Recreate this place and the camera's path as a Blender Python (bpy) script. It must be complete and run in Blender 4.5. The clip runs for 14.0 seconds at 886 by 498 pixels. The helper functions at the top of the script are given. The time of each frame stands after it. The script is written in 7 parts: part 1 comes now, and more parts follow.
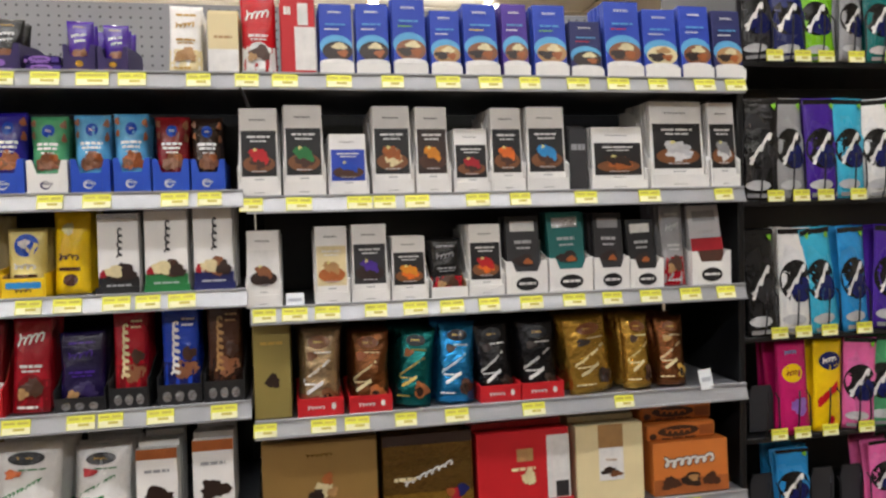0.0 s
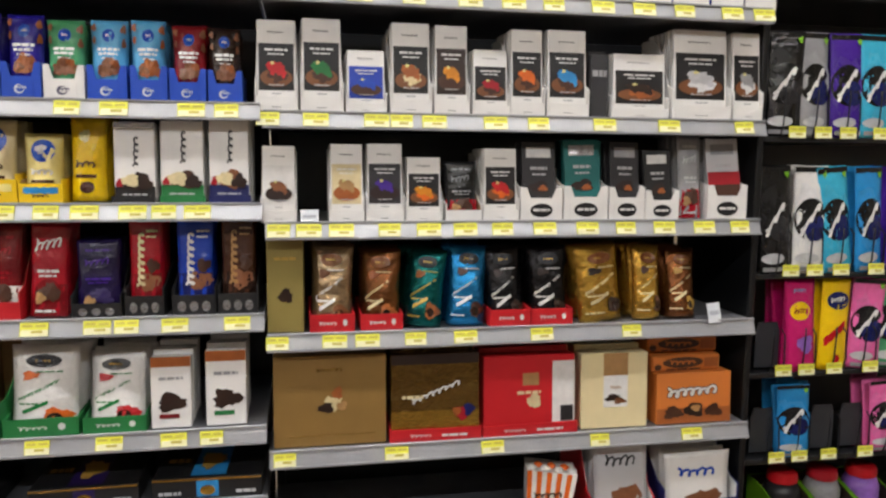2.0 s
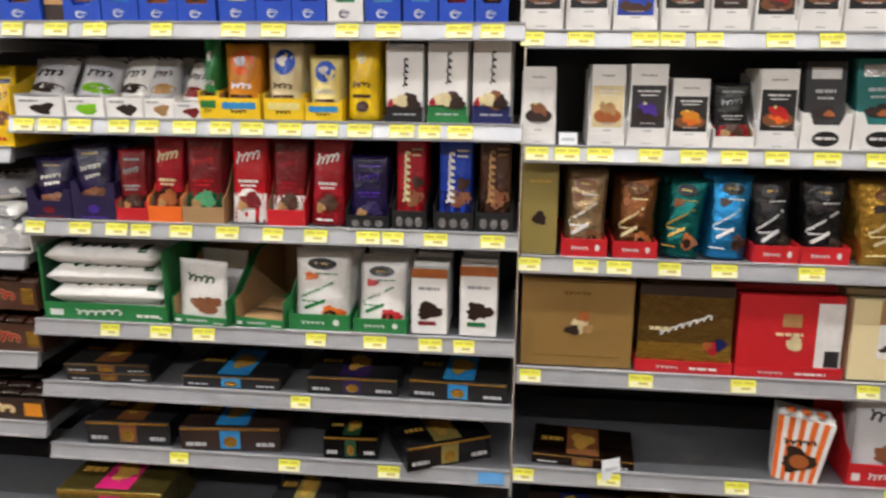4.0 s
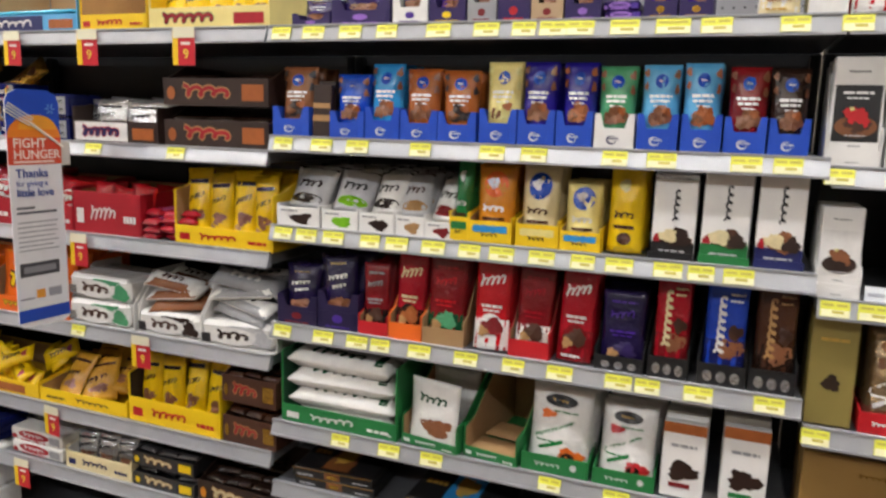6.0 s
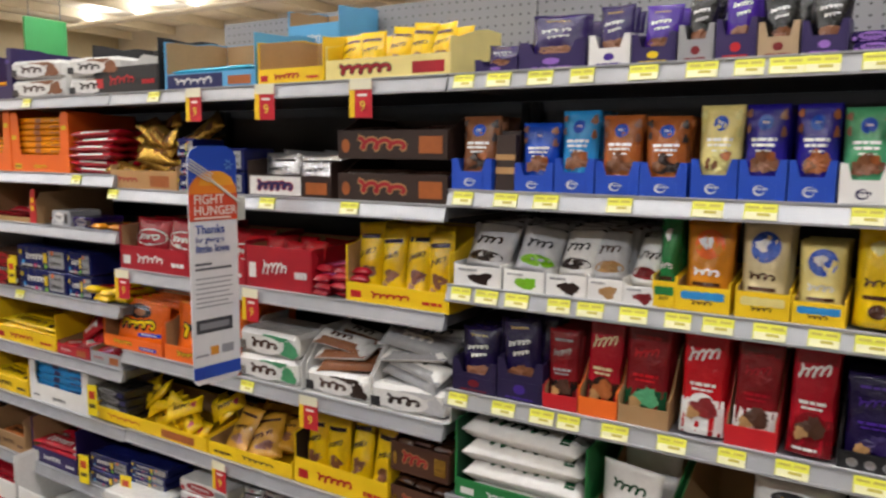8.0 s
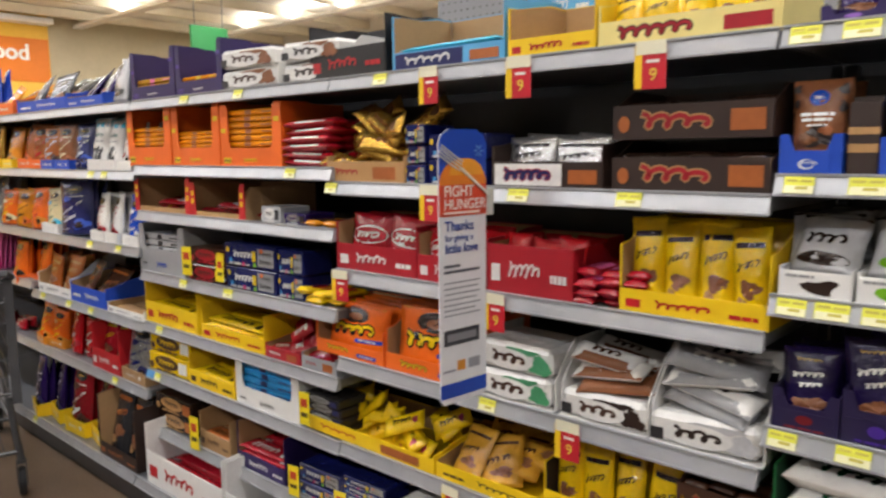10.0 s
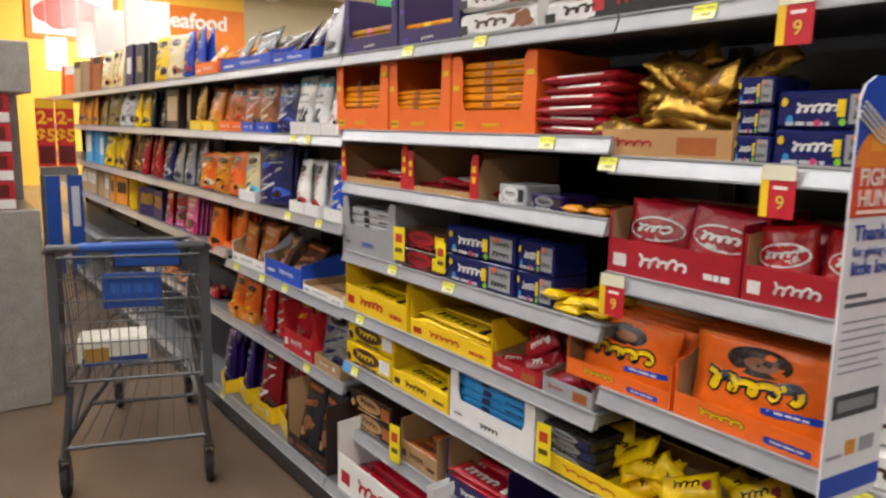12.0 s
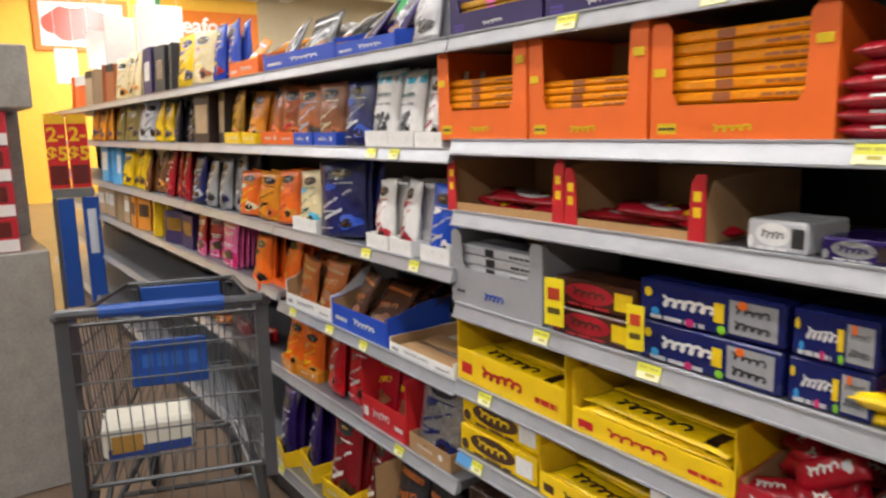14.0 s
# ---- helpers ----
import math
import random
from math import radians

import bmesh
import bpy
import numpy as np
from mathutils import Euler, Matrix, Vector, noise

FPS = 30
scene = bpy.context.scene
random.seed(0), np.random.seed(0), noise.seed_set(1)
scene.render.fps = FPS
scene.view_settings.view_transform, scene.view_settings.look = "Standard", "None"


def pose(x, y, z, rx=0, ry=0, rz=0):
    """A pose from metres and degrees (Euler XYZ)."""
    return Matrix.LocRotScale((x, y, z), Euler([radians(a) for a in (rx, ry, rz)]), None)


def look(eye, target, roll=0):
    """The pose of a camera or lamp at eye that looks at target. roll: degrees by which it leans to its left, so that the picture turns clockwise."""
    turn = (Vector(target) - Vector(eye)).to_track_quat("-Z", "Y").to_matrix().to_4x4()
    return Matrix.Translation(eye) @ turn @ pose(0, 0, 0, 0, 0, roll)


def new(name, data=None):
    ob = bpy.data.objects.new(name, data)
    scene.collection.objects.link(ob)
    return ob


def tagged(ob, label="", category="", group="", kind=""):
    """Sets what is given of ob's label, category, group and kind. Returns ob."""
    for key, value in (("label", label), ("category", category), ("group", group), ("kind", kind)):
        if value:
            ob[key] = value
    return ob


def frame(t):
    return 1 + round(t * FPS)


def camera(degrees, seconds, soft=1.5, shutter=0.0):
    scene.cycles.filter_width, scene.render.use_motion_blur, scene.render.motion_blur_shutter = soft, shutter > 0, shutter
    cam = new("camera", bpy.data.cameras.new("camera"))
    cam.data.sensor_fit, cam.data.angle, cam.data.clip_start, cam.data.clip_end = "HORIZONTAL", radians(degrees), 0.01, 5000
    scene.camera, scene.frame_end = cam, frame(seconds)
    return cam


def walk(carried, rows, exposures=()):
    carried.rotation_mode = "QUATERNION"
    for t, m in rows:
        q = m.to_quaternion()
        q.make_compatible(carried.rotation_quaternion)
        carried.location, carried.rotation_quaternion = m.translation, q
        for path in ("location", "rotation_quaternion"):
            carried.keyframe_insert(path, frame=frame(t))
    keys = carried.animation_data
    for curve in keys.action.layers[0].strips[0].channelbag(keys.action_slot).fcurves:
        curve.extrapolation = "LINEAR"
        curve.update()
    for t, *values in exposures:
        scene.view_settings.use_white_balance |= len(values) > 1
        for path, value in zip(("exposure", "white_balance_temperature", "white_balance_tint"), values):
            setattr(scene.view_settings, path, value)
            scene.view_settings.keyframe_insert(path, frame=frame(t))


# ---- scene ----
cam = camera(62.0, 14.0, soft=2.4, shutter=0.35)
PATH = [
    (0, (0.098, -0.068, 1.342), (0.498, 1.89, 1.26), -1.6),
    (0.5, (0.096, -0.069, 1.342), (0.516, 1.885, 1.256), -1.3),
    (1, (0.095, -0.065, 1.337), (0.506, 1.888, 1.206), -0.7),
    (1.5, (0.089, -0.067, 1.317), (0.496, 1.883, 1.143), -0.3),
    (2, (0.082, -0.069, 1.295), (0.458, 1.881, 1.059), 0.5),
    (2.5, (0.069, -0.066, 1.285), (0.419, 1.882, 0.994), 1.0),
    (3, (0.051, -0.06, 1.286), (0.154, 1.885, 0.833), 2.0),
    (3.5, (0.02, -0.059, 1.301), (-0.038, 1.879, 0.811), 1.3),
    (5.8, (-0.129, 0.056, 1.447), (-0.827, 1.895, 1.086), 1.5),
    (6, (-0.16, 0.083, 1.463), (-0.882, 1.917, 1.121), 1.7),
    (6.5, (-0.254, 0.102, 1.491), (-1.024, 1.929, 1.226), 0.5),
    (7, (-0.295, 0.126, 1.494), (-1.104, 1.941, 1.262), 0.6),
    (7.5, (-0.314, 0.134, 1.499), (-1.214, 1.903, 1.25), 0.6),
    (8, (-0.347, 0.176, 1.494), (-1.391, 1.863, 1.241), 0.6),
    (10.3, (-0.844, 0.224, 1.449), (-2.228, 1.639, 1.162), -0.4),
    (10.5, (-0.885, 0.219, 1.434), (-2.314, 1.584, 1.125), -0.2),
    (11, (-1.01, 0.268, 1.422), (-2.528, 1.527, 1.086), -0.2),
    (11.5, (-1.176, 0.378, 1.442), (-2.783, 1.536, 1.166), -0.4),
    (12, (-1.351, 0.375, 1.432), (-2.952, 1.529, 1.108), 1.1),
    (12.5, (-1.592, 0.344, 1.419), (-3.017, 1.714, 1.117), -0.7),
    (13, (-1.765, 0.369, 1.43), (-3.19, 1.712, 1.022), -1.5),
    (13.5, (-1.947, 0.475, 1.436), (-3.497, 1.694, 1.102), -2.2),
    (14, (-2.124, 0.513, 1.457), (-3.748, 1.631, 1.125), -1.4),
]
walk(cam, [(t, look(eye, target, roll)) for t, eye, target, roll in PATH],
     exposures=[(0.0, -0.33), (2.0, -0.24), (3.0, -0.1), (3.5, -0.04), (6.0, -0.25), (7.5, -0.38), (10.5, -0.33), (12.0, -0.27), (14.0, -0.2)])

# ---- light ----
world = bpy.data.worlds.new("store_air")
scene.world = world
world.use_nodes = True
world.node_tree.nodes["Background"].inputs[0].default_value = (1.0, 0.93, 0.82, 1)
world.node_tree.nodes["Background"].inputs[1].default_value = 0.15


def strip_lamp(x, y, z, length, width, watts):
    d = bpy.data.lights.new("ceiling_strip", "AREA")
    d.shape, d.size, d.size_y, d.energy, d.color = "RECTANGLE", length, width, watts, (0.97, 0.97, 1.01)
    ob = new("ceiling_strip_light", d)
    ob.matrix_world = pose(x, y, z)
    return ob


STRIPS = (-3.4, 0.3, 4.6, 8.2, 11.4)
for yy in STRIPS:
    for xx in (-15.0, -7.5, 0.0):
        strip_lamp(xx, yy, 4.52, 6.9, 0.16, (138 if yy == 0.3 else 215 if yy == -3.4 else 140) * (1.25 if xx == -15.0 else 1.0))
        # upward fill lamp added above each housing to brighten the ceiling deck
        up = strip_lamp(xx, yy, 4.63, 6.9, 0.16, 130)
        up.matrix_world = pose(xx, yy, 4.63, 180)

cove = strip_lamp(-18.6, 4.0, 4.75, 0.2, 6.0, 340)
cove.matrix_world = look((-18.6, 4.0, 4.8), (-20.0, 4.0, 3.4))

# ---- materials ----
MATS = {}


def lin(c):
    return tuple((v / 12.92 if v <= 0.04045 else ((v + 0.055) / 1.055) ** 2.4) for v in c)


def hexa(h):
    return lin(tuple(int(h[i:i + 2], 16) / 255 for i in (0, 2, 4)))


def material(finish, colour):
    """finish: card, film (plastic wrapper), foil (metallic), metal, plastic, paint, rubber; colour: RRGGBB of the surface itself."""
    key = finish + colour
    if key in MATS:
        return MATS[key]
    m = bpy.data.materials.new(key)
    m.use_nodes = True
    nt = m.node_tree
    b = nt.nodes["Principled BSDF"]
    rough, metal, spread, scale, bump, dist = {
        "card": (0.5, 0.0, 0.10, 26, 0.10, 0.002), "film": (0.15, 0.0, 0.16, 46, 0.75, 0.006),
        "foil": (0.18, 0.8, 0.2, 48, 0.75, 0.008), "metal": (0.42, 0.7, 0.12, 60, 0.05, 0.001),
        "plastic": (0.35, 0.0, 0.08, 40, 0.05, 0.001), "paint": (0.55, 0.0, 0.10, 8, 0.08, 0.002),
        "rubber": (0.8, 0.0, 0.2, 60, 0.2, 0.002), "ink": (0.42, 0.0, 0.22, 55, 0.0, 0.001),
        "rail": (0.3, 0.35, 0.16, 22, 0.5, 0.004), "photo": (0.35, 0.0, 0.32, 75, 0.0, 0.001), "kraft": (0.75, 0.0, 0.12, 90, 0.12, 0.001)}[finish]
    tc = nt.nodes.new("ShaderNodeTexCoord")
    n1 = nt.nodes.new("ShaderNodeTexNoise")
    n1.inputs["Scale"].default_value, n1.inputs["Detail"].default_value = scale, 6
    n2 = nt.nodes.new("ShaderNodeTexNoise")
    n2.inputs["Scale"].default_value, n2.inputs["Detail"].default_value = scale * 0.2, 3
    nt.links.new(tc.outputs["Object"], n1.inputs["Vector"])
    nt.links.new(tc.outputs["Object"], n2.inputs["Vector"])
    c = hexa(colour)
    mix = nt.nodes.new("ShaderNodeMix")
    mix.data_type = "RGBA"
    mix.inputs[6].default_value = (*[v * (1 - spread * 2.0) for v in c], 1)
    mix.inputs[7].default_value = (*[min(1, v * (1 + spread) + 0.004) for v in c], 1)
    add = nt.nodes.new("ShaderNodeMath")
    add.operation = "MULTIPLY_ADD"
    add.inputs[1].default_value = 0.5
    nt.links.new(n1.outputs[0], add.inputs[0])
    half = nt.nodes.new("ShaderNodeMath")
    half.operation = "MULTIPLY"
    half.inputs[1].default_value = 0.5
    nt.links.new(n2.outputs[0], half.inputs[0])
    nt.links.new(half.outputs[0], add.inputs[2])
    nt.links.new(add.outputs[0], mix.inputs[0])
    nt.links.new(mix.outputs[2], b.inputs["Base Color"])
    b.inputs["Roughness"].default_value, b.inputs["Metallic"].default_value = rough, metal
    if bump:
        bp = nt.nodes.new("ShaderNodeBump")
        bp.inputs["Strength"].default_value, bp.inputs["Distance"].default_value = bump, dist
        nt.links.new(n1.outputs[0], bp.inputs["Height"])
        nt.links.new(bp.outputs[0], b.inputs["Normal"])
    MATS[key] = m
    return m


def floor_material():
    m = bpy.data.materials.new("polished_floor")
    m.use_nodes = True
    nt = m.node_tree
    b = nt.nodes["Principled BSDF"]
    tc = nt.nodes.new("ShaderNodeTexCoord")
    a = nt.nodes.new("ShaderNodeTexNoise")
    a.inputs["Scale"].default_value, a.inputs["Detail"].default_value = 1.6, 8
    f = nt.nodes.new("ShaderNodeTexNoise")
    f.inputs["Scale"].default_value, f.inputs["Detail"].default_value = 90, 4
    r = nt.nodes.new("ShaderNodeValToRGB")
    r.color_ramp.elements[0].color, r.color_ramp.elements[1].color = (0.10, 0.066, 0.042, 1), (0.24, 0.165, 0.11, 1)
    r.color_ramp.elements[0].position, r.color_ramp.elements[1].position = 0.3, 0.72
    mx = nt.nodes.new("ShaderNodeMath")
    mx.operation = "MULTIPLY_ADD"
    mx.inputs[1].default_value = 0.35
    sc = nt.nodes.new("ShaderNodeMath")
    sc.operation = "MULTIPLY"
    sc.inputs[1].default_value = 0.65
    for n in (a, f):
        nt.links.new(tc.outputs["Object"], n.inputs["Vector"])
    nt.links.new(f.outputs[0], mx.inputs[0])
    nt.links.new(a.outputs[0], sc.inputs[0])
    nt.links.new(sc.outputs[0], mx.inputs[2])
    nt.links.new(mx.outputs[0], r.inputs[0])
    nt.links.new(r.outputs[0], b.inputs["Base Color"])
    b.inputs["Roughness"].default_value = 0.3
    return m


# ---- mesh helpers ----
def box(bm, x0, x1, y0, y1, z0, z1, bevel=0.0):
    """An axis-aligned box added to bm, with its edges rounded by bevel."""
    r = bmesh.ops.create_cube(bm, size=1)
    bmesh.ops.transform(bm, verts=r["verts"], matrix=Matrix.LocRotScale(((x0 + x1) / 2, (y0 + y1) / 2, (z0 + z1) / 2), None, (abs(x1 - x0), abs(y1 - y0), abs(z1 - z0))))
    if bevel:
        es = list({e for v in r["verts"] for e in v.link_edges})
        bmesh.ops.bevel(bm, geom=es, offset=bevel, segments=1, profile=0.6, affect="EDGES")
    return bm


def tube(bm, points, radius, sides=6):
    """A round bar that runs through the points."""
    rings = []
    pts = [Vector(p) for p in points]
    for i, p in enumerate(pts):
        d = (pts[min(i + 1, len(pts) - 1)] - pts[max(i - 1, 0)]).normalized()
        u = d.orthogonal().normalized() if not rings else (u - d * u.dot(d)).normalized()
        w = d.cross(u)
        rings.append([bm.verts.new(p + radius * (math.cos(k * math.tau / sides) * u + math.sin(k * math.tau / sides) * w)) for k in range(sides)])
    for a, b in zip(rings, rings[1:]):
        for k in range(sides):
            bm.faces.new((a[k], a[(k + 1) % sides], b[(k + 1) % sides], b[k]))
    bm.faces.new(rings[0][::-1])
    bm.faces.new(rings[-1])
    return bm


def prism(bm, outline, depth_from, depth_to, axis="x"):
    """A flat outline of (a, b) pairs given a thickness along axis."""
    def at(a, b, c):
        return {"x": (c, a, b), "y": (a, c, b), "z": (a, b, c)}[axis]
    f = [bm.verts.new(at(a, b, depth_from)) for a, b in outline]
    g = [bm.verts.new(at(a, b, depth_to)) for a, b in outline]
    n = len(outline)
    bm.faces.new(f)
    bm.faces.new(g[::-1])
    for i in range(n):
        bm.faces.new((f[i], g[i], g[(i + 1) % n], f[(i + 1) % n]))
    return bm


def mesh_of(name, bm, mat, smooth=False):
    bmesh.ops.recalc_face_normals(bm, faces=bm.faces)
    me = bpy.data.meshes.new(name)
    bm.to_mesh(me)
    bm.free()
    me.materials.append(mat)
    if smooth:
        me.polygons.foreach_set("use_smooth", [True] * len(me.polygons))
    return me


def part(name, bm, mat, parent=None, label="", smooth=False):
    ob = new(name, mesh_of(name, bm, mat, smooth))
    ob.parent = parent
    return tagged(ob, label)


def shared(name, me, parent, m):
    ob = new(name, me)
    ob.parent = parent
    ob.matrix_basis = m
    return ob


def thing(name, x, y, z, label, category, group="", rz=0.0):
    ob = new(name)
    ob.empty_display_size = 0.05
    ob.matrix_basis = pose(x, y, z, 0, 0, rz)
    return tagged(ob, label, category, group)


def structure(name, bm, mat, label):
    return tagged(part(name, bm, mat), label, kind="structure")


# ---- the room ----
structure("floor", box(bmesh.new(), -24, 8, -8, 14, -0.1, 0.0), floor_material(), "polished brown concrete store floor")
structure("ceiling", box(bmesh.new(), -24, 8, -8, 14, 4.9, 5.0), material("paint", "f3eddd"), "cream painted open store ceiling deck")
for nm, c in (("wall_east", (7.9, 8.1, -8, 14)), ("wall_north", (-24, 8, 13.9, 14.1)), ("wall_south", (-24, 8, -8.1, -7.9))):
    structure(nm, box(bmesh.new(), *c, 0, 4.9), material("paint", "cfc8ba"), "plain painted store wall")
structure("wall_west", box(bmesh.new(), -20.2, -20.0, -8, 7.5, 0, 4.9), material("paint", "eab83c"), "warm yellow painted store wall")
structure("wall_west_rear", box(bmesh.new(), -20.2, -20.0, 7.504, 14, 0, 4.9), material("paint", "b9ac8c"), "plain tan painted store wall")
structure("wall_soffit", box(bmesh.new(), -19.998, -19.6, -8, 7.5, 4.52, 4.66, 0.01), material("paint", "f2efe8"), "white soffit along the top of the yellow wall")
structure("wall_band", box(bmesh.new(), -19.99, -19.96, 4.9, 7.47, 3.2, 4.2), material("paint", "e07a12"), "orange painted sign band on the yellow wall")
bm = bmesh.new()
for yy in STRIPS:
    box(bm, -20, 6, yy - 0.11, yy + 0.11, 4.54, 4.62, 0.01)
structure("light_housing", bm, material("paint", "e6e2d8"), "white sheet metal housings of the ceiling light strips")
bm = bmesh.new()
for k in range(15):
    box(bm, -19.5 + 1.9 * k, -19.38 + 1.9 * k, -7.9, 13.9, 4.68, 4.88)
structure("ceiling_joist", bm, material("paint", "ddd2b8"), "cream steel joists under the ceiling deck")

# ---- shelving ----
SHELVES = {
    "A": (1.655, 1.385, 1.14, 0.885, 0.61, 0.345), "B": (1.655, 1.40, 1.183, 0.935, 0.675, 0.506, 0.328),
    "C": (1.655, 1.363, 1.11, 0.844, 0.58, 0.384), "D": (1.655, 1.403, 1.224, 0.983, 0.773, 0.574, 0.337),
    "E": (1.655, 1.38, 1.07, 0.762, 0.476), "F": (1.655, 1.38, 1.07, 0.80, 0.476), "G": (1.655, 1.38, 1.07, 0.80, 0.476), "H": (1.655, 1.38, 1.07, 0.80, 0.476), "I": (1.655, 1.38, 1.07, 0.80, 0.476), "J": (1.655, 1.38, 1.07, 0.80, 0.476)}
LEFT = {"A": 0.0, "B": -1.22, "C": -2.44, "D": -3.66, "E": -4.88, "F": -6.10, "G": -7.32, "H": -8.54, "I": -9.76, "J": -10.98}
FRONT, DEPTH, BAY = 1.6, 0.46, 1.22
BASE_RAIL, BASE_FRONT = 0.135, 1.52
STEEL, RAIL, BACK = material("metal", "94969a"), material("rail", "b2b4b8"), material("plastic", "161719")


def deck_z(bay, level):
    """Height of a shelf's upper side; level 1 is the top shelf, the number after the last is the base."""
    rows = SHELVES[bay]
    return (rows[level - 1] if level <= len(rows) else BASE_RAIL) + 0.014


PEG = bpy.data.materials.new("grey_pegboard")
PEG.use_nodes = True
nt = PEG.node_tree
tc = nt.nodes.new("ShaderNodeTexCoord")
mp = nt.nodes.new("ShaderNodeMapping")
mp.inputs["Scale"].default_value = (39.37, 0.0, 39.37)
vo = nt.nodes.new("ShaderNodeTexVoronoi")
vo.inputs["Scale"].default_value, vo.inputs["Randomness"].default_value = 1.0, 0.0
rp = nt.nodes.new("ShaderNodeValToRGB")
rp.color_ramp.elements[0].color, rp.color_ramp.elements[1].color = (0.05, 0.05, 0.05, 1), (0.26, 0.26, 0.27, 1)
rp.color_ramp.elements[0].position, rp.color_ramp.elements[1].position = 0.105, 0.15
nt.links.new(tc.outputs["Object"], mp.inputs["Vector"])
nt.links.new(mp.outputs[0], vo.inputs["Vector"])
nt.links.new(vo.outputs["Distance"], rp.inputs[0])
nt.links.new(rp.outputs[0], nt.nodes["Principled BSDF"].inputs["Base Color"])
shelf_of = {}
for bay, rows in SHELVES.items():
    x0 = LEFT[bay]
    unit = thing("shelving_bay", x0 + BAY / 2, FRONT + DEPTH, 0, "grey steel store shelving bay with dark back panel", "shelving", "bays of the candy aisle")
    back_top = 1.945 if bay in "ABC" else 1.80
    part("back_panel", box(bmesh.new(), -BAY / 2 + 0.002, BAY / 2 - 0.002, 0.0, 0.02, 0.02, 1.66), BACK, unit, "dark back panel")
    part("pegboard", box(bmesh.new(), -BAY / 2 + 0.002, BAY / 2 - 0.002, 0.0, 0.02, 1.664, back_top, 0.001), PEG, unit, "grey perforated panel above the top shelf")
    for sx in (-1, 1):
        part("upright", box(bmesh.new(), sx * (BAY / 2 - 0.002) - (0.024 if sx > 0 else 0), sx * (BAY / 2 - 0.002) + (0 if sx > 0 else 0.024), -0.03, -0.001, 0.02, 1.64, 0.002), material("metal", "2a2b2e"), unit)
    for level, z in enumerate(rows + (BASE_RAIL,), 1):
        base = level > len(rows)
        fy = (BASE_FRONT if base else FRONT) - FRONT - DEPTH
        bm = box(bmesh.new(), -BAY / 2 + 0.003, BAY / 2 - 0.003, fy + 0.012, -0.031, z - 0.014, z + 0.014, 0.002)
        deck = part("shelf", bm, STEEL, unit, "grey painted steel shelf")
        rail = bmesh.new()
        prism(rail, [(fy - 0.007, z - 0.018), (fy + 0.0118, z - 0.02), (fy + 0.0118, z + 0.017), (fy + 0.007, z + 0.019), (fy + 0.004, z + 0.016)], -BAY / 2 + 0.003, BAY / 2 - 0.003)
        box(rail, -BAY / 2 + 0.003, BAY / 2 - 0.003, fy - 0.010, fy - 0.001, z - 0.021, z - 0.0165)
        box(rail, -BAY / 2 + 0.003, BAY / 2 - 0.003, fy - 0.001, fy + 0.006, z + 0.0145, z + 0.0185)
        part("price_rail", rail, RAIL, deck, "silver price rail along the shelf edge")
        shelf_of[bay, level] = (deck, fy, z)
    part("kick_plate", box(bmesh.new(), -BAY / 2 + 0.003, BAY / 2 - 0.003, BASE_FRONT - FRONT - DEPTH + 0.03, BASE_FRONT - FRONT - DEPTH + 0.045, 0.0, BASE_RAIL - 0.0145), material("metal", "55565a"), unit)

# ---- goods: wrappers, cartons and their print ----
COL = {
    "white": "e9e7e3", "cream": "e3d3a4", "grey": "9a9a9c", "silver": "c4c4c6", "black": "141314", "charcoal": "2b2a2c", "brown": "4a2a1a", "dark brown": "2c1a12",
    "milk brown": "8a5636", "tan": "b58a58", "red": "c2141f", "dark red": "7c1018", "crimson": "a80f22", "orange": "f06c18", "amber": "d98a1c", "yellow": "f0c808", "pale yellow": "ead98a",
    "green": "1f7a3c", "dark green": "0e4a2a", "mint": "4fa06e", "lime": "7cc01e", "teal": "0d6a66", "aqua": "3fb4d4", "light blue": "5aa9d8", "sky blue": "2a90d0", "blue": "1448b8", "royal blue": "1a3fae",
    "navy": "141c5a", "purple": "261252", "violet": "452290", "lilac": "9a6ac8", "pink": "e86aa8", "magenta": "c8186a", "gold": "c0963e", "olive gold": "8a7a3e", "bronze": "7a4a26", "champagne": "b49a78", "kraft": "a8845a", "copper": "a85c28", "deep purple": "1a0e3c", "indigo": "241a8a", "apricot": "cf7630", "honey": "c8942c", "antique gold": "8a6a34", "tangerine": "fa960e"}


def paint_of(finish, name):
    return material(finish, COL[name])


def flat_surface(w, h):
    return lambda u, v, off: Vector((u * w, -off, v * h))


def pouch_surface(w, h, d, seed):
    """Front of a filled stand-up bag: sealed flat at the top, full below, a little creased."""
    def at(u, v, off):
        full = (1 - min(1, abs(2 * u)) ** 3.2) * (0.10 + 0.90 * min(1.0, (1 - v) * 1.9) ** 0.7) * (1.0 if v > 0.06 else 0.82 + 3 * v)
        crease = 0.24 * noise.noise(Vector((u * 5 + seed, v * 6, seed * 0.37))) + 0.12 * noise.noise(Vector((u * 12, v * 10 + seed, 1.7)))
        if v > 0.93:
            full, crease = 0.06, 0.0
        return Vector((u * w * (1 - 0.05 * math.sin(math.pi * v)), -d / 2 * max(0.02, full + crease * full) - off, v * h))
    return at


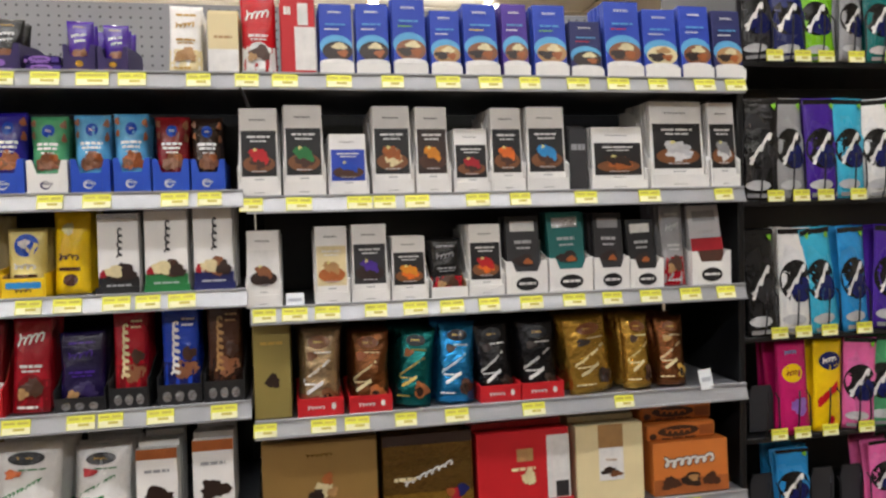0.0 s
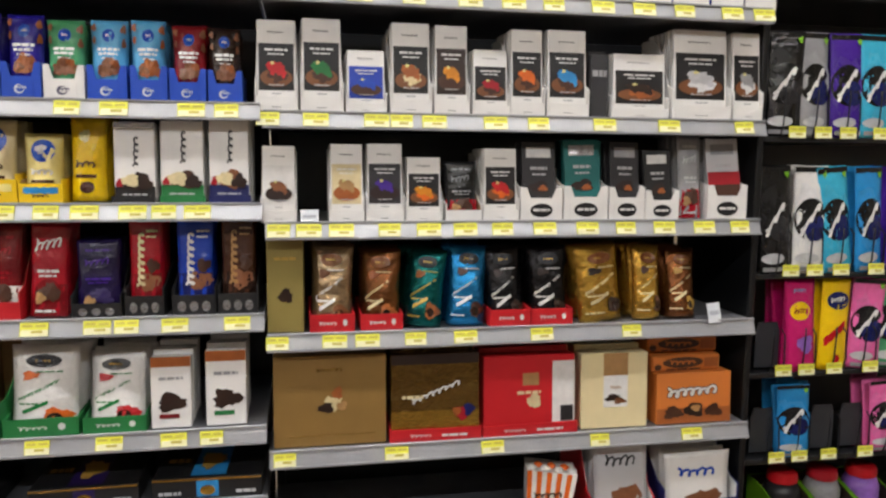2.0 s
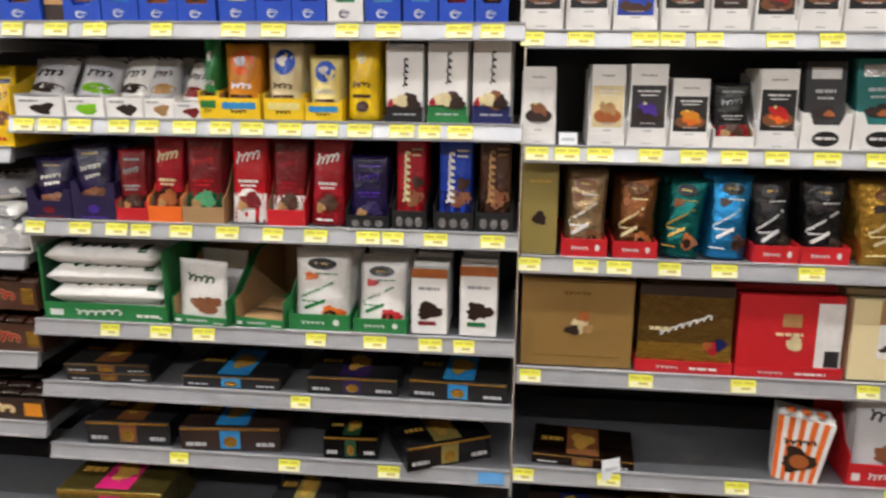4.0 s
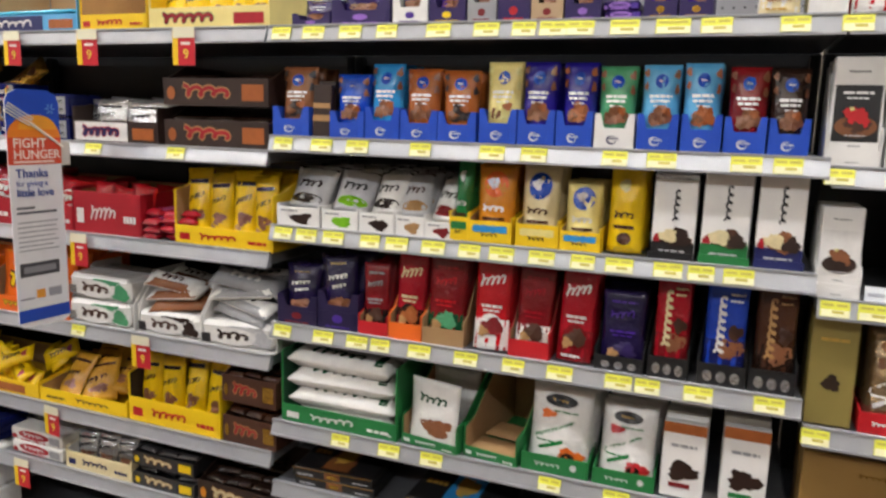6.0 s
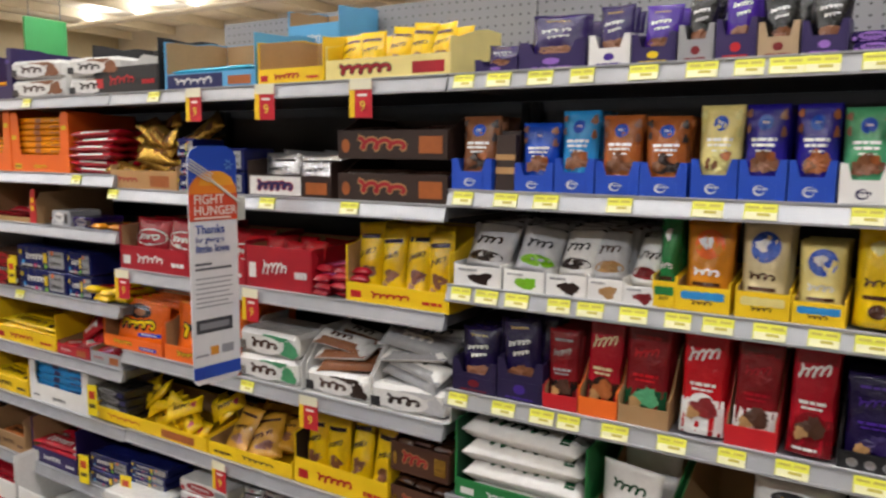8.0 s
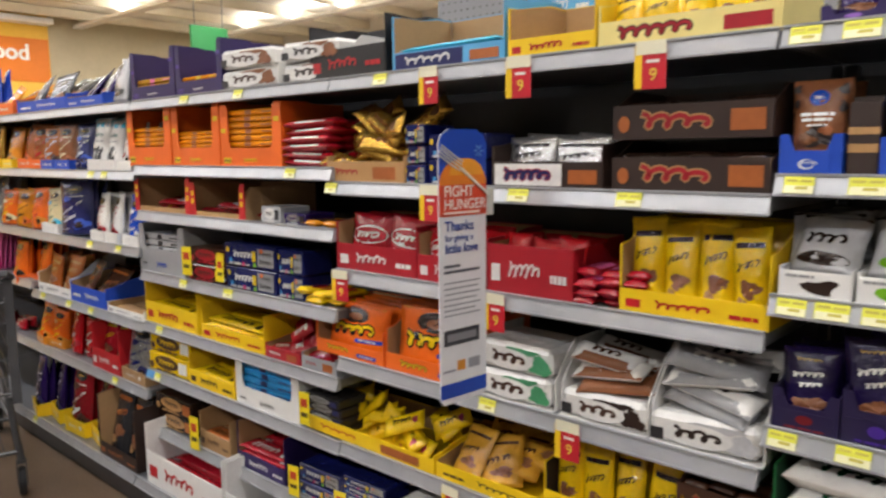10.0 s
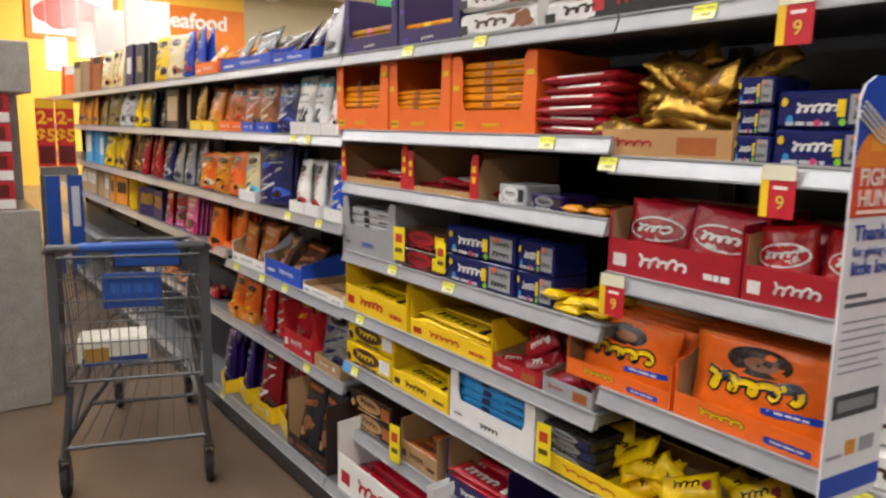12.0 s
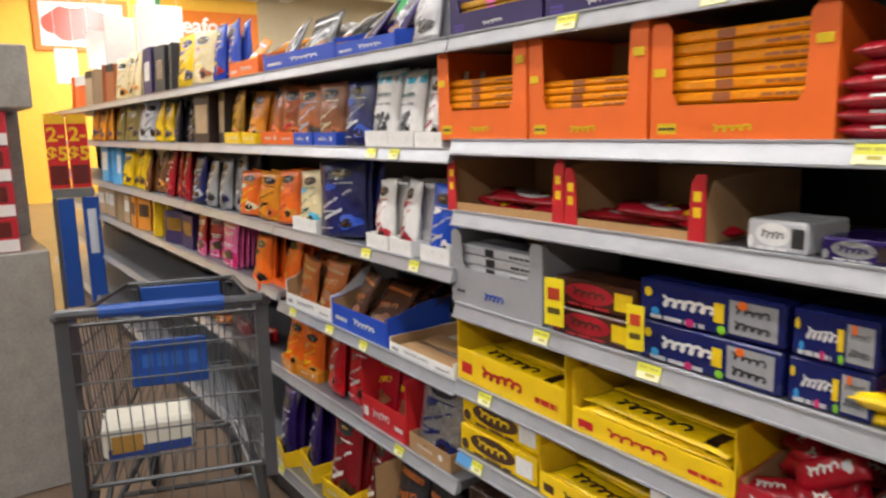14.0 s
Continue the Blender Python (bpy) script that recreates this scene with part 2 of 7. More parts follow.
def flow_surface(l, w, t, seed):
    """Upper side of a wrapped bar that lies flat, with pinched ends."""
    def at(u, v, off):
        a = abs(2 * u)
        full = (1 - max(0, a - 0.86) / 0.14) ** 0.6 if a > 0.86 else 1
        fold = (1 - (2 * v - 1) ** 4) * full
        ripple = 0.12 * noise.noise(Vector((u * 9 + seed, v * 4, seed)))
        return Vector((u * l, (v - 0.5) * w * (1 + 0.10 * (1 - full)), t / 2 * max(0.04, fold + ripple * fold) + off))
    return at


def grid(bm, at, nu, nv, u0=-0.5, u1=0.5, v0=0.0, v1=1.0, off=0.0):
    rows = [[bm.verts.new(at(u0 + (u1 - u0) * i / nu, v0 + (v1 - v0) * j / nv, off)) for i in range(nu + 1)] for j in range(nv + 1)]
    for j in range(nv):
        for i in range(nu):
            bm.faces.new((rows[j][i], rows[j][i + 1], rows[j + 1][i + 1], rows[j + 1][i]))
    return rows


def ribbon(bm, at, pts, width, off):
    """A printed stroke that follows the points."""
    left, right = [], []
    for i, (u, v) in enumerate(pts):
        a, b = pts[max(i - 1, 0)], pts[min(i + 1, len(pts) - 1)]
        du, dv = b[0] - a[0], b[1] - a[1]
        n = math.hypot(du, dv) or 1
        wd = width * (0.75 + 0.4 * abs(math.sin(i * 1.3)))
        left.append(bm.verts.new(at(u - dv / n * wd, v + du / n * wd, off)))
        right.append(bm.verts.new(at(u + dv / n * wd, v - du / n * wd, off)))
    for i in range(len(pts) - 1):
        bm.faces.new((left[i], right[i], right[i + 1], left[i + 1]))


def strokes(bm, at, a, off, fat=1.0):
    """A mark as one thick looping flourish: a holds the kind, its two ends, its middle, its height, colour, number and rise."""
    turned = a[0] == "v"
    n, rise = max(3, (a[6] if len(a) > 6 else 4) + 1), a[7] if len(a) > 7 else 0.0
    su, sv = (at(0.3, 0.5, 0) - at(-0.3, 0.5, 0)).length / 0.6, (at(0, 0.7, 0) - at(0, 0.3, 0)).length / 0.4
    if turned:
        su, sv = sv, su
    cell, pick = (a[2] - a[1]) / n, random.Random(int(abs(a[1] * 997 + a[2] * 313 + a[3] * 71) * 100) + n)
    half_width = fat * 0.105 * min(cell * su * 1.3, a[4] * sv)
    rise_of, fall_of = [pick.uniform(0.4, 1.0) for _ in range(n + 1)], [pick.uniform(0.5, 0.9) for _ in range(n + 1)]
    rise_of[0], loop = 1.2, pick.uniform(0.16, 0.36)
    pts = []
    for k in range(10 * n - 3):
        q, c = k / 10, math.cos(math.tau * k / 10)
        x, y = (0.25 + 0.88 * q + loop * math.sin(math.tau * q)) / n, 0.5 * (rise_of[int(q + 0.25)] if c > 0 else fall_of[int(q)]) * c
        pts.append(((a[1] + (a[2] - a[1]) * x) * su + 0.22 * y * a[4] * sv, (a[3] + rise * (x - 0.5) + a[4] * 0.62 * y) * sv))
    sides = []
    for k, (x, y) in enumerate(pts):
        p, r = pts[max(k - 1, 0)], pts[min(k + 1, len(pts) - 1)]
        dx, dy = r[0] - p[0], r[1] - p[1]
        d = math.hypot(dx, dy) or 1
        ends = half_width * 0.6 if k == 0 else -half_width * 0.6 if k == len(pts) - 1 else 0
        x, y = x - dx / d * ends, y - dy / d * ends
        pair = []
        for sg in (-1, 1):
            u, v = (x - sg * dy / d * half_width) / su, (y + sg * dx / d * half_width) / sv
            pair.append(bm.verts.new(at(-v, u, off) if turned else at(u, v, off)))
        sides.append(pair)
    for (b, c), (d, e) in zip(sides, sides[1:]):
        bm.faces.new((b, c, e, d))


ART_NAME = {"r": "printed_panel", "e": "emblem", "b": "picture", "t": "small_text", "w": "script_mark", "v": "script_mark", "o": "script_mark", "s": "stripe", "c": "swoosh"}


def prints(body, at, arts, rnd, finish="ink"):
    """Print on a pack. Shapes in parts of its width and height: r panel, e oval, b picture, t bars of small text, w script mark, s slanted stripe."""
    for k, a in enumerate(arts):
        bm, off, kind = bmesh.new(), 0.0005 + 0.00045 * k, a[0]
        if kind == "r":
            grid(bm, at, 6, 6, a[1], a[2], a[3], a[4], off)
        elif kind in "eb":
            n = 24
            rough = [1 + (rnd.uniform(-0.22, 0.12) + 0.16 * math.sin(3 * i * math.tau / 24 + a[2] * 40) if kind == "b" else 0) for i in range(n)]
            mid = bm.verts.new(at(a[1], a[2], off))
            rings = []
            for q in (0.5, 1.0):
                rings.append([bm.verts.new(at(a[1] + a[3] * q * rough[i] * math.cos(i * math.tau / n), a[2] + a[4] * q * rough[i] * math.sin(i * math.tau / n), off)) for i in range(n)])
            for i in range(n):
                j = (i + 1) % n
                bm.faces.new((mid, rings[0][i], rings[0][j]))
                bm.faces.new((rings[0][i], rings[1][i], rings[1][j], rings[0][j]))
        elif kind == "t":
            u = a[1]
            while u < a[2]:
                step = rnd.uniform(0.35, 1.0) * (a[2] - a[1]) * 0.42
                end = min(u + step, a[2])
                grid(bm, at, 2, 1, u, end, a[3] - a[4] / 2, a[3] + a[4] / 2, off)
                u = end + (a[2] - a[1]) * 0.05
        elif kind in "wvo":
            if kind == "o":
                rim = bmesh.new()
                strokes(rim, at, a, off, 1.8)
                part("mark_rim", rim, paint_of(finish, a[8]), body)
                off += 0.0003
            strokes(bm, at, a, off)
        elif kind == "c":
            n = 22
            pts = [(a[1] + (a[3] - a[1]) * i / n + 0.16 * math.sin(i / n * math.tau), a[2] + (a[4] - a[2]) * i / n) for i in range(n + 1)]
            ribbon(bm, at, pts, a[5], off)
        elif kind == "s":
            n = 10
            ribbon(bm, at, [(a[1] + (a[3] - a[1]) * i / n, a[2] + (a[4] - a[2]) * i / n) for i in range(n + 1)], a[5], off)
        colour = a[6] if kind in "sc" else a[5]
        part(ART_NAME[kind], bm, paint_of("photo" if kind == "b" else "foil" if colour in ("gold", "silver") and finish == "ink" and kind != "t" else finish, colour), body)


MESHES = {}


def box_mesh(w, h, d, finish, colour, bevel=0.0012):
    key = ("box", round(w, 3), round(h, 3), round(d, 3), finish, colour)
    if key not in MESHES:
        MESHES[key] = mesh_of("carton", box(bmesh.new(), -w / 2, w / 2, 0, d, 0, h, bevel), paint_of(finish, colour))
    return MESHES[key]


def pouch_mesh(w, h, d, finish, colour, seed):
    key = ("pouch", round(w, 3), round(h, 3), round(d, 3), finish, colour, seed)
    if key not in MESHES:
        bm = bmesh.new()
        at = pouch_surface(w, h, d, seed)
        rear = pouch_surface(w, h, d * 0.8, seed + 9)
        f = grid(bm, at, 10, 14)
        g = grid(bm, lambda u, v, o: Vector((at(u, v, 0)[0], -rear(u, v, 0)[1] + 0.0012, v * h)), 10, 14)
        rim_f = f[0] + [r[-1] for r in f[1:]] + f[-1][-2::-1] + [r[0] for r in f[-2:0:-1]]
        rim_g = g[0] + [r[-1] for r in g[1:]] + g[-1][-2::-1] + [r[0] for r in g[-2:0:-1]]
        for i in range(len(rim_f)):
            j = (i + 1) % len(rim_f)
            bm.faces.new((rim_f[i], rim_f[j], rim_g[j], rim_g[i]))
        MESHES[key] = mesh_of("bag", bm, paint_of(finish, colour), True)
    return MESHES[key]


def flow_mesh(l, w, t, finish, colour, seed):
    key = ("flow", round(l, 3), round(w, 3), round(t, 3), finish, colour, seed)
    if key not in MESHES:
        bm = bmesh.new()
        at = flow_surface(l, w, t, seed)
        f = grid(bm, at, 14, 6)
        g = grid(bm, lambda u, v, o: Vector((at(u, v, 0)[0], at(u, v, 0)[1], -at(u, v, 0)[2] - 0.0008)), 14, 6)
        rim_f = f[0] + [r[-1] for r in f[1:]] + f[-1][-2::-1] + [r[0] for r in f[-2:0:-1]]
        rim_g = g[0] + [r[-1] for r in g[1:]] + g[-1][-2::-1] + [r[0] for r in g[-2:0:-1]]
        for i in range(len(rim_f)):
            j = (i + 1) % len(rim_f)
            bm.faces.new((rim_f[i], rim_f[j], rim_g[j], rim_g[i]))
        MESHES[key] = mesh_of("wrapper", bm, paint_of(finish, colour), True)
    return MESHES[key]


def flat_pack(parent, name, w, h, d, finish, colour, arts, m, rnd, label=""):
    ob = shared(name, box_mesh(w, h, d, finish, colour), parent, m)
    prints(ob, flat_surface(w, h), arts, rnd)
    return tagged(ob, label)


def pouch(parent, name, w, h, d, finish, colour, arts, m, rnd, label=""):
    seed = rnd.randint(0, 5)
    ob = shared(name, pouch_mesh(w, h, d, finish, colour, seed), parent, m)
    prints(ob, pouch_surface(w, h, d, seed), arts, rnd, "film" if arts else "ink")
    return tagged(ob, label)


def wrapper(parent, l, w, t, finish, colour, arts, m, rnd, label=""):
    seed = rnd.randint(0, 4)
    ob = shared("wrapped_bar", flow_mesh(l, w, t, finish, colour, seed), parent, m)
    prints(ob, flow_surface(l, w, t, seed), arts, rnd, "film")
    return tagged(ob, label)


def tray(th, w, h, d, lip, colour, side_front=None, inner="kraft", cut=0.0, name="display_tray"):
    """Open-fronted shelf carton: floor, back, two side walls that step down to the front, and a front lip, notched by cut."""
    t = 0.0025
    hs = lip if side_front is None else side_front
    bm = box(bmesh.new(), -w / 2, w / 2, 0, d, 0.0, t)
    box(bm, -w / 2 + t, w / 2 - t, d - t, d, t, h)
    for s in (-1, 1):
        prism(bm, [(0, t), (d, t), (d, h), (d * 0.72, h), (d * 0.5, h * 0.93), (d * 0.16, hs + 0.1 * (h - hs)), (0, hs)], s * w / 2, s * (w / 2 - t))
    if cut:
        prism(bm, [(-w / 2 + t, t), (w / 2 - t, t), (w / 2 - t, hs), (w * 0.36, hs), (w * 0.26, lip - cut), (-w * 0.26, lip - cut), (-w * 0.36, hs), (-w / 2 + t, hs)], 0, t, "y")
    else:
        box(bm, -w / 2 + t, w / 2 - t, 0, t, t, lip)
    ob = part(name, bm, paint_of("card", colour), th)
    bm = box(bmesh.new(), -w / 2 + t + 0.0004, w / 2 - t - 0.0004, d - t - 0.0014, d - t - 0.0004, t + 0.0005, h - 0.002)
    for s in (-1, 1):
        prism(bm, [(t * 2, t), (d - 0.006, t), (d - 0.006, h - 0.004), (d * 0.72, h - 0.004), (d * 0.5, h * 0.92), (d * 0.16, hs + 0.08 * (h - hs)), (t * 2, hs - 0.003)], s * (w / 2 - t - 0.0004), s * (w / 2 - t - 0.0014))
    part("lining", bm, paint_of("kraft", inner), ob, "bare cardboard inside")
    return ob


# ---- recipes: each fills a thing of width w and height h ----
def boxed_bars(th, w, h, rnd, pic, second="brown", panel="black", shell="white", fill=1.0, lip=0.16):
    tray(th, w, h * 0.93, 0.17, h * lip, shell, h * (lip + 0.16), shell)
    bw, bh = w * 0.9, h * 0.97 * fill
    m = pose(0, 0.006, 0.004, -5)
    arts = [("r", -0.46, 0.46, 0.22, 0.74, panel), ("w", -0.26, 0.26, 0.86, 0.035, "charcoal", 5), ("t", -0.3, 0.3, 0.67, 0.022, "white"), ("t", -0.22, 0.22, 0.62, 0.016, "white"),
            ("e", 0.0, 0.36, 0.42, 0.1, "bronze" if panel == "black" else second), ("b", 0.04, 0.41, 0.26, 0.09, second), ("b", -0.06, 0.47, 0.2, 0.075, pic), ("b", 0.12, 0.42, 0.15, 0.07, pic), ("b", 0.03, 0.35, 0.13, 0.055, second), ("b", -0.1, 0.52, 0.05, 0.02, "pale yellow"), ("t", -0.2, 0.2, 0.275, 0.012, "silver"), ("t", -0.12, 0.12, 0.18, 0.014, "grey")]
    flat_pack(th, "chocolate_bar", bw, bh, 0.011, "card", shell, arts, m, rnd)
    for k in range(1, 7):
        shared("chocolate_bar", box_mesh(bw, bh, 0.011, "card", shell), th, pose(rnd.uniform(-.002, .002), 0.006 + 0.019 * k, 0.004, -5))
    front = new("front_flap", mesh_of("front_flap", prism(bmesh.new(), [(-w * 0.45, 0.004), (w * 0.45, 0.004), (w * 0.45, h * 0.15), (w * 0.32, h * 0.14), (0, h * 0.09), (-w * 0.32, h * 0.14), (-w * 0.45, h * 0.15)], -0.003, -0.001, "y"), paint_of("card", shell)))
    front.parent = th
    prints(front, lambda u, v, off: Vector((u * w, -0.0032 - off, v * h)), [("w", -0.14, 0.14, 0.05, 0.018, "charcoal", 4)], rnd)
    return "white open carton of slim chocolate bars with %s picture" % pic


def milk_bars(th, w, h, rnd, tint="royal blue", pic="milk brown", streak="yellow"):
    arts = [("e", 0, 0.40, 0.5, 0.16, "light blue"), ("e", 0.04, 0.33, 0.46, 0.14, pic), ("b", 0.1, 0.40, 0.22, 0.05, "cream" if pic != "cream" else "tan"), ("b", -0.12, 0.31, 0.26, 0.06, "dark brown"), ("b", 0.2, 0.3, 0.16, 0.05, "copper"), ("r", -0.5, 0.5, 0.0, 0.17, "white"), ("e", 0, 0.17, 0.5, 0.05, "white"),
            ("w", -0.26, 0.24, 0.87, 0.045, "white", 4), ("t", -0.3, 0.3, 0.70, 0.022, "light blue"), ("t", -0.34, 0.1, 0.63, 0.018, streak), ("w", -0.16, 0.16, 0.09, 0.025, "charcoal", 4)]
    flat_pack(th, "chocolate_bar", w * 0.93, h, 0.011, "card", tint, arts, pose(0, 0.004, 0.002, -7), rnd)
    for k in range(1, 6):
        shared("chocolate_bar", box_mesh(w * 0.93, h, 0.011, "card", tint), th, pose(rnd.uniform(-.003, .003), 0.004 + 0.018 * k, 0.002, -7))
    bm = box(bmesh.new(), -w * 0.48, w * 0.48, 0.0, 0.14, 0, 0.002)
    box(bm, -w * 0.48, w * 0.48, -0.003, -0.0005, 0.0, h * 0.16)
    part("tray", bm, paint_of("card", "white"), th)
    return "stack of %s and white chocolate bars in a low tray" % tint


def art_swirl(main, pic, mark="white"):
    rim = "bronze" if main in ("bronze", "champagne", "gold") else "charcoal"
    return [("w", -0.42, 0.38, 0.50, 0.085, mark, 11, 0.28), ("t", -0.36, 0.0, 0.34, 0.02, mark), ("s", -0.3, 0.24, 0.1, 0.36, 0.022, mark), ("e", 0, 0.82, 0.27, 0.075, rim), ("w", -0.16, 0.14, 0.82, 0.04, "gold", 3), ("b", -0.18, 0.66, 0.14, 0.05, pic), ("t", -0.1, 0.3, 0.7, 0.016, mark),
            ("b", 0.24, 0.2, 0.2, 0.10, pic), ("e", 0.2, 0.18, 0.11, 0.06, "dark brown"), ("t", -0.42, -0.06, 0.12, 0.018, mark)]


def bag(th, w, h, rnd, main="gold", pic="brown", mark="white", lip="", finish="foil", n=4, depth=0.055, arts=None):
    """Filled bags one behind another, some in a low tray."""
    if lip:
        tray(th, w, h * 0.26, 0.2, h * 0.22, lip, None, lip)
        f = new("tray_print", mesh_of("tray_print", box(bmesh.new(), -w * 0.46, w * 0.46, -0.0012, -0.0002, 0.004, h * 0.215), paint_of("card", lip)))
        f.parent = th
        prints(f, lambda u, v, off: Vector((u * w, -0.0012 - off, v * h)), [("w", -0.32, 0.14, 0.11, 0.06, "white", 4), ("e", 0.28, 0.12, 0.05, 0.04, "white")], rnd)
    y0 = depth / 2 + 0.006
    a = art_swirl(main, pic, mark) if arts is None else arts
    pouch(th, "bag", w * 0.93, h, depth, finish, main, a, pose(0, y0, 0.003, -4 - rnd.uniform(0, 7), rnd.uniform(-5, 5), rnd.uniform(-14, 14)), rnd)
    for k in range(1, n):
        shared("bag", pouch_mesh(w * 0.93, h, depth, finish, main, (k * 2) % 6), th, pose(rnd.uniform(-.009, .009), y0 + 0.042 * k, 0.003, -5, rnd.uniform(-6, 6), rnd.uniform(-9, 9)))
    return "shiny %s bags of chocolates standing one behind another" % main


def art_house(main, pic="milk brown"):
    return [("e", 0, 0.80, 0.17, 0.085, "blue"), ("w", -0.1, 0.1, 0.80, 0.05, "white", 2), ("t", -0.3, 0.3, 0.62, 0.035, "white"), ("t", -0.26, 0.26, 0.56, 0.03, "white"), ("t", -0.15, 0.2, 0.50, 0.02, "white"),
            ("b", 0.06, 0.38, 0.32, 0.12, pic), ("b", -0.14, 0.35, 0.16, 0.07, "bronze"), ("b", 0.2, 0.44, 0.12, 0.05, "copper"), ("b", -0.4, 0.74, 0.06, 0.05, pic), ("b", 0.42, 0.7, 0.06, 0.06, pic), ("b", -0.4, 0.9, 0.08, 0.05, pic), ("b", 0.4, 0.88, 0.08, 0.06, pic)]


def house_bags(th, w, h, rnd, main="blue", lip="blue", pic="milk brown", n=3, fill=1.0):
    tray(th, w, h * 0.44, 0.2, h * 0.34, lip, h * 0.44, "blue", 0.012)
    f = new("tray_print", mesh_of("tray_print", box(bmesh.new(), -w * 0.3, w * 0.3, -0.0012, -0.0002, h * 0.04, h * 0.2), paint_of("card", lip)))
    f.parent = th
    mark = "white" if lip == "blue" else "purple"
    prints(f, lambda u, v, off: Vector((u * w, -0.0012 - off, v * h)), [("e", -0.05, 0.12, 0.13, 0.055, mark), ("e", -0.03, 0.125, 0.1, 0.04, lip), ("w", -0.16, 0.18, 0.135, 0.05, mark, 3)], rnd)
    for k in range(n):
        m = pose(rnd.uniform(-.004, .004), 0.034 + 0.046 * k, 0.004, -4, 0, rnd.uniform(-4, 4))
        if k == 0:
            pouch(th, "bag", w * 0.97, h * fill, 0.05, "film", main, art_house(main, pic), m, rnd)
        else:
            shared("bag", pouch_mesh(w * 0.9, h * fill, 0.05, "film", main, (k * 3) % 6), th, m)
    return "%s snack bags in a %s shelf tray" % (main, lip)


def scoop_bars(th, w, h, rnd, main="charcoal", badge="black", tip="white", band=""):
    tray(th, w, h * 0.62, 0.2, h * 0.33, "white", h * 0.42, "white", 0.008)
    f = new("tray_print", mesh_of("tray_print", box(bmesh.new(), -w * 0.36, w * 0.36, -0.0012, -0.0002, h * 0.03, h * 0.24), paint_of("card", "white")))
    f.parent = th
    prints(f, lambda u, v, off: Vector((u * w, -0.0012 - off, v * h)), [("e", 0, 0.135, 0.27, 0.085, badge), ("t", -0.2, 0.2, 0.14, 0.03, "white")], rnd)
    arts = [("r", -0.36, 0.36, 0.8, 0.93, tip), ("t", -0.25, 0.25, 0.66, 0.04, "silver"), ("t", -0.2, 0.2, 0.58, 0.025, "silver"), ("b", 0, 0.42, 0.3, 0.08, "dark brown"), ("b", 0.1, 0.4, 0.14, 0.04, "copper"), *([("r", -0.5, 0.5, 0.0, 0.5, "brown"), ("r", -0.5, 0.5, 0.42, 0.58, band)] if band else [])]
    for k in range(5):
        m = pose(rnd.uniform(-.004, .004) + 0.004 * k, 0.01 + 0.024 * k, 0.004, -9, rnd.uniform(-3, 3))
        if k == 0:
            flat_pack(th, "chocolate_bar", w * 0.82, h * 0.97, 0.011, "card", main, arts, m, rnd)
        else:
            shared("chocolate_bar", box_mesh(w * 0.82, h * 0.97, 0.011, "card", main), th, m)
    return "%s chocolate bars in a notched white tray" % main


def gift_box(th, w, h, rnd, main="gold", finish="card", arts=(), depth=0.05, n=2, lip="", lean=-3):
    y0 = 0.006
    if lip:
        tray(th, w, h * 0.17, 0.18, h * 0.15, lip, None, lip)
        f = new("tray_print", mesh_of("tray_print", box(bmesh.new(), -w * 0.47, w * 0.47, -0.0012, -0.0002, 0.004, h * 0.145), paint_of("card", lip)))
        f.parent = th
        prints(f, lambda u, v, off: Vector((u * w, -0.0012 - off, v * h)), [("w", -0.3, -0.02, 0.07, 0.05, "white", 4), ("t", 0.06, 0.34, 0.07, 0.03, "white")], rnd)
    for k in range(n):
        m = pose(rnd.uniform(-.002, .002), y0 + (depth + 0.006) * k, 0.003 + 0.002 * k, lean)
        if k == 0:
            flat_pack(th, "gift_box", w * 0.96, h, depth, finish, main, list(arts), m, rnd)
        else:
            shared("gift_box", box_mesh(w * 0.96, h + 0.008 * (k % 2), depth, finish, main), th, m)
    return "%s boxed chocolates standing upright" % main


def stick_box(th, w, h, rnd, base="navy", pic="brown"):
    arts = [("r", -0.5, 0.5, 0.0, 0.2, base), ("r", -0.5, 0.5, 0.93, 1.0, "silver"), ("v", 0.42, 0.88, -0.04, 0.2, "charcoal", 4),
            ("b", 0.05, 0.26, 0.34, 0.11, pic), ("b", -0.12, 0.27, 0.26, 0.075, "cream"), ("b", -0.38, 0.24, 0.08, 0.05, "crimson"), ("b", 0.26, 0.24, 0.2, 0.08, "dark brown"), ("t", -0.3, 0.3, 0.1, 0.02, "silver")]
    for k in range(4):
        m = pose(rnd.uniform(-.003, .003), 0.006 + 0.03 * k, 0.003, -3)
        if k == 0:
            flat_pack(th, "chocolate_box", w * 0.92, h, 0.026, "card", "white", arts, m, rnd)
        else:
            shared("chocolate_box", box_mesh(w * 0.92, h, 0.026, "card", "white"), th, m)
    bm = box(bmesh.new(), -w * 0.49, w * 0.49, -0.003, -0.0005, 0, h * 0.1)
    box(bm, -w * 0.49, w * 0.49, 0.0, 0.14, 0, 0.002)
    part("tray", bm, paint_of("card", base), th)
    return "white chocolate stick boxes with a %s base" % base


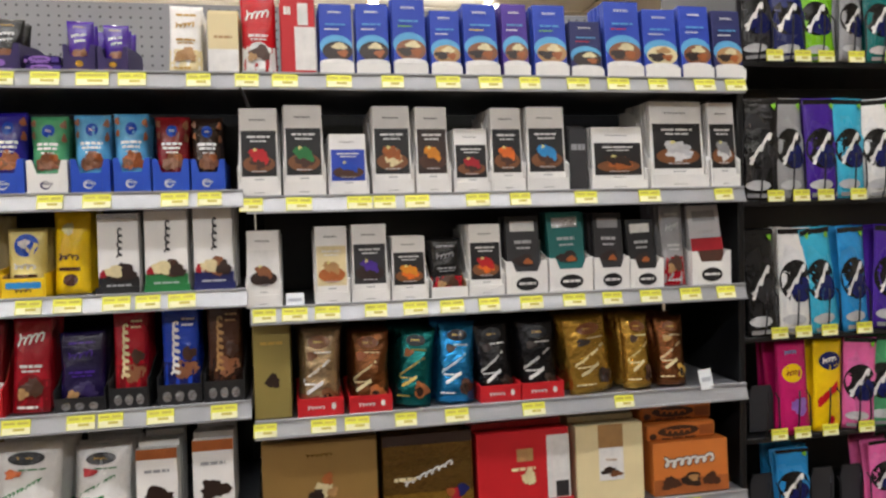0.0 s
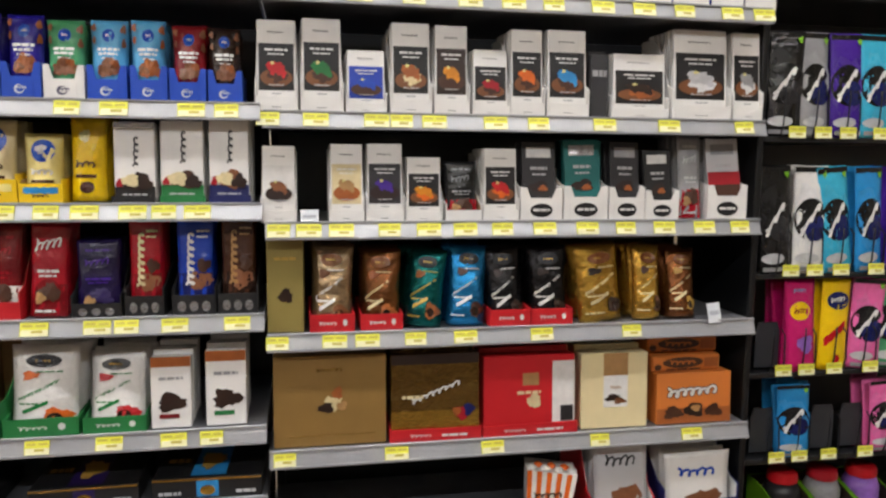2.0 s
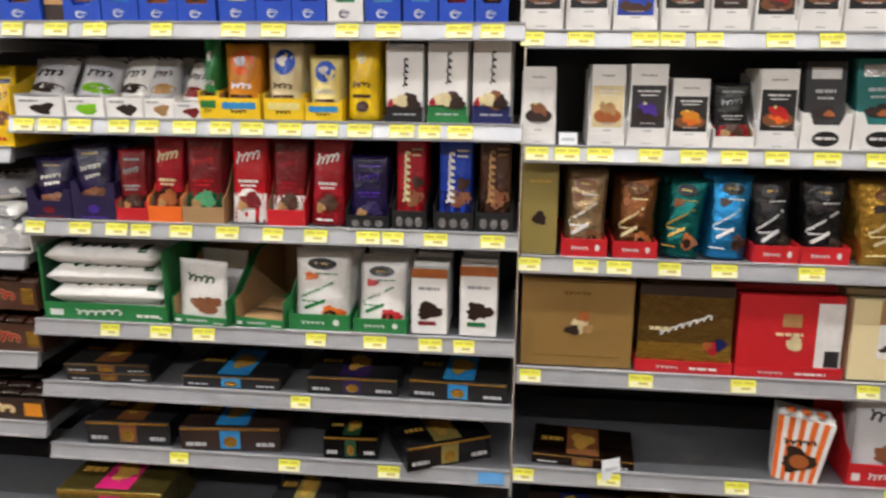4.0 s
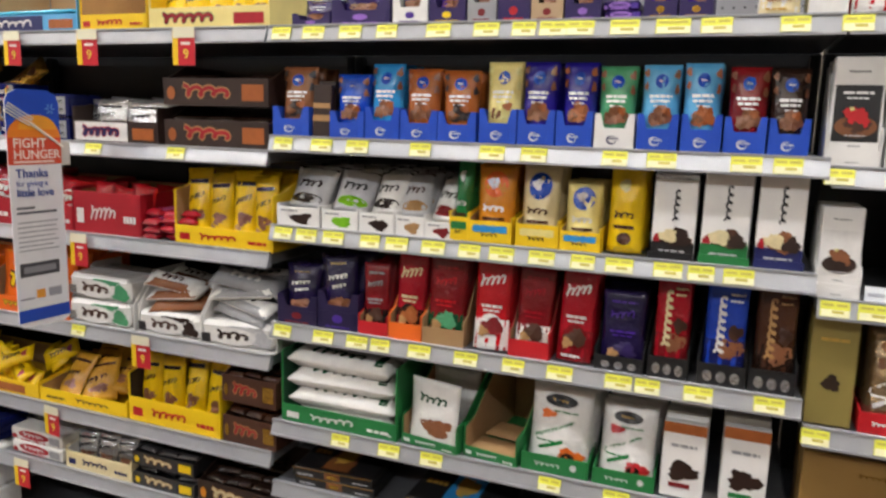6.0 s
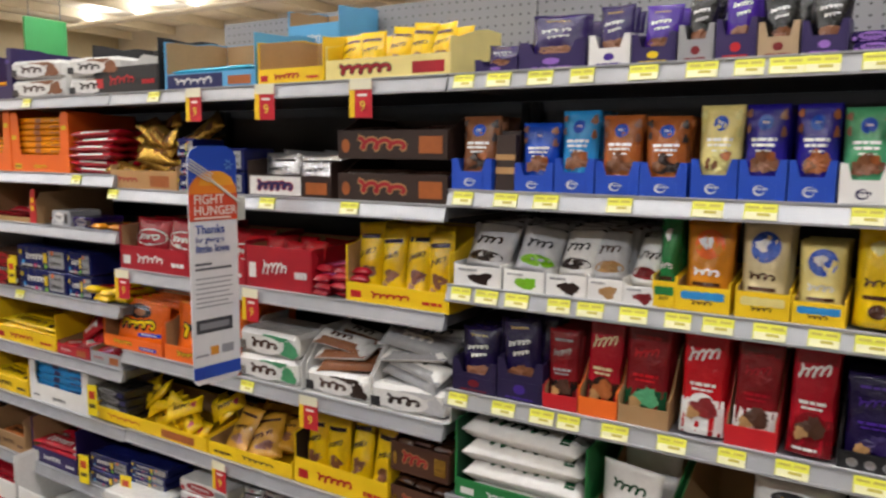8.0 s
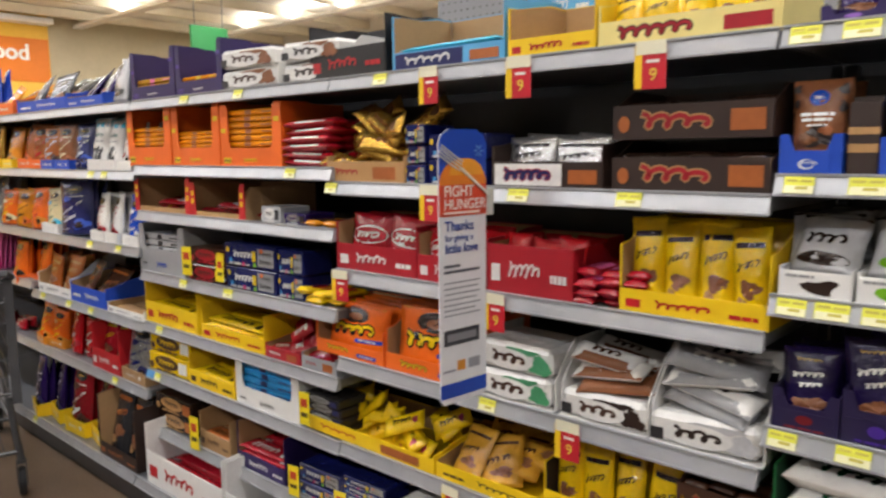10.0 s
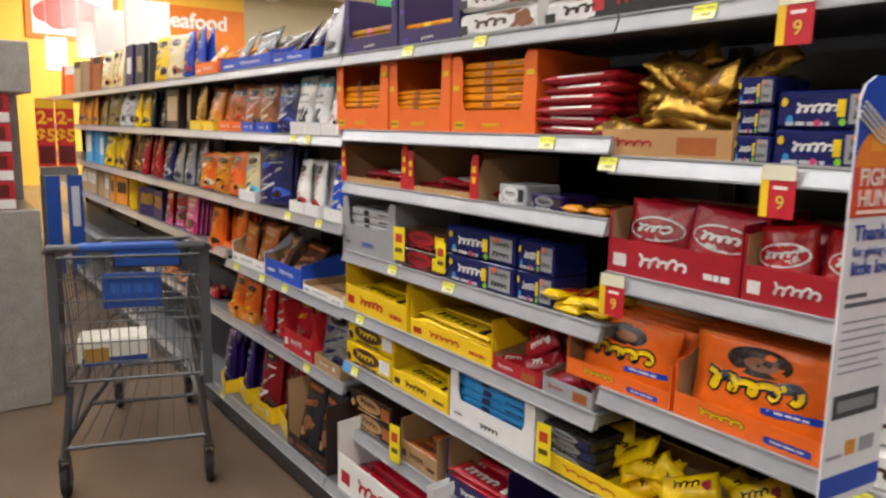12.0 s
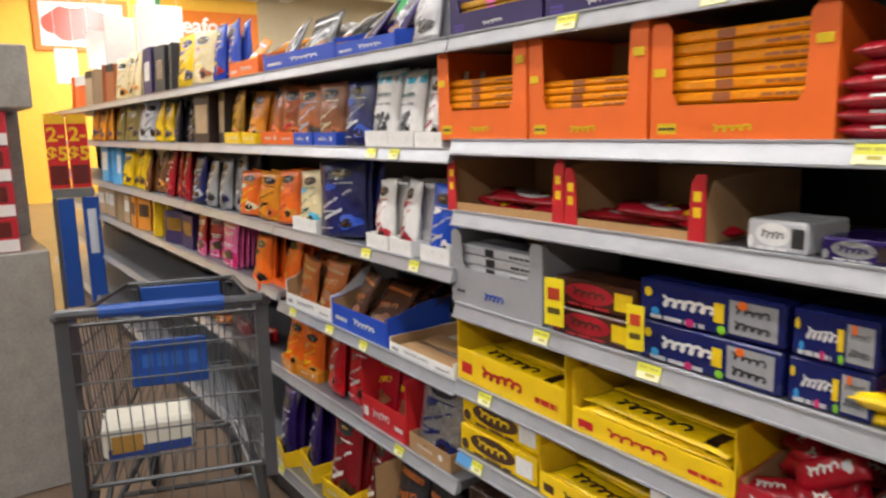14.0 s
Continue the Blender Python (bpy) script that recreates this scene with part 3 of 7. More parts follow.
def face_bag(th, w, h, rnd, main="yellow", figure="blue", lip="yellow", band="sky blue"):
    """Candy bag with a round coloured shape above and a low tray."""
    if lip:
        tray(th, w, h * 0.45, 0.2, h * 0.3, lip, h * 0.36, "kraft", 0.0)
        f = new("tray_print", mesh_of("tray_print", box(bmesh.new(), -w * 0.44, w * 0.44, -0.0012, -0.0002, h * 0.03, h * 0.28), paint_of("card", lip)))
        f.parent = th
        prints(f, lambda u, v, off: Vector((u * w, -0.0012 - off, v * h)), [("s", -0.4, 0.2, 0.4, 0.2, 0.045, band), ("w", -0.24, 0.24, 0.12, 0.07, "brown", 3)], rnd)
    arts = [("e", 0, 0.74, 0.32, 0.17, figure), ("b", -0.06, 0.76, 0.16, 0.07, "white" if figure != "yellow" else "pale yellow"), ("w", -0.36, 0.36, 0.42, 0.12, "brown" if main in ("yellow", "cream") else "white", 3), ("r", -0.3, 0.3, 0.27, 0.31, "brown"), ("e", 0.05, 0.16, 0.2, 0.07, "brown")]
    for k in range(3):
        m = pose(rnd.uniform(-.004, .004), 0.034 + 0.045 * k, 0.004, -5, 0, rnd.uniform(-5, 5))
        if k == 0:
            pouch(th, "bag", w * 0.9, h, 0.05, "film", main, arts, m, rnd)
        else:
            shared("bag", pouch_mesh(w * 0.9, h, 0.05, "film", main, (k * 3) % 6), th, m)
    return "%s candy bags with a %s shape on the front" % (main, figure)


def tall_bar(th, w, h, rnd, main="red", low="dark red", mark="white", lip="", pic="brown"):
    if lip:
        tray(th, w, h * 0.8, 0.2, h * 0.2, lip, h * 0.3, "kraft" if lip != "black" else "black")
        if lip == "black":
            f = new("tray_print", mesh_of("tray_print", box(bmesh.new(), -w * 0.46, w * 0.46, -0.0012, -0.0002, 0.003, h * 0.19), paint_of("card", lip)))
            f.parent = th
            prints(f, lambda u, v, off: Vector((u * w, -0.0012 - off, v * h)), [("e", c, 0.09, 0.09, 0.05, "silver") for c in (-0.27, 0, 0.27)], rnd)
    arts = [("r", -0.5, 0.5, 0.0, 0.34, low), *((("w", -0.44, 0.44, 0.76, 0.2, mark, 4, 0.05), ("e", 0.0, 0.3, 0.3, 0.1, low)) if main in ("red", "crimson") else (("t", -0.3, 0.3, 0.86, 0.03, mark), ("w", -0.38, 0.36, 0.7, 0.15, mark, 4, 0.05))), ("t", -0.3, 0.3, 0.48, 0.03, mark), ("t", -0.24, 0.24, 0.43, 0.02, mark), ("b", 0.05, 0.26, 0.32, 0.1, pic), ("t", -0.34, 0.2, 0.06, 0.025, mark), ("b", -0.2, 0.2, 0.15, 0.06, "tan")]
    for k in range(5):
        m = pose(rnd.uniform(-.004, .004), 0.02 + 0.026 * k, 0.004, -6, rnd.uniform(-1.5, 1.5))
        if k == 0:
            pouch(th, "chocolate_bar", w * 0.88, h, 0.022, "film", main, arts, m, rnd)
        else:
            shared("chocolate_bar", pouch_mesh(w * 0.88, h, 0.022, "film", main, k % 6), th, m)
    return "%s wrapped chocolate bars standing upright" % main


def side_bar(th, w, h, rnd, main="blue", mark="white", patch="tan"):
    """Bars with a wide mark that runs up the front, in a black tray with round seals."""
    tray(th, w, h * 0.5, 0.2, h * 0.22, "black", h * 0.3, "black")
    f = new("tray_print", mesh_of("tray_print", box(bmesh.new(), -w * 0.46, w * 0.46, -0.0012, -0.0002, 0.003, h * 0.21), paint_of("card", "black")))
    f.parent = th
    prints(f, lambda u, v, off: Vector((u * w, -0.0012 - off, v * h)), [("e", c, 0.10, 0.10, 0.055, "silver") for c in (-0.28, 0, 0.28)], rnd)
    arts = [("r", -0.5, 0.5, 0.0, 0.42, patch), ("b", 0.12, 0.34, 0.34, 0.1, "milk brown"), ("b", 0.24, 0.5, 0.2, 0.08, "brown"), ("v", 0.26, 0.92, 0.12, 0.36, mark, 7), ("t", 0.05, 0.4, 0.86, 0.02, mark), ("t", 0.05, 0.36, 0.8, 0.02, mark)]
    for k in range(5):
        m = pose(rnd.uniform(-.003, .003), 0.02 + 0.024 * k, 0.004, -4)
        if k == 0:
            pouch(th, "chocolate_bar", w * 0.84, h, 0.02, "film", main, arts, m, rnd)
        else:
            shared("chocolate_bar", pouch_mesh(w * 0.84, h, 0.02, "film", main, k % 6), th, m)
    return "%s chocolate bars in a black tray with round seals" % main


def purple_bag(th, w, h, rnd, main="purple", box_col="purple", low="lilac"):
    tray(th, w, h * 0.66, 0.18, h * 0.42, box_col, h * 0.52, box_col, 0.014)
    f = new("tray_print", mesh_of("tray_print", box(bmesh.new(), -w * 0.44, w * 0.44, -0.0012, -0.0002, 0.004, h * 0.26), paint_of("card", box_col)))
    f.parent = th
    prints(f, lambda u, v, off: Vector((u * w, -0.0012 - off, v * h)), [("e", 0, 0.16, 0.13, 0.06, low), ("t", -0.3, 0.3, 0.05, 0.025, low)], rnd)
    arts = [("w", -0.28, 0.28, 0.86, 0.05, "gold", 4), ("w", -0.34, 0.34, 0.68, 0.1, "white", 4, 0.06), ("w", -0.2, 0.3, 0.56, 0.08, "white", 3, 0.06), ("b", 0.05, 0.3, 0.3, 0.12, "milk brown")]
    for k in range(3):
        m = pose(rnd.uniform(-.008, .008), 0.03 + 0.04 * k, 0.004, -6, rnd.uniform(-5, 5), rnd.uniform(-6, 6))
        if k == 0:
            pouch(th, "bag", w * 0.86, h, 0.045, "film", main, arts, m, rnd)
        else:
            shared("bag", pouch_mesh(w * 0.86, h, 0.045, "film", main, (2 * k) % 6), th, m)
    return "%s chocolate bags in %s cartons" % (main, box_col)


def shipper(th, w, h, rnd, outer="orange", mark="yellow", goods="orange", kind="bars", lip=0.42, depth=0.26, rows=0, inner="kraft", finish="film", gmark="white", side=0.8, t=0.02, plate="", rim=""):
    """Cut-open shipping carton with goods inside: lying bars, bags or blocks."""
    tray(th, w, h, depth, h * lip, outer, h * side, inner)
    f = new("carton_print", mesh_of("carton_print", box(bmesh.new(), -w * 0.48, w * 0.48, -0.0012, -0.0002, 0.003, h * lip * 0.96), paint_of("card", outer)))
    f.parent = th
    lp = lip
    prints(f, lambda u, v, off: Vector((u * w, -0.0012 - off, v * h)), [*([("r", -0.47, 0.16, lp * 0.1, lp * 0.92, plate)] if plate else []), ("o", -0.4, 0.12, lp * 0.5, lp * 0.6, mark, 5, 0.02, rim or outer), ("r", 0.22, 0.46, lp * 0.2, lp * 0.7, "copper" if plate else mark)] if plate or rim else [("r", -0.45, -0.34, lp * 0.25, lp * 0.6, mark), ("w", -0.26, 0.2, lp * 0.5, lp * 0.5, mark, 5, 0.03), ("t", 0.26, 0.44, lp * 0.4, lp * 0.16, mark)], rnd)
    if kind == "bars":
        n = rows or max(2, int(h * 0.85 / t))
        for k in range(n):
            for j in range(2):
                m = pose(rnd.uniform(-.006, .006), 0.05 + 0.1 * j, 0.014 + t * k, 0, 0, rnd.uniform(-3, 3))
                if j == 0 and k >= n * lip * 0.6:
                    wrapper(th, w * 0.9, 0.085, t, finish, goods, [("w", -0.34, 0.3, 0.36, 0.5, gmark, 5), ("r", 0.34, 0.42, 0.1, 0.8, gmark)], m, rnd)
                else:
                    shared("wrapped_bar", flow_mesh(w * 0.9, 0.085, t, finish, goods, k % 5), th, m)
    elif kind == "bags":
        n = rows or max(2, int(w / 0.075))
        for k in range(n):
            for j in range(2):
                bw = w * 0.94 / n
                m = pose(-w * 0.47 + bw * (k + 0.5), 0.045 + 0.075 * j, 0.005, -8 + rnd.uniform(-6, 3), rnd.uniform(-7, 7), rnd.uniform(-8, 8))
                if j == 0:
                    pouch(th, "bag", bw * 1.06, h * rnd.uniform(0.92, 1.04), 0.045, finish, goods, ([("e", 0, 0.6, 0.44, 0.17, gmark), ("e", 0, 0.6, 0.4, 0.145, goods), ("w", -0.34, 0.34, 0.6, 0.18, gmark, 4, 0.04), ("t", -0.3, 0.3, 0.36, 0.05, gmark), ("b", 0.1, 0.2, 0.2, 0.08, "tan")] if gmark == "white" else [("w", -0.36, 0.36, 0.6, 0.16, gmark, 4, 0.1), ("r", -0.38, 0.38, 0.78, 0.84, gmark), ("b", 0.05, 0.34, 0.26, 0.1, "milk brown"), ("b", -0.15, 0.2, 0.13, 0.06, "tan")]), m, rnd)
                else:
                    shared("bag", pouch_mesh(bw * 1.06, h, 0.045, finish, goods, (k + j) % 6), th, m)
    elif kind == "upright":
        n = rows or 8
        for k in range(n):
            m = pose(rnd.uniform(-.004, .004), 0.02 + (depth - 0.05) * k / n, 0.004, -3, rnd.uniform(-2, 2))
            if k == 0:
                pouch(th, "chocolate_bar", w * 0.88, h * 0.92, 0.02, finish, goods, [("w", -0.36, 0.36, 0.7, 0.2, gmark, 4), ("b", 0.1, 0.3, 0.3, 0.14, "milk brown")], m, rnd)
            else:
                shared("chocolate_bar", pouch_mesh(w * 0.88, h * 0.92, 0.02, finish, goods, k % 6), th, m)
    return "cut-open %s shipping carton with %s goods inside" % (outer, goods)


def bar_pile(th, w, h, rnd, main="red", mark="white", finish="film", length=0.13, thick=0.022, along="y", bw=0.05, messy=5.0):
    """Loose wrapped bars piled on the shelf."""
    rows = max(1, int(h / (thick * 0.92)))
    if along == "x":
        for k in range(rows):
            for j in range(3):
                m = pose(rnd.uniform(-.012, .012), 0.04 + 0.06 * j + rnd.uniform(-.008, .008), thick * (0.5 + 0.92 * k), rnd.uniform(-3, 3), rnd.uniform(-2, 2), rnd.uniform(-messy, messy))
                if j == 0 or k == rows - 1:
                    wrapper(th, w * 0.96, bw, thick, finish, main, [("w", -0.32, 0.1, 0.34, 0.42, mark, 5), ("t", 0.16, 0.38, 0.3, 0.16, mark), ("r", -0.3, 0.3, 0.02, 0.07, mark), ("b", 0.26, 0.7, 0.1, 0.2, "milk brown")], m, rnd)
                else:
                    shared("wrapped_bar", flow_mesh(w * 0.96, bw, thick, finish, main, k % 5), th, m)
    else:
        cols = max(1, int(w / bw))
        for k in range(rows):
            for j in range(cols):
                m = pose(-w / 2 + w / cols * (j + 0.5) + rnd.uniform(-.006, .006), length * 0.55 + rnd.uniform(-.012, .012), thick * (0.5 + 0.9 * k), rnd.uniform(-3, 3), rnd.uniform(-6, 6), 90 + rnd.uniform(-messy, messy))
                wrapper(th, length, w / cols * 0.98, thick, finish, main, [("r", -0.3, 0.2, 0.1, 0.9, mark), ("w", -0.25, 0.16, 0.5, 0.3, main, 4)], m, rnd)
    return "loose %s wrapped bars piled on the shelf" % main


def bag_pile(th, w, h, rnd, main="yellow", mark="dark brown", finish="film", n=6, bw=0.12, bh=0.16, lip="", lip_mark="red"):
    """Bags that lie and lean on one another, in or out of a low tray."""
    if lip:
        tray(th, w, h * 0.5, 0.24, h * 0.3, lip, h * 0.36, "kraft")
        f = new("carton_print", mesh_of("carton_print", box(bmesh.new(), -w * 0.48, w * 0.48, -0.0012, -0.0002, 0.003, h * 0.29), paint_of("card", lip)))
        f.parent = th
        prints(f, lambda u, v, off: Vector((u * w, -0.0012 - off, v * h)), [("w", -0.1, 0.35, 0.15, 0.12, lip_mark, 5), ("t", -0.42, -0.2, 0.13, 0.05, lip_mark)], rnd)
    for k in range(n):
        x = -w / 2 + bw * 0.42 + (w - bw * 0.84) * (k + 0.5) / n + rnd.uniform(-.012, .012)
        layer = k % 3
        tilt = -62 + rnd.uniform(-14, 14) if layer else -30 + rnd.uniform(-12, 8)
        m = pose(x, 0.035 + 0.03 * layer, 0.012 + 0.028 * layer, tilt, rnd.uniform(-16, 16), rnd.uniform(-22, 22))
        pouch(th, "bag", bw, bh, 0.035, finish, main, [("w", -0.36, 0.36, 0.5, 0.2, mark, 4, 0.12), ("b", 0.1, 0.26, 0.26, 0.1, "milk brown"), ("r", -0.4, 0.4, 0.78, 0.84, mark)], m, rnd)
        shared("bag", pouch_mesh(bw, bh, 0.035, finish, main, k % 6), th, pose(x + rnd.uniform(-.02, .02), 0.11, 0.02 + 0.02 * layer, -58, rnd.uniform(-12, 12), rnd.uniform(-25, 25)))
    return "jumbled pile of %s candy bags" % main


def flat_box(th, w, h, rnd, main="black", mark="gold", patch="purple", finish="card", depth=0.13, n=1, rz=0):
    for k in range(n):
        hh = h * 0.55 / n
        m = pose(rnd.uniform(-.006, .006), 0.006, hh * k, 0, 0, rz + rnd.uniform(-5, 5))
        ob = shared("gift_box", box_mesh(w * 0.95, hh * 0.97, depth, finish, main), th, m)
        prints(ob, flat_surface(w * 0.95, hh * 0.97), [("r", -0.1, 0.1, 0.1, 0.9, patch), ("e", 0.0, 0.4, 0.07, 0.25, mark), ("t", -0.44, -0.24, 0.3, 0.16, "silver"), ("t", 0.26, 0.44, 0.3, 0.16, "silver"), ("r", -0.49, 0.49, 0.9, 1.0, mark)], rnd)
        lid = new("lid_print", mesh_of("lid_print", box(bmesh.new(), -w * 0.46, w * 0.46, 0.004, depth - 0.004, hh * 0.97 + 0.0002, hh * 0.97 + 0.001), paint_of(finish, main)))
        lid.parent = ob
        prints(ob, lambda u, v, off: Vector((u * w * 0.95, v * depth, hh * 0.97 + 0.001 + off)), [("r", -0.16, 0.16, 0.06, 0.94, patch), ("b", 0, 0.5, 0.12, 0.25, mark), ("t", -0.42, -0.2, 0.5, 0.12, mark)], rnd)
    return "flat %s chocolate gift box lying on the shelf" % main


def stacked_boxes(th, w, h, rnd, main="dark brown", mark="crimson", patch="copper", n=2, depth=0.24, open_top=True):
    """Display cartons one on another, each with a wide mark on the front."""
    for k in range(n):
        hh = h / n
        z = hh * k
        panel = part("front_panel", box(bmesh.new(), -w / 2, w / 2, 0.0, 0.0024, z + 0.001, z + hh * 0.66, 0.0), paint_of("card", main), th)
        bm = bmesh.new()
        box(bm, -w / 2, w / 2, 0.0025, depth, z + 0.001, z + 0.0035)
        for s in (-1, 1):
            prism(bm, [(0.0025, z + 0.0035), (depth, z + 0.0035), (depth, z + hh * 0.98), (depth * 0.35, z + hh * 0.98), (0.0025, z + hh * 0.6)], s * w / 2, s * (w / 2 - 0.0025))
        box(bm, -w / 2 + 0.003, w / 2 - 0.003, depth - 0.003, depth, z + 0.004, z + hh * 0.97)
        ob = part("carton", bm, paint_of("card", main), th)
        prints(panel, lambda u, v, off: Vector((u * w, -off, z + v * hh)), [("o", -0.34, 0.22, 0.33, 0.42, mark, 3, 0.0, "tan"), ("r", 0.26, 0.46, 0.14, 0.52, patch), ("e", -0.42, 0.3, 0.04, 0.16, patch)], rnd)
        for j in range(4):
            for i in range(3):
                shared("wrapped_bar", flow_mesh(w * 0.3, 0.04, 0.02, "film", main, (i + j) % 5), ob, pose(-w * 0.32 + w * 0.32 * i, 0.04 + 0.05 * j, z + hh * 0.62 + rnd.uniform(-.005, .008), 0, 0, rnd.uniform(-12, 12)))
    return "stacked %s display cartons of chocolate bars" % main


def multipack(th, w, h, rnd, main="crimson", mark="white", patch="milk brown", n=1, depth=0.12, finish="film"):
    """Sealed multipacks laid one on another."""
    for k in range(n):
        hh = h / n
        ob = shared("multipack", box_mesh(w * 0.97, hh * 0.96, depth, finish, main, 0.004), th, pose(rnd.uniform(-.006, .006), 0.004 + rnd.uniform(0, .012), hh * k, 0, 0, rnd.uniform(-2, 2)))
        if main == "navy":
            prints(ob, flat_surface(w * 0.97, hh * 0.96), [("w", -0.34, 0.12, 0.52, 0.42, "white", 5, 0.06), ("r", 0.16, 0.46, 0.12, 0.88, "grey"), ("w", 0.18, 0.45, 0.66, 0.26, "charcoal", 4), ("w", 0.18, 0.45, 0.32, 0.26, "charcoal", 4), ("r", 0.06, 0.13, 0.3, 0.75, "yellow"), ("t", -0.4, 0.0, 0.12, 0.1, "silver"), ("e", -0.42, 0.7, 0.03, 0.12, "yellow"), ("e", -0.36, 0.25, 0.03, 0.1, "sky blue"), ("e", 0.25, 0.8, 0.03, 0.1, "orange"), ("e", -0.1, 0.14, 0.03, 0.1, "magenta"), ("e", 0.12, 0.16, 0.03, 0.1, "lime")], rnd)
            continue
        prints(ob, flat_surface(w * 0.97, hh * 0.96), [("e", -0.05, 0.55, 0.3, 0.36, mark), ("w", -0.28, 0.2, 0.55, 0.44, main, 4), ("r", 0.26, 0.46, 0.2, 0.8, patch), ("e", -0.42, 0.3, 0.05, 0.2, mark), ("t", -0.3, 0.2, 0.12, 0.1, mark)], rnd)
    return "%s chocolate multipacks stacked flat" % main


def jumble(th, w, h, rnd, main="gold", mark="bronze", finish="foil", n=14, length=0.16, bw=0.055, lip="", lip_mark="red", tall=1.0):
    """Wrapped bars thrown together in a low tray, some on end."""
    if lip:
        tray(th, w, h * 0.55, 0.24, h * 0.32, lip, h * 0.4, "kraft")
        f = new("carton_print", mesh_of("carton_print", box(bmesh.new(), -w * 0.48, w * 0.48, -0.0012, -0.0002, 0.003, h * 0.31), paint_of("card", lip)))
        f.parent = th
        prints(f, lambda u, v, off: Vector((u * w, -0.0012 - off, v * h)), [("w", -0.4, -0.02, 0.16, 0.14, lip_mark, 4), ("r", 0.12, 0.4, 0.06, 0.24, "copper")], rnd)
    for k in range(n):
        q = (k + 0.5) / n
        x = -w * 0.5 + length * 0.3 + (w - length * 0.6) * ((k * 0.618) % 1.0)
        z = h * (0.18 + 0.62 * q) * tall
        m = pose(x, 0.05 + 0.11 * ((k * 0.37) % 1.0), z, rnd.uniform(20, 75), rnd.uniform(-38, 38), rnd.uniform(-35, 35))
        wrapper(th, length * rnd.uniform(0.85, 1.1), bw, 0.022, finish, main, [("w", -0.3, 0.26, 0.55, 0.44, mark, 4), ("b", 0.3, 0.45, 0.08, 0.2, "crimson" if main == "yellow" else mark)] if k % 2 else [("w", -0.26, 0.22, 0.5, 0.4, mark, 4)], m, rnd)
    return "jumbled %s wrapped bars heaped on the shelf" % main


def striped_carton(th, w, h, rnd):
    """Small popcorn-style box that widens upward, with orange and white stripes and a picture."""
    bm = bmesh.new()
    lo, hi, d = w * 0.36, w * 0.46, w * 0.3
    pts = [bm.verts.new(p) for p in ((-lo, 0, 0), (lo, 0, 0), (lo, d * 2, 0), (-lo, d * 2, 0), (-hi, -0.008, h * 0.92), (hi, -0.008, h * 0.92), (hi, d * 2 + 0.008, h * 0.92), (-hi, d * 2 + 0.008, h * 0.92))]
    for f in ((0, 1, 2, 3), (4, 5, 6, 7), (0, 1, 5, 4), (1, 2, 6, 5), (2, 3, 7, 6), (3, 0, 4, 7)):
        bm.faces.new([pts[k] for k in f])
    body = part("carton", bm, paint_of("card", "white"), th)
    body.matrix_basis = pose(0, 0, 0, -4, 5, -14)
    face = lambda u, v, off: Vector((u * 2 * (lo + (hi - lo) * v), -0.008 * v - off, v * h * 0.92))
    side = lambda u, v, off: Vector(((lo + (hi - lo) * v) + off, d + (d + 0.008 * v) * 2 * u, v * h * 0.92))
    prints(body, face, [("r", -0.5 + 0.2 * k, -0.4 + 0.2 * k, 0.0, 1.0, "orange") for k in range(5)] + [("b", 0, 0.36, 0.36, 0.2, "dark brown"), ("e", 0.02, 0.34, 0.2, 0.11, "copper"), ("w", -0.4, 0.36, 0.64, 0.13, "dark brown", 4, 0.08)], rnd)
    prints(body, side, [("r", -0.5 + 0.2 * k, -0.4 + 0.2 * k, 0.0, 1.0, "orange") for k in range(5)], rnd)
    for k in range(7):
        bm = bmesh.new()
        bmesh.ops.create_icosphere(bm, subdivisions=1, radius=w * 0.1)
        part("scalloped_top", bm, paint_of("card", "orange" if k % 2 else "white"), body, "", True).matrix_basis = pose(-hi * 0.8 + hi * 0.27 * k, d * (0.3 + 0.5 * (k % 2)), h * 0.92)
    return "tilted orange and white striped candy box"


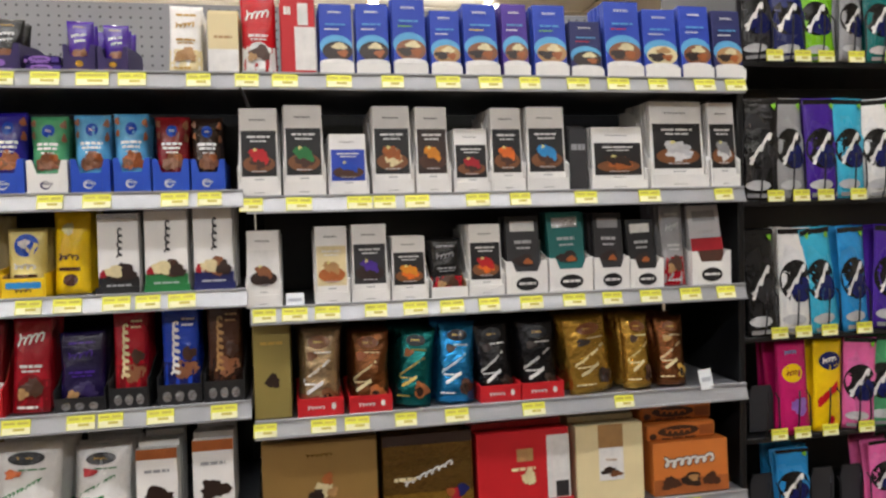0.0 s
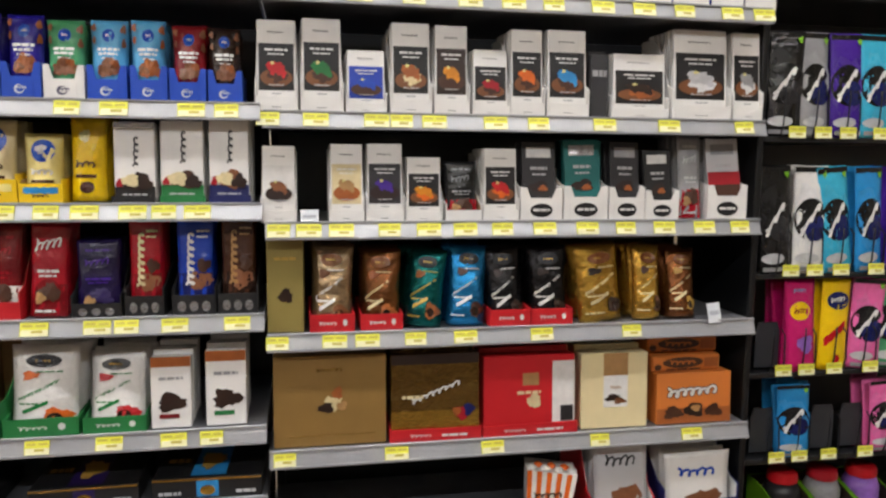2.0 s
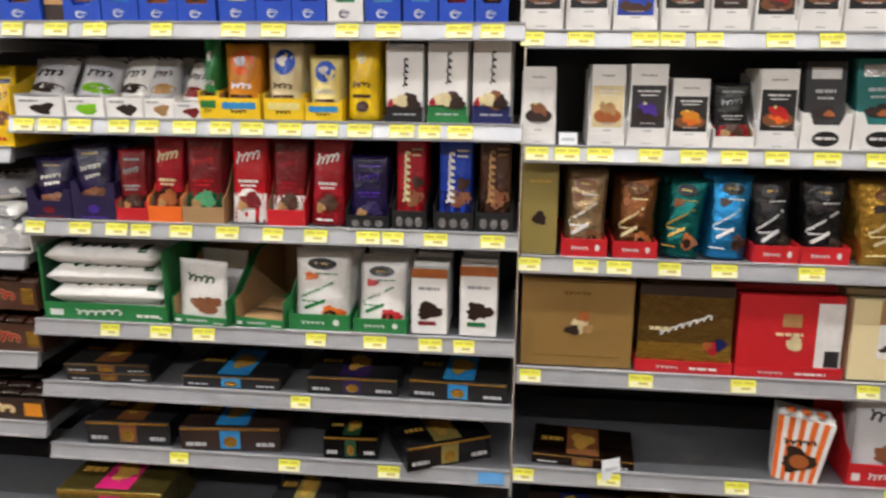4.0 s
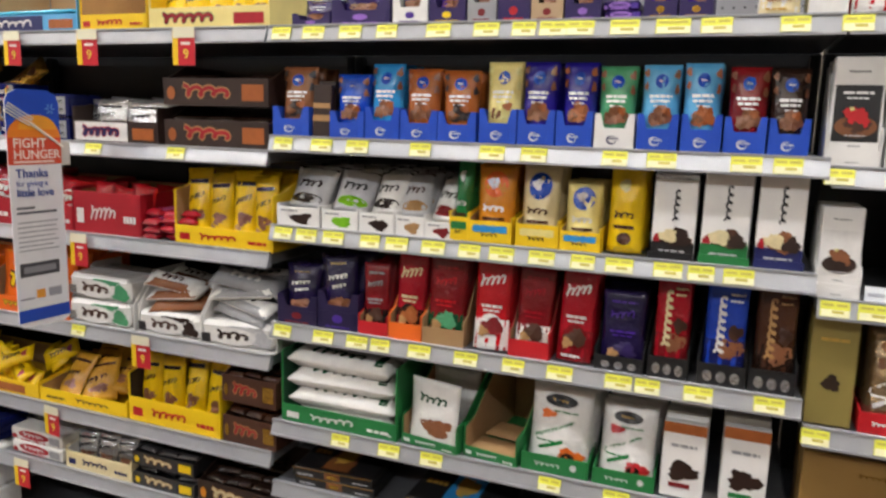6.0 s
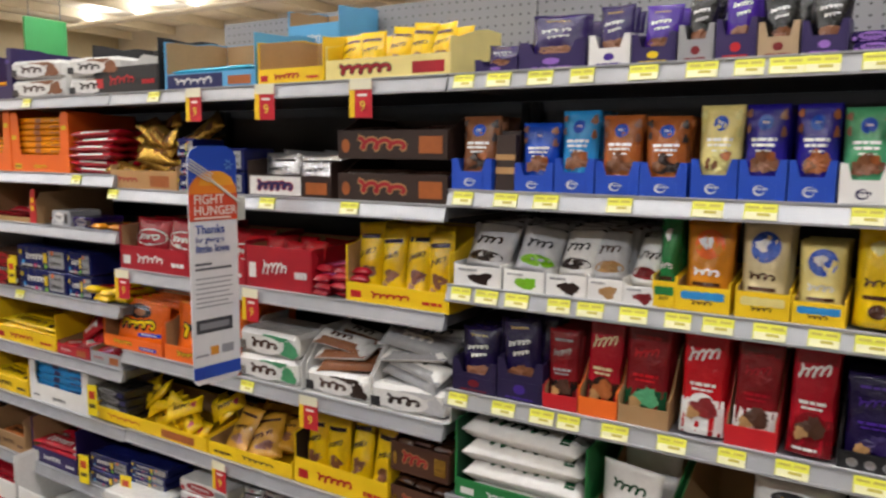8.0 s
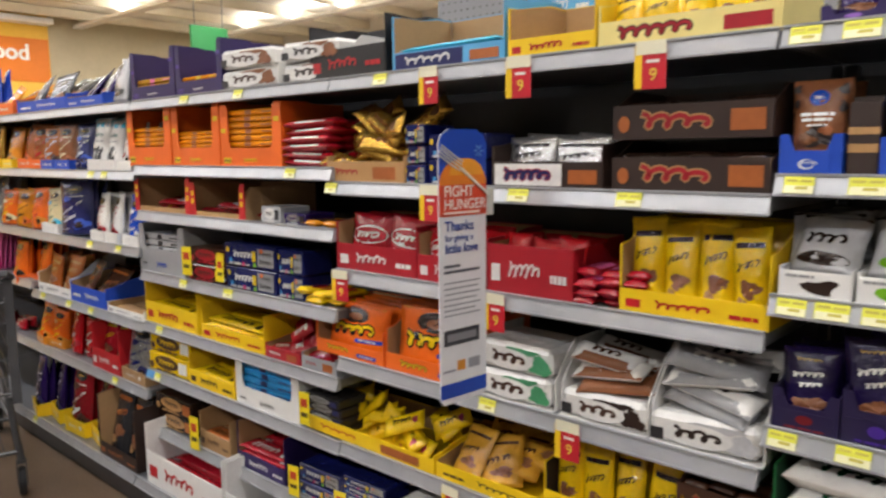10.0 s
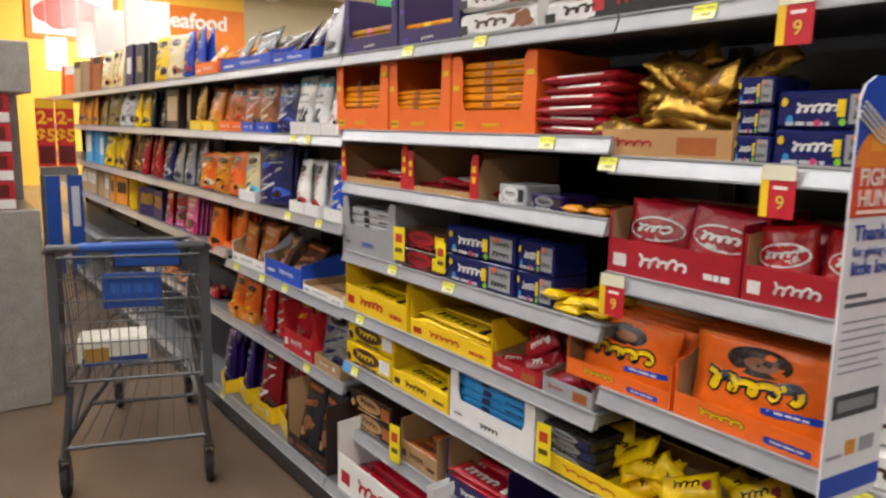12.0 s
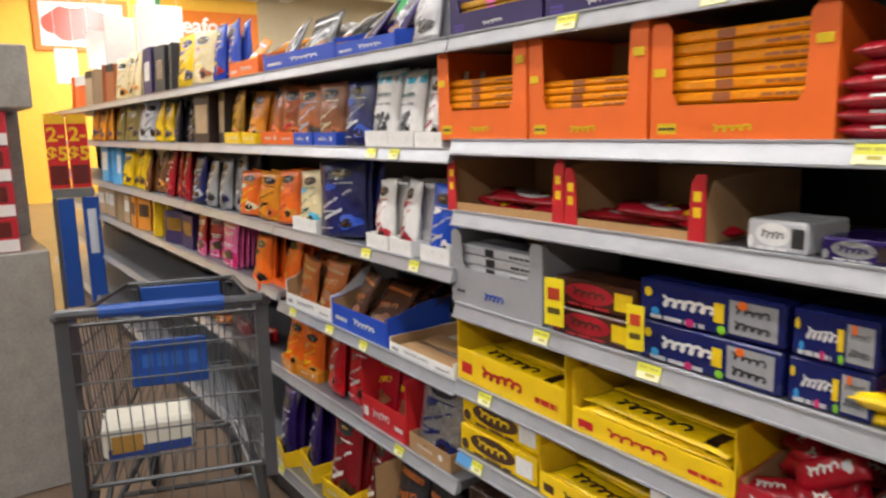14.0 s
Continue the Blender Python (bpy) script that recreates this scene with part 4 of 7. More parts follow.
def u_carton(th, w, h, rnd, outer="orange", mark="yellow", goods="orange", rows=8, fill=0.9, lip=0.3, band="copper", post=0.13, seal="yellow"):
    """Shelf carton whose front is cut in a U between two tall corner posts, with flat packs stacked inside."""
    t, d = 0.003, 0.26
    bm = box(bmesh.new(), -w / 2, w / 2, t, d, 0, t)
    box(bm, -w / 2 + t, w / 2 - t, d - t, d, t, h * 0.97)
    for s in (-1, 1):
        prism(bm, [(t, t), (d, t), (d, h * 0.97), (d * 0.5, h * 0.97), (d * 0.4, h), (t, h)], s * w / 2, s * (w / 2 - t))
    p, lp = w * post, h * lip
    edge = [(-w / 2, 0), (w / 2, 0), (w / 2, h * 0.96), (w / 2 - 0.008, h), (w / 2 - p * 0.75, h), (w / 2 - p, h * 0.93), (w / 2 - p * 1.08, lp + 0.02), (w / 2 - p * 1.35, lp),
            (-w / 2 + p * 1.35, lp), (-w / 2 + p * 1.08, lp + 0.02), (-w / 2 + p, h * 0.93), (-w / 2 + p * 0.75, h), (-w / 2 + 0.008, h), (-w / 2, h * 0.96)]
    prism(bm, edge, 0.0, t, "y")
    ob = part("display_carton", bm, paint_of("card", outer), th)
    bm = box(bmesh.new(), -w / 2 + t + 0.0004, w / 2 - t - 0.0004, d - t - 0.0016, d - t - 0.0005, t + 0.0005, h * 0.96)
    part("lining", bm, paint_of("kraft", "kraft"), ob, "bare cardboard inside")
    prints(ob, lambda u, v, off: Vector((u * w, -off, v * h)), [("r", -0.45, -0.33, lip * 0.2, lip * 0.5, seal), ("t", -0.44, -0.34, lip * 0.35, lip * 0.08, "charcoal"), ("w", -0.12, 0.14, lip * 0.36, lip * 0.3, mark, 4, 0.02), ("r", -0.48, -0.40, 0.55, 0.62, seal), ("r", 0.40, 0.48, 0.7, 0.77, seal)], rnd)
    hh = h * fill / rows
    for k in range(rows):
        m = pose(rnd.uniform(-.004, .004), 0.012 + rnd.uniform(0, .006), t + 0.001 + hh * k, 0, 0, rnd.uniform(-1.2, 1.2))
        ob = shared("flat_pack", box_mesh(w * 0.9, hh * 0.9, 0.12, "film", goods, 0.004), th, m)
        if h * fill * (k + 1) / rows > lp:
            prints(ob, flat_surface(w * 0.9, hh * 0.9), [("r", -0.15, -0.04, 0.1, 0.9, band), ("t", 0.15, 0.4, 0.5, 0.25, band)], rnd)
    return "%s display carton with a U-cut front and stacked flat packs" % outer


def cup_bag(th, w, h, rnd, main="orange", mark="yellow", n=4):
    """Large bags in a low tray: a brown cup above, a wide yellow mark with a dark rim, a blue flash below."""
    tray(th, w, h * 0.96, 0.24, h * 0.26, main, h * 0.62, "kraft")
    f = new("carton_print", mesh_of("carton_print", box(bmesh.new(), -w * 0.48, w * 0.48, -0.0012, -0.0002, 0.003, h * 0.25), paint_of("card", main)))
    f.parent = th
    prints(f, lambda u, v, off: Vector((u * w, -0.0012 - off, v * h)), [("o", -0.34, 0.04, 0.14, 0.11, mark, 4, 0.0, "brown"), ("s", 0.12, 0.1, 0.4, 0.1, 0.035, "royal blue"), ("t", 0.16, 0.36, 0.1, 0.02, "white")], rnd)
    arts = [("e", -0.02, 0.76, 0.23, 0.15, "dark brown"), ("e", 0.0, 0.74, 0.12, 0.07, "milk brown"), ("o", -0.42, 0.42, 0.5, 0.3, mark, 4, 0.10, "black"), ("s", 0.05, 0.3, 0.45, 0.34, 0.035, "royal blue"), ("t", 0.1, 0.36, 0.32, 0.02, "white"), ("r", -0.45, 0.45, 0.93, 0.95, "amber")]
    for k in range(n):
        m = pose(rnd.uniform(-.004, .004), 0.034 + 0.04 * k, 0.004, -7, rnd.uniform(-2, 2), rnd.uniform(-3, 3))
        if k == 0:
            pouch(th, "bag", w * 0.93, h, 0.045, "film", main, arts, m, rnd)
        else:
            shared("bag", pouch_mesh(w * 0.93, h, 0.045, "film", main, k % 6), th, m)
    return "%s candy bags with a brown cup and yellow mark" % main


def end_post_tray(th, w, h, rnd, outer="red", goods="crimson", seal="yellow"):
    """Nearly empty kraft tray with one coloured end post and a few bars."""
    t, d = 0.003, 0.3
    bm = box(bmesh.new(), -w / 2, w / 2, 0, d, 0, t)
    box(bm, -w / 2 + t, w / 2 - t, d - t, d, t, h * 0.95)
    for s in (-1, 1):
        prism(bm, [(0.001, t), (d, t), (d, h * 0.95), (d * 0.4, h * 0.95), (0.02, h * 0.9), (0.001, h * 0.6)], s * w / 2, s * (w / 2 - t))
    ob = part("display_carton", bm, paint_of("kraft", "kraft"), th, "bare brown cardboard tray")
    for s in (-1, 1):
        p = part("end_post", prism(bmesh.new(), [(s * w / 2, 0.0), (s * (w / 2 - 0.036), 0.0), (s * (w / 2 - 0.03), h * 0.86), (s * (w / 2 - 0.02), h), (s * w / 2, h)], -0.003, 0.0, "y"), paint_of("card", outer), th)
        for v in (0.45, 0.68):
            part("seal", box(bmesh.new(), s * (w / 2 - 0.017) - 0.008, s * (w / 2 - 0.017) + 0.008, -0.0038, -0.0031, h * v - 0.009, h * v + 0.009), paint_of("card", seal), p)
    part("front_lip", box(bmesh.new(), -w / 2 + 0.037, w / 2 - 0.037, -0.002, -0.0002, 0.0, h * 0.16), paint_of("kraft", "tan"), th)
    for k in range(7):
        m = pose(-w * 0.3 + w * 0.1 * k, 0.1 + 0.06 * (k % 3), t + 0.012 + 0.018 * (k % 2), rnd.uniform(-6, 6), rnd.uniform(-6, 6), rnd.uniform(-35, 35))
        wrapper(th, w * 0.5, 0.06, 0.022, "film", goods, [("e", 0, 0.5, 0.2, 0.34, "white"), ("w", -0.14, 0.14, 0.5, 0.3, goods, 4), ("r", 0.28, 0.36, 0.1, 0.9, seal)], m, rnd)
    return "brown tray with %s end posts and a few bars" % outer


def leaning_rows(th, w, h, rnd, main="silver", mark="dark brown", pic="brown", rows=5, base="white"):
    """Small bags that lean back one behind another over a low white box with a round picture."""
    tray(th, w, h * 0.4, 0.24, h * 0.32, base, h * 0.36, base)
    f = new("tray_print", mesh_of("tray_print", box(bmesh.new(), -w * 0.46, w * 0.46, -0.0012, -0.0002, 0.003, h * 0.30), paint_of("card", base)))
    f.parent = th
    prints(f, lambda u, v, off: Vector((u * w, -0.0012 - off, v * h)), [("b", 0.08, 0.14, 0.26, 0.09, pic), ("t", -0.4, 0.0, 0.26, 0.03, "grey")], rnd)
    for k in range(rows):
        m = pose(rnd.uniform(-.01, .01), 0.04 + 0.042 * k, h * (0.26 + 0.05 * k), -30 - 5 * k, rnd.uniform(-9, 9), rnd.uniform(-12, 12))
        pouch(th, "bag", w * 1.02, 0.115, 0.04, "film", main, [("w", -0.4, 0.36, 0.55, 0.3, mark, 3, 0.05), ("e", 0.0, 0.2, 0.4, 0.12, pic), ("r", -0.5, 0.5, 0.93, 0.99, mark)], m, rnd)
    return "%s candy bags leaning back over small %s boxes" % (main, base)


def bar_blocks(th, w, h, rnd, main="white", band="mint", mark="brown", n=2, loose=0, cover="dark brown"):
    """Rounded white multipacks laid one on another in a white tray, with a dark stroke mark and a coloured band, and loose bars above."""
    d, hh = 0.17, (h * 0.9 / n) if not loose else h * 0.4 / n
    bm = box(bmesh.new(), -w * 0.49, w * 0.49, 0.0, d + 0.03, 0.0, 0.002)
    for sg in (-1, 1):
        prism(bm, [(0.012, 0.002), (d + 0.03, 0.002), (d + 0.03, h), (d * 0.55, h), (0.012, h * 0.45)], sg * w * 0.49, sg * (w * 0.49 - 0.003))
    part("display_tray", bm, paint_of("card", "white"), th, "white cardboard tray")
    for k in range(n):
        ob = shared("multipack", box_mesh(w * 0.94, hh * 0.97, d, "film", main, min(0.012, hh * 0.2)), th, pose(rnd.uniform(-.005, .005), -0.004 + rnd.uniform(0, .01), 0.003 + hh * k, 0, rnd.uniform(-2, 2), rnd.uniform(-2, 2)))
        prints(ob, flat_surface(w * 0.94, hh * 0.97), [("r", -0.49, -0.36, 0.12, 0.5, "charcoal" if band != "mint" else "silver"), ("b", 0.36, 0.4, 0.14, 0.34, band), ("b", 0.14, 0.78, 0.24, 0.12, band), ("e", -0.04, 0.44, 0.32, 0.36, "white"), ("w", -0.3, 0.24, 0.46, 0.52, mark, 3)], rnd)
    for k in range(loose):
        z = 0.02 + hh * n + 0.028 * (k // 2)
        wrapper(th, w * rnd.uniform(0.7, 0.88), 0.065, 0.03, "film", main if k % 3 else cover, [("r", -0.5, 0.5, 0.0, 0.3, cover), ("w", -0.3, 0.24, 0.55, 0.5, mark if k % 3 else "white", 3)], pose(rnd.uniform(-.02, .02), 0.05 + 0.075 * (k % 2), z, 24 + rnd.uniform(-10, 10), rnd.uniform(-9, 9), rnd.uniform(-12, 12)), rnd)
    return "%s multipacks with %s band in an open white tray" % (main, band)


COUNT = [0]
GOODS_NAME = {boxed_bars: "chocolate_bar_carton", milk_bars: "chocolate_bar_stack", bag: "chocolate_bag_row", house_bags: "snack_bag_tray", scoop_bars: "chocolate_bar_tray", gift_box: "chocolate_gift_box", stick_box: "chocolate_stick_box",
              face_bag: "candy_bag_tray", tall_bar: "chocolate_bar_row", side_bar: "chocolate_bar_tray", purple_bag: "chocolate_bag_carton", shipper: "shipping_carton", bar_pile: "candy_bar_pile", bag_pile: "candy_bag_pile", flat_box: "flat_gift_box", stacked_boxes: "display_carton_stack", multipack: "multipack_stack", u_carton: "display_carton", cup_bag: "candy_bag_tray", end_post_tray: "bar_tray", jumble: "candy_bar_heap", striped_carton: "striped_candy_box", leaning_rows: "candy_bag_tray", bar_blocks: "multipack_tray"}


def put(bay, level, x, w, h, recipe, *args, back=0.014, turn=None, up=0.0, **more):
    """Stands goods of width w and height h on a shelf, x metres along the aisle."""
    COUNT[0] += 1
    rnd = random.Random(COUNT[0] * 7 + 3)
    fy = BASE_FRONT if level > len(SHELVES[bay]) else FRONT
    th = thing(GOODS_NAME[recipe], x, fy + back, deck_z(bay, level) + 0.001 + up, "goods", "candy", "goods on the candy shelves", rnd.uniform(-1.5, 1.5) if turn is None else turn)
    th["label"] = recipe(th, w, h, rnd, *args, **more)
    return th


def price_tag(w):
    """Yellow paper shelf label with a pale head and two price bars."""
    if ("tag", w) not in MESHES:
        bm = bmesh.new()
        for k, (a, b, c, d, y) in enumerate(((-0.5, 0.5, -0.0155, 0.0145, 0.0), (-0.46, 0.5, -0.0152, -0.0015, 0.0005), (-0.42, -0.05, 0.005, 0.0095, 0.0005), (0.05, 0.42, 0.005, 0.0095, 0.0005), (-0.1, 0.3, -0.0085, -0.003, 0.0009))):
            n = len(bm.faces)
            box(bm, a * w, b * w, -0.0018 - y, -0.0002 - y * 0.9, c, d)
            bm.faces.ensure_lookup_table()
            for f in bm.faces[n:]:
                f.material_index = (0, 1, 2, 2, 2)[k]
        me = mesh_of("price_tag", bm, material("card", "e6e64a"))
        me.materials.append(material("card", "f4f2c4"))
        me.materials.append(material("card", "c4b94a"))
        MESHES["tag", w] = me
    return MESHES["tag", w]


def tags(bay, level, *xs):
    deck, fy, z = shelf_of[bay, level]
    for k, x in enumerate(xs):
        shared("price_tag", price_tag(0.056 if k % 3 else 0.05), deck, pose(x - (LEFT[bay] + BAY / 2), fy - 0.0035, z - 0.001, -17, 0.8 * math.sin(9 * x)))


def sale_tag(bay, level, x):
    deck, fy, z = shelf_of[bay, level]
    th = thing("sale_tag", x, FRONT - 0.012, z - 0.013, "red and yellow sale tag with a yellow 9", "price tag", "sale tags on the shelf edges", random.Random(int(x * 100)).uniform(-6, 6))
    part("card", box(bmesh.new(), -0.032, 0.032, -0.001, 0.0, -0.062, 0.022), material("card", "c4182a"), th)
    part("yellow_edge", box(bmesh.new(), -0.032, -0.017, -0.0018, -0.0011, -0.061, 0.021), material("card", "f2c818"), th)
    part("price_slip", box(bmesh.new(), -0.03, 0.032, -0.0026, -0.0019, 0.004, 0.03), material("card", "e9e4c8"), th)
    part("top_line", box(bmesh.new(), -0.008, 0.018, -0.0018, -0.0011, -0.012, -0.006), material("card", "efe8e0"), th)
    cu = bpy.data.curves.new("price_digit", "FONT")
    cu.body, cu.size, cu.align_x, cu.extrude = "9", 0.034, "CENTER", 0.0004
    cu.materials.append(material("card", "f2d84a"))
    d = new("price_digit", cu)
    d.parent, d.matrix_basis = th, pose(0.006, -0.0022, -0.046, 90)
    return th

# ---- goods on the shelves ----
put("A", 1, 0.041, 0.084, 0.175, tall_bar, "red","white","white")
put("A", 1, 0.126, 0.078, 0.177, gift_box, "red","card",[("r",-0.1,0.5,0.05,0.6,"white"),("r",0.0,0.3,0.62,0.9,"white"),("t",-0.4,-0.2,0.8,0.1,"white")],0.03,4)
put("A", 1, 0.211, 0.079, 0.165, milk_bars, "royal blue","dark brown","white")
put("A", 1, 0.293, 0.079, 0.168, milk_bars, "royal blue","dark brown","white")
put("A", 1, 0.379, 0.082, 0.183, milk_bars, "royal blue","milk brown","lime")
put("A", 1, 0.463, 0.075, 0.157, milk_bars, "royal blue","tan","white")
put("A", 1, 0.549, 0.087, 0.175, milk_bars, "royal blue","milk brown","yellow")
put("A", 1, 0.633, 0.067, 0.178, milk_bars, "violet","milk brown","white")
put("A", 1, 0.720, 0.087, 0.178, milk_bars, "royal blue","tan","lime")
put("A", 1, 0.810, 0.085, 0.140, milk_bars, "navy","dark brown","red")
put("A", 1, 0.908, 0.098, 0.193, milk_bars, "royal blue","milk brown","red")
put("A", 1, 1.007, 0.095, 0.176, milk_bars, "royal blue","cream","white")
put("A", 1, 1.103, 0.087, 0.187, milk_bars, "royal blue","milk brown","white")
put("A", 1, 1.192, 0.085, 0.178, milk_bars, "navy","tan","white")
put("A", 2, 0.032, 0.092, 0.203, boxed_bars, "red")
put("A", 2, 0.131, 0.094, 0.211, boxed_bars, "green")
put("A", 2, 0.229, 0.092, 0.142, boxed_bars, "blue","brown","royal blue")
put("A", 2, 0.331, 0.096, 0.209, boxed_bars, "copper","cream")
put("A", 2, 0.425, 0.083, 0.207, boxed_bars, "amber","brown","dark brown")
put("A", 2, 0.518, 0.089, 0.154, boxed_bars, "crimson")
put("A", 2, 0.606, 0.084, 0.205, boxed_bars, "orange")
put("A", 2, 0.705, 0.105, 0.208, boxed_bars, "sky blue")
put("A", 2, 0.786, 0.046, 0.148, gift_box, "charcoal","card",[("t",-0.4,0.4,0.7,0.1,"grey")],0.012,6)
put("A", 2, 0.889, 0.149, 0.157, boxed_bars, "dark brown","copper")
put("A", 2, 1.050, 0.159, 0.223, boxed_bars, "silver","white")
put("A", 2, 1.175, 0.082, 0.221, boxed_bars, "grey","white")
put("A", 3, 0.033, 0.078, 0.173, boxed_bars, "milk brown","dark brown","white")
put("A", 3, 0.184, 0.080, 0.179, boxed_bars, "tan","copper","cream")
put("A", 3, 0.271, 0.088, 0.181, boxed_bars, "violet","dark brown","charcoal")
put("A", 3, 0.362, 0.086, 0.150, boxed_bars, "amber","orange")
put("A", 3, 0.456, 0.087, 0.137, tall_bar, "black","crimson","grey","white")
put("A", 3, 0.546, 0.087, 0.173, boxed_bars, "red","orange")
put("A", 3, 0.645, 0.103, 0.192, scoop_bars, "charcoal")
put("A", 3, 0.757, 0.111, 0.200, scoop_bars, "teal","black","silver")
put("A", 3, 0.863, 0.093, 0.195, scoop_bars, "charcoal","black","grey")
put("A", 3, 0.956, 0.088, 0.176, scoop_bars, "black")
put("A", 3, 1.039, 0.070, 0.208, tall_bar, "grey","crimson","silver")
put("A", 3, 1.132, 0.106, 0.208, scoop_bars, "silver","black","grey","crimson")
put("A", 4, 0.045, 0.085, 0.212, gift_box, "olive gold","card",[("b",0,0.4,0.2,0.08,"dark brown"),("t",-0.3,0.3,0.8,0.03,"gold")],0.04,4)
put("A", 4, 0.149, 0.103, 0.198, bag, "champagne","bronze","white","red")
put("A", 4, 0.263, 0.099, 0.187, bag, "bronze","copper","cream","red")
put("A", 4, 0.363, 0.095, 0.186, bag, "teal","copper","gold")
put("A", 4, 0.467, 0.100, 0.194, bag, "sky blue","brown","white")
put("A", 4, 0.574, 0.100, 0.191, bag, "charcoal","dark brown","white","red")
put("A", 4, 0.679, 0.106, 0.190, bag, "charcoal","dark brown","white","red")
put("A", 4, 0.818, 0.137, 0.191, bag, "gold","dark brown","cream")
put("A", 4, 0.941, 0.085, 0.187, bag, "gold","brown","cream")
put("A", 4, 1.034, 0.087, 0.179, bag, "bronze","gold","cream")
put("A", 5, 0.143, 0.272, 0.215, gift_box, "antique gold","card",[("b",0.02,0.47,0.08,0.09,"cream"),("b",0.06,0.58,0.05,0.07,"copper"),("b",-0.04,0.42,0.07,0.06,"dark brown"),("b",0.1,0.44,0.05,0.05,"tan"),("w",-0.14,0.14,0.84,0.05,"gold",5),("r",-0.4,0.4,0.12,0.125,"gold")],0.05,3)
put("A", 5, 0.394, 0.223, 0.209, gift_box, "antique gold","foil",[("r",-0.5,0.5,0.88,1.0,"dark brown"),("r",-0.5,0.5,0.0,0.34,"gold"),("w",-0.3,0.36,0.56,0.1,"white",7,0.26),("t",-0.38,-0.14,0.5,0.04,"cream"),("b",0.3,0.3,0.09,0.08,"crimson"),("b",0.38,0.34,0.06,0.07,"navy"),("b",0.24,0.32,0.05,0.05,"copper")],0.05,3,"red")
put("A", 5, 0.632, 0.244, 0.194, gift_box, "red","card",[("r",0.25,0.5,0.1,0.92,"white"),("r",-0.08,0.1,0.62,0.78,"tan"),("b",0.05,0.42,0.08,0.1,"cream"),("t",-0.14,0.12,0.53,0.04,"cream"),("r",0.34,0.48,0.14,0.34,"charcoal")],0.05,3,"red")
put("A", 5, 0.853, 0.183, 0.192, gift_box, "cream","card",[("r",-0.17,0.2,0.66,1.0,"tan"),("r",-0.17,0.2,0.28,0.7,"white"),("b",-0.02,0.4,0.13,0.05,"dark brown"),("b",0.08,0.36,0.1,0.04,"bronze"),("w",-0.08,0.12,0.54,0.05,"tan",4)],0.05,3)
put("A", 5, 1.072, 0.215, 0.132, gift_box, "apricot","card",[("r",-0.5,0.5,0.0,0.3,"copper"),("o",-0.4,0.4,0.62,0.3,"white",6,0.06,"brown"),("b",0.0,0.26,0.14,0.14,"dark brown"),("b",0.26,0.24,0.12,0.12,"brown"),("b",-0.28,0.22,0.13,0.12,"brown"),("b",0.02,0.3,0.07,0.07,"tan")],0.13,1)
put("A", 6, 0.169, 0.263, 0.051, flat_box, "dark brown","gold","bronze","foil",0.16)
put("A", 6, 0.676, 0.137, 0.178, striped_carton)
put("A", 6, 0.884, 0.172, 0.260, shipper, "red","white","silver","upright",0.22,0.24,6,"white","card","charcoal",0.3)
put("A", 6, 1.103, 0.215, 0.190, shipper, "navy","white","white","upright",0.3,0.24,6,"white","card","blue",0.5)
put("A", 7, 0.158, 0.243, 0.177, flat_box, "dark brown","gold","navy","card",0.18)
put("A", 7, 0.427, 0.277, 0.194, flat_box, "gold","cream","bronze","foil",0.2,3)
put("A", 7, 0.774, 0.268, 0.201, flat_box, "charcoal","gold","navy","card",0.2,2)
put("B", 1, -1.109, 0.102, 0.058, purple_bag, "purple","purple")
put("B", 1, -0.980, 0.147, 0.113, purple_bag, "purple","purple","lilac")
put("B", 1, -0.857, 0.084, 0.121, purple_bag, "purple","white","violet")
put("B", 1, -0.770, 0.085, 0.113, purple_bag, "violet","purple","yellow")
put("B", 1, -0.691, 0.064, 0.133, purple_bag, "black","grey","dark red")
put("B", 1, -0.621, 0.070, 0.142, purple_bag, "violet","purple","red")
put("B", 1, -0.550, 0.066, 0.120, purple_bag, "black","champagne","dark red")
put("B", 1, -0.477, 0.072, 0.114, purple_bag, "black","purple","lilac")
put("B", 1, -0.398, 0.075, 0.039, multipack, "purple","lilac","violet",2)
put("B", 1, -0.326, 0.063, 0.113, purple_bag, "violet","purple","gold")
put("B", 1, -0.260, 0.061, 0.106, purple_bag, "violet","purple","gold")
put("B", 1, -0.116, 0.080, 0.150, tall_bar, "white","cream","gold","","tan")
put("B", 1, -0.035, 0.067, 0.133, gift_box, "cream","card",[("r",-0.5,0.5,0,0.4,"white"),("t",-0.3,0.3,0.6,0.04,"tan")],0.012,7)
put("B", 2, -1.165, 0.102, 0.163, house_bags, "milk brown","blue","dark brown")
put("B", 2, -1.086, 0.049, 0.121, gift_box, "dark brown","card",[("r",-0.5,0.5,0.3,0.42,"tan"),("r",-0.5,0.5,0.55,0.65,"tan")],0.02,3)
put("B", 2, -1.013, 0.090, 0.146, house_bags, "blue","blue","milk brown")
put("B", 2, -0.922, 0.086, 0.170, house_bags, "sky blue","blue","milk brown")
put("B", 2, -0.831, 0.088, 0.159, house_bags, "copper","blue","milk brown")
put("B", 2, -0.740, 0.089, 0.156, house_bags, "copper","blue","dark brown")
put("B", 2, -0.646, 0.083, 0.174, house_bags, "pale yellow","blue","pale yellow")
put("B", 2, -0.562, 0.080, 0.174, house_bags, "indigo","blue","milk brown")
put("B", 2, -0.481, 0.075, 0.173, house_bags, "indigo","blue","copper")
put("B", 2, -0.399, 0.079, 0.165, house_bags, "mint","white","milk brown")
put("B", 2, -0.315, 0.078, 0.168, house_bags, "light blue","blue","milk brown")
put("B", 2, -0.232, 0.074, 0.171, house_bags, "light blue","blue","copper")
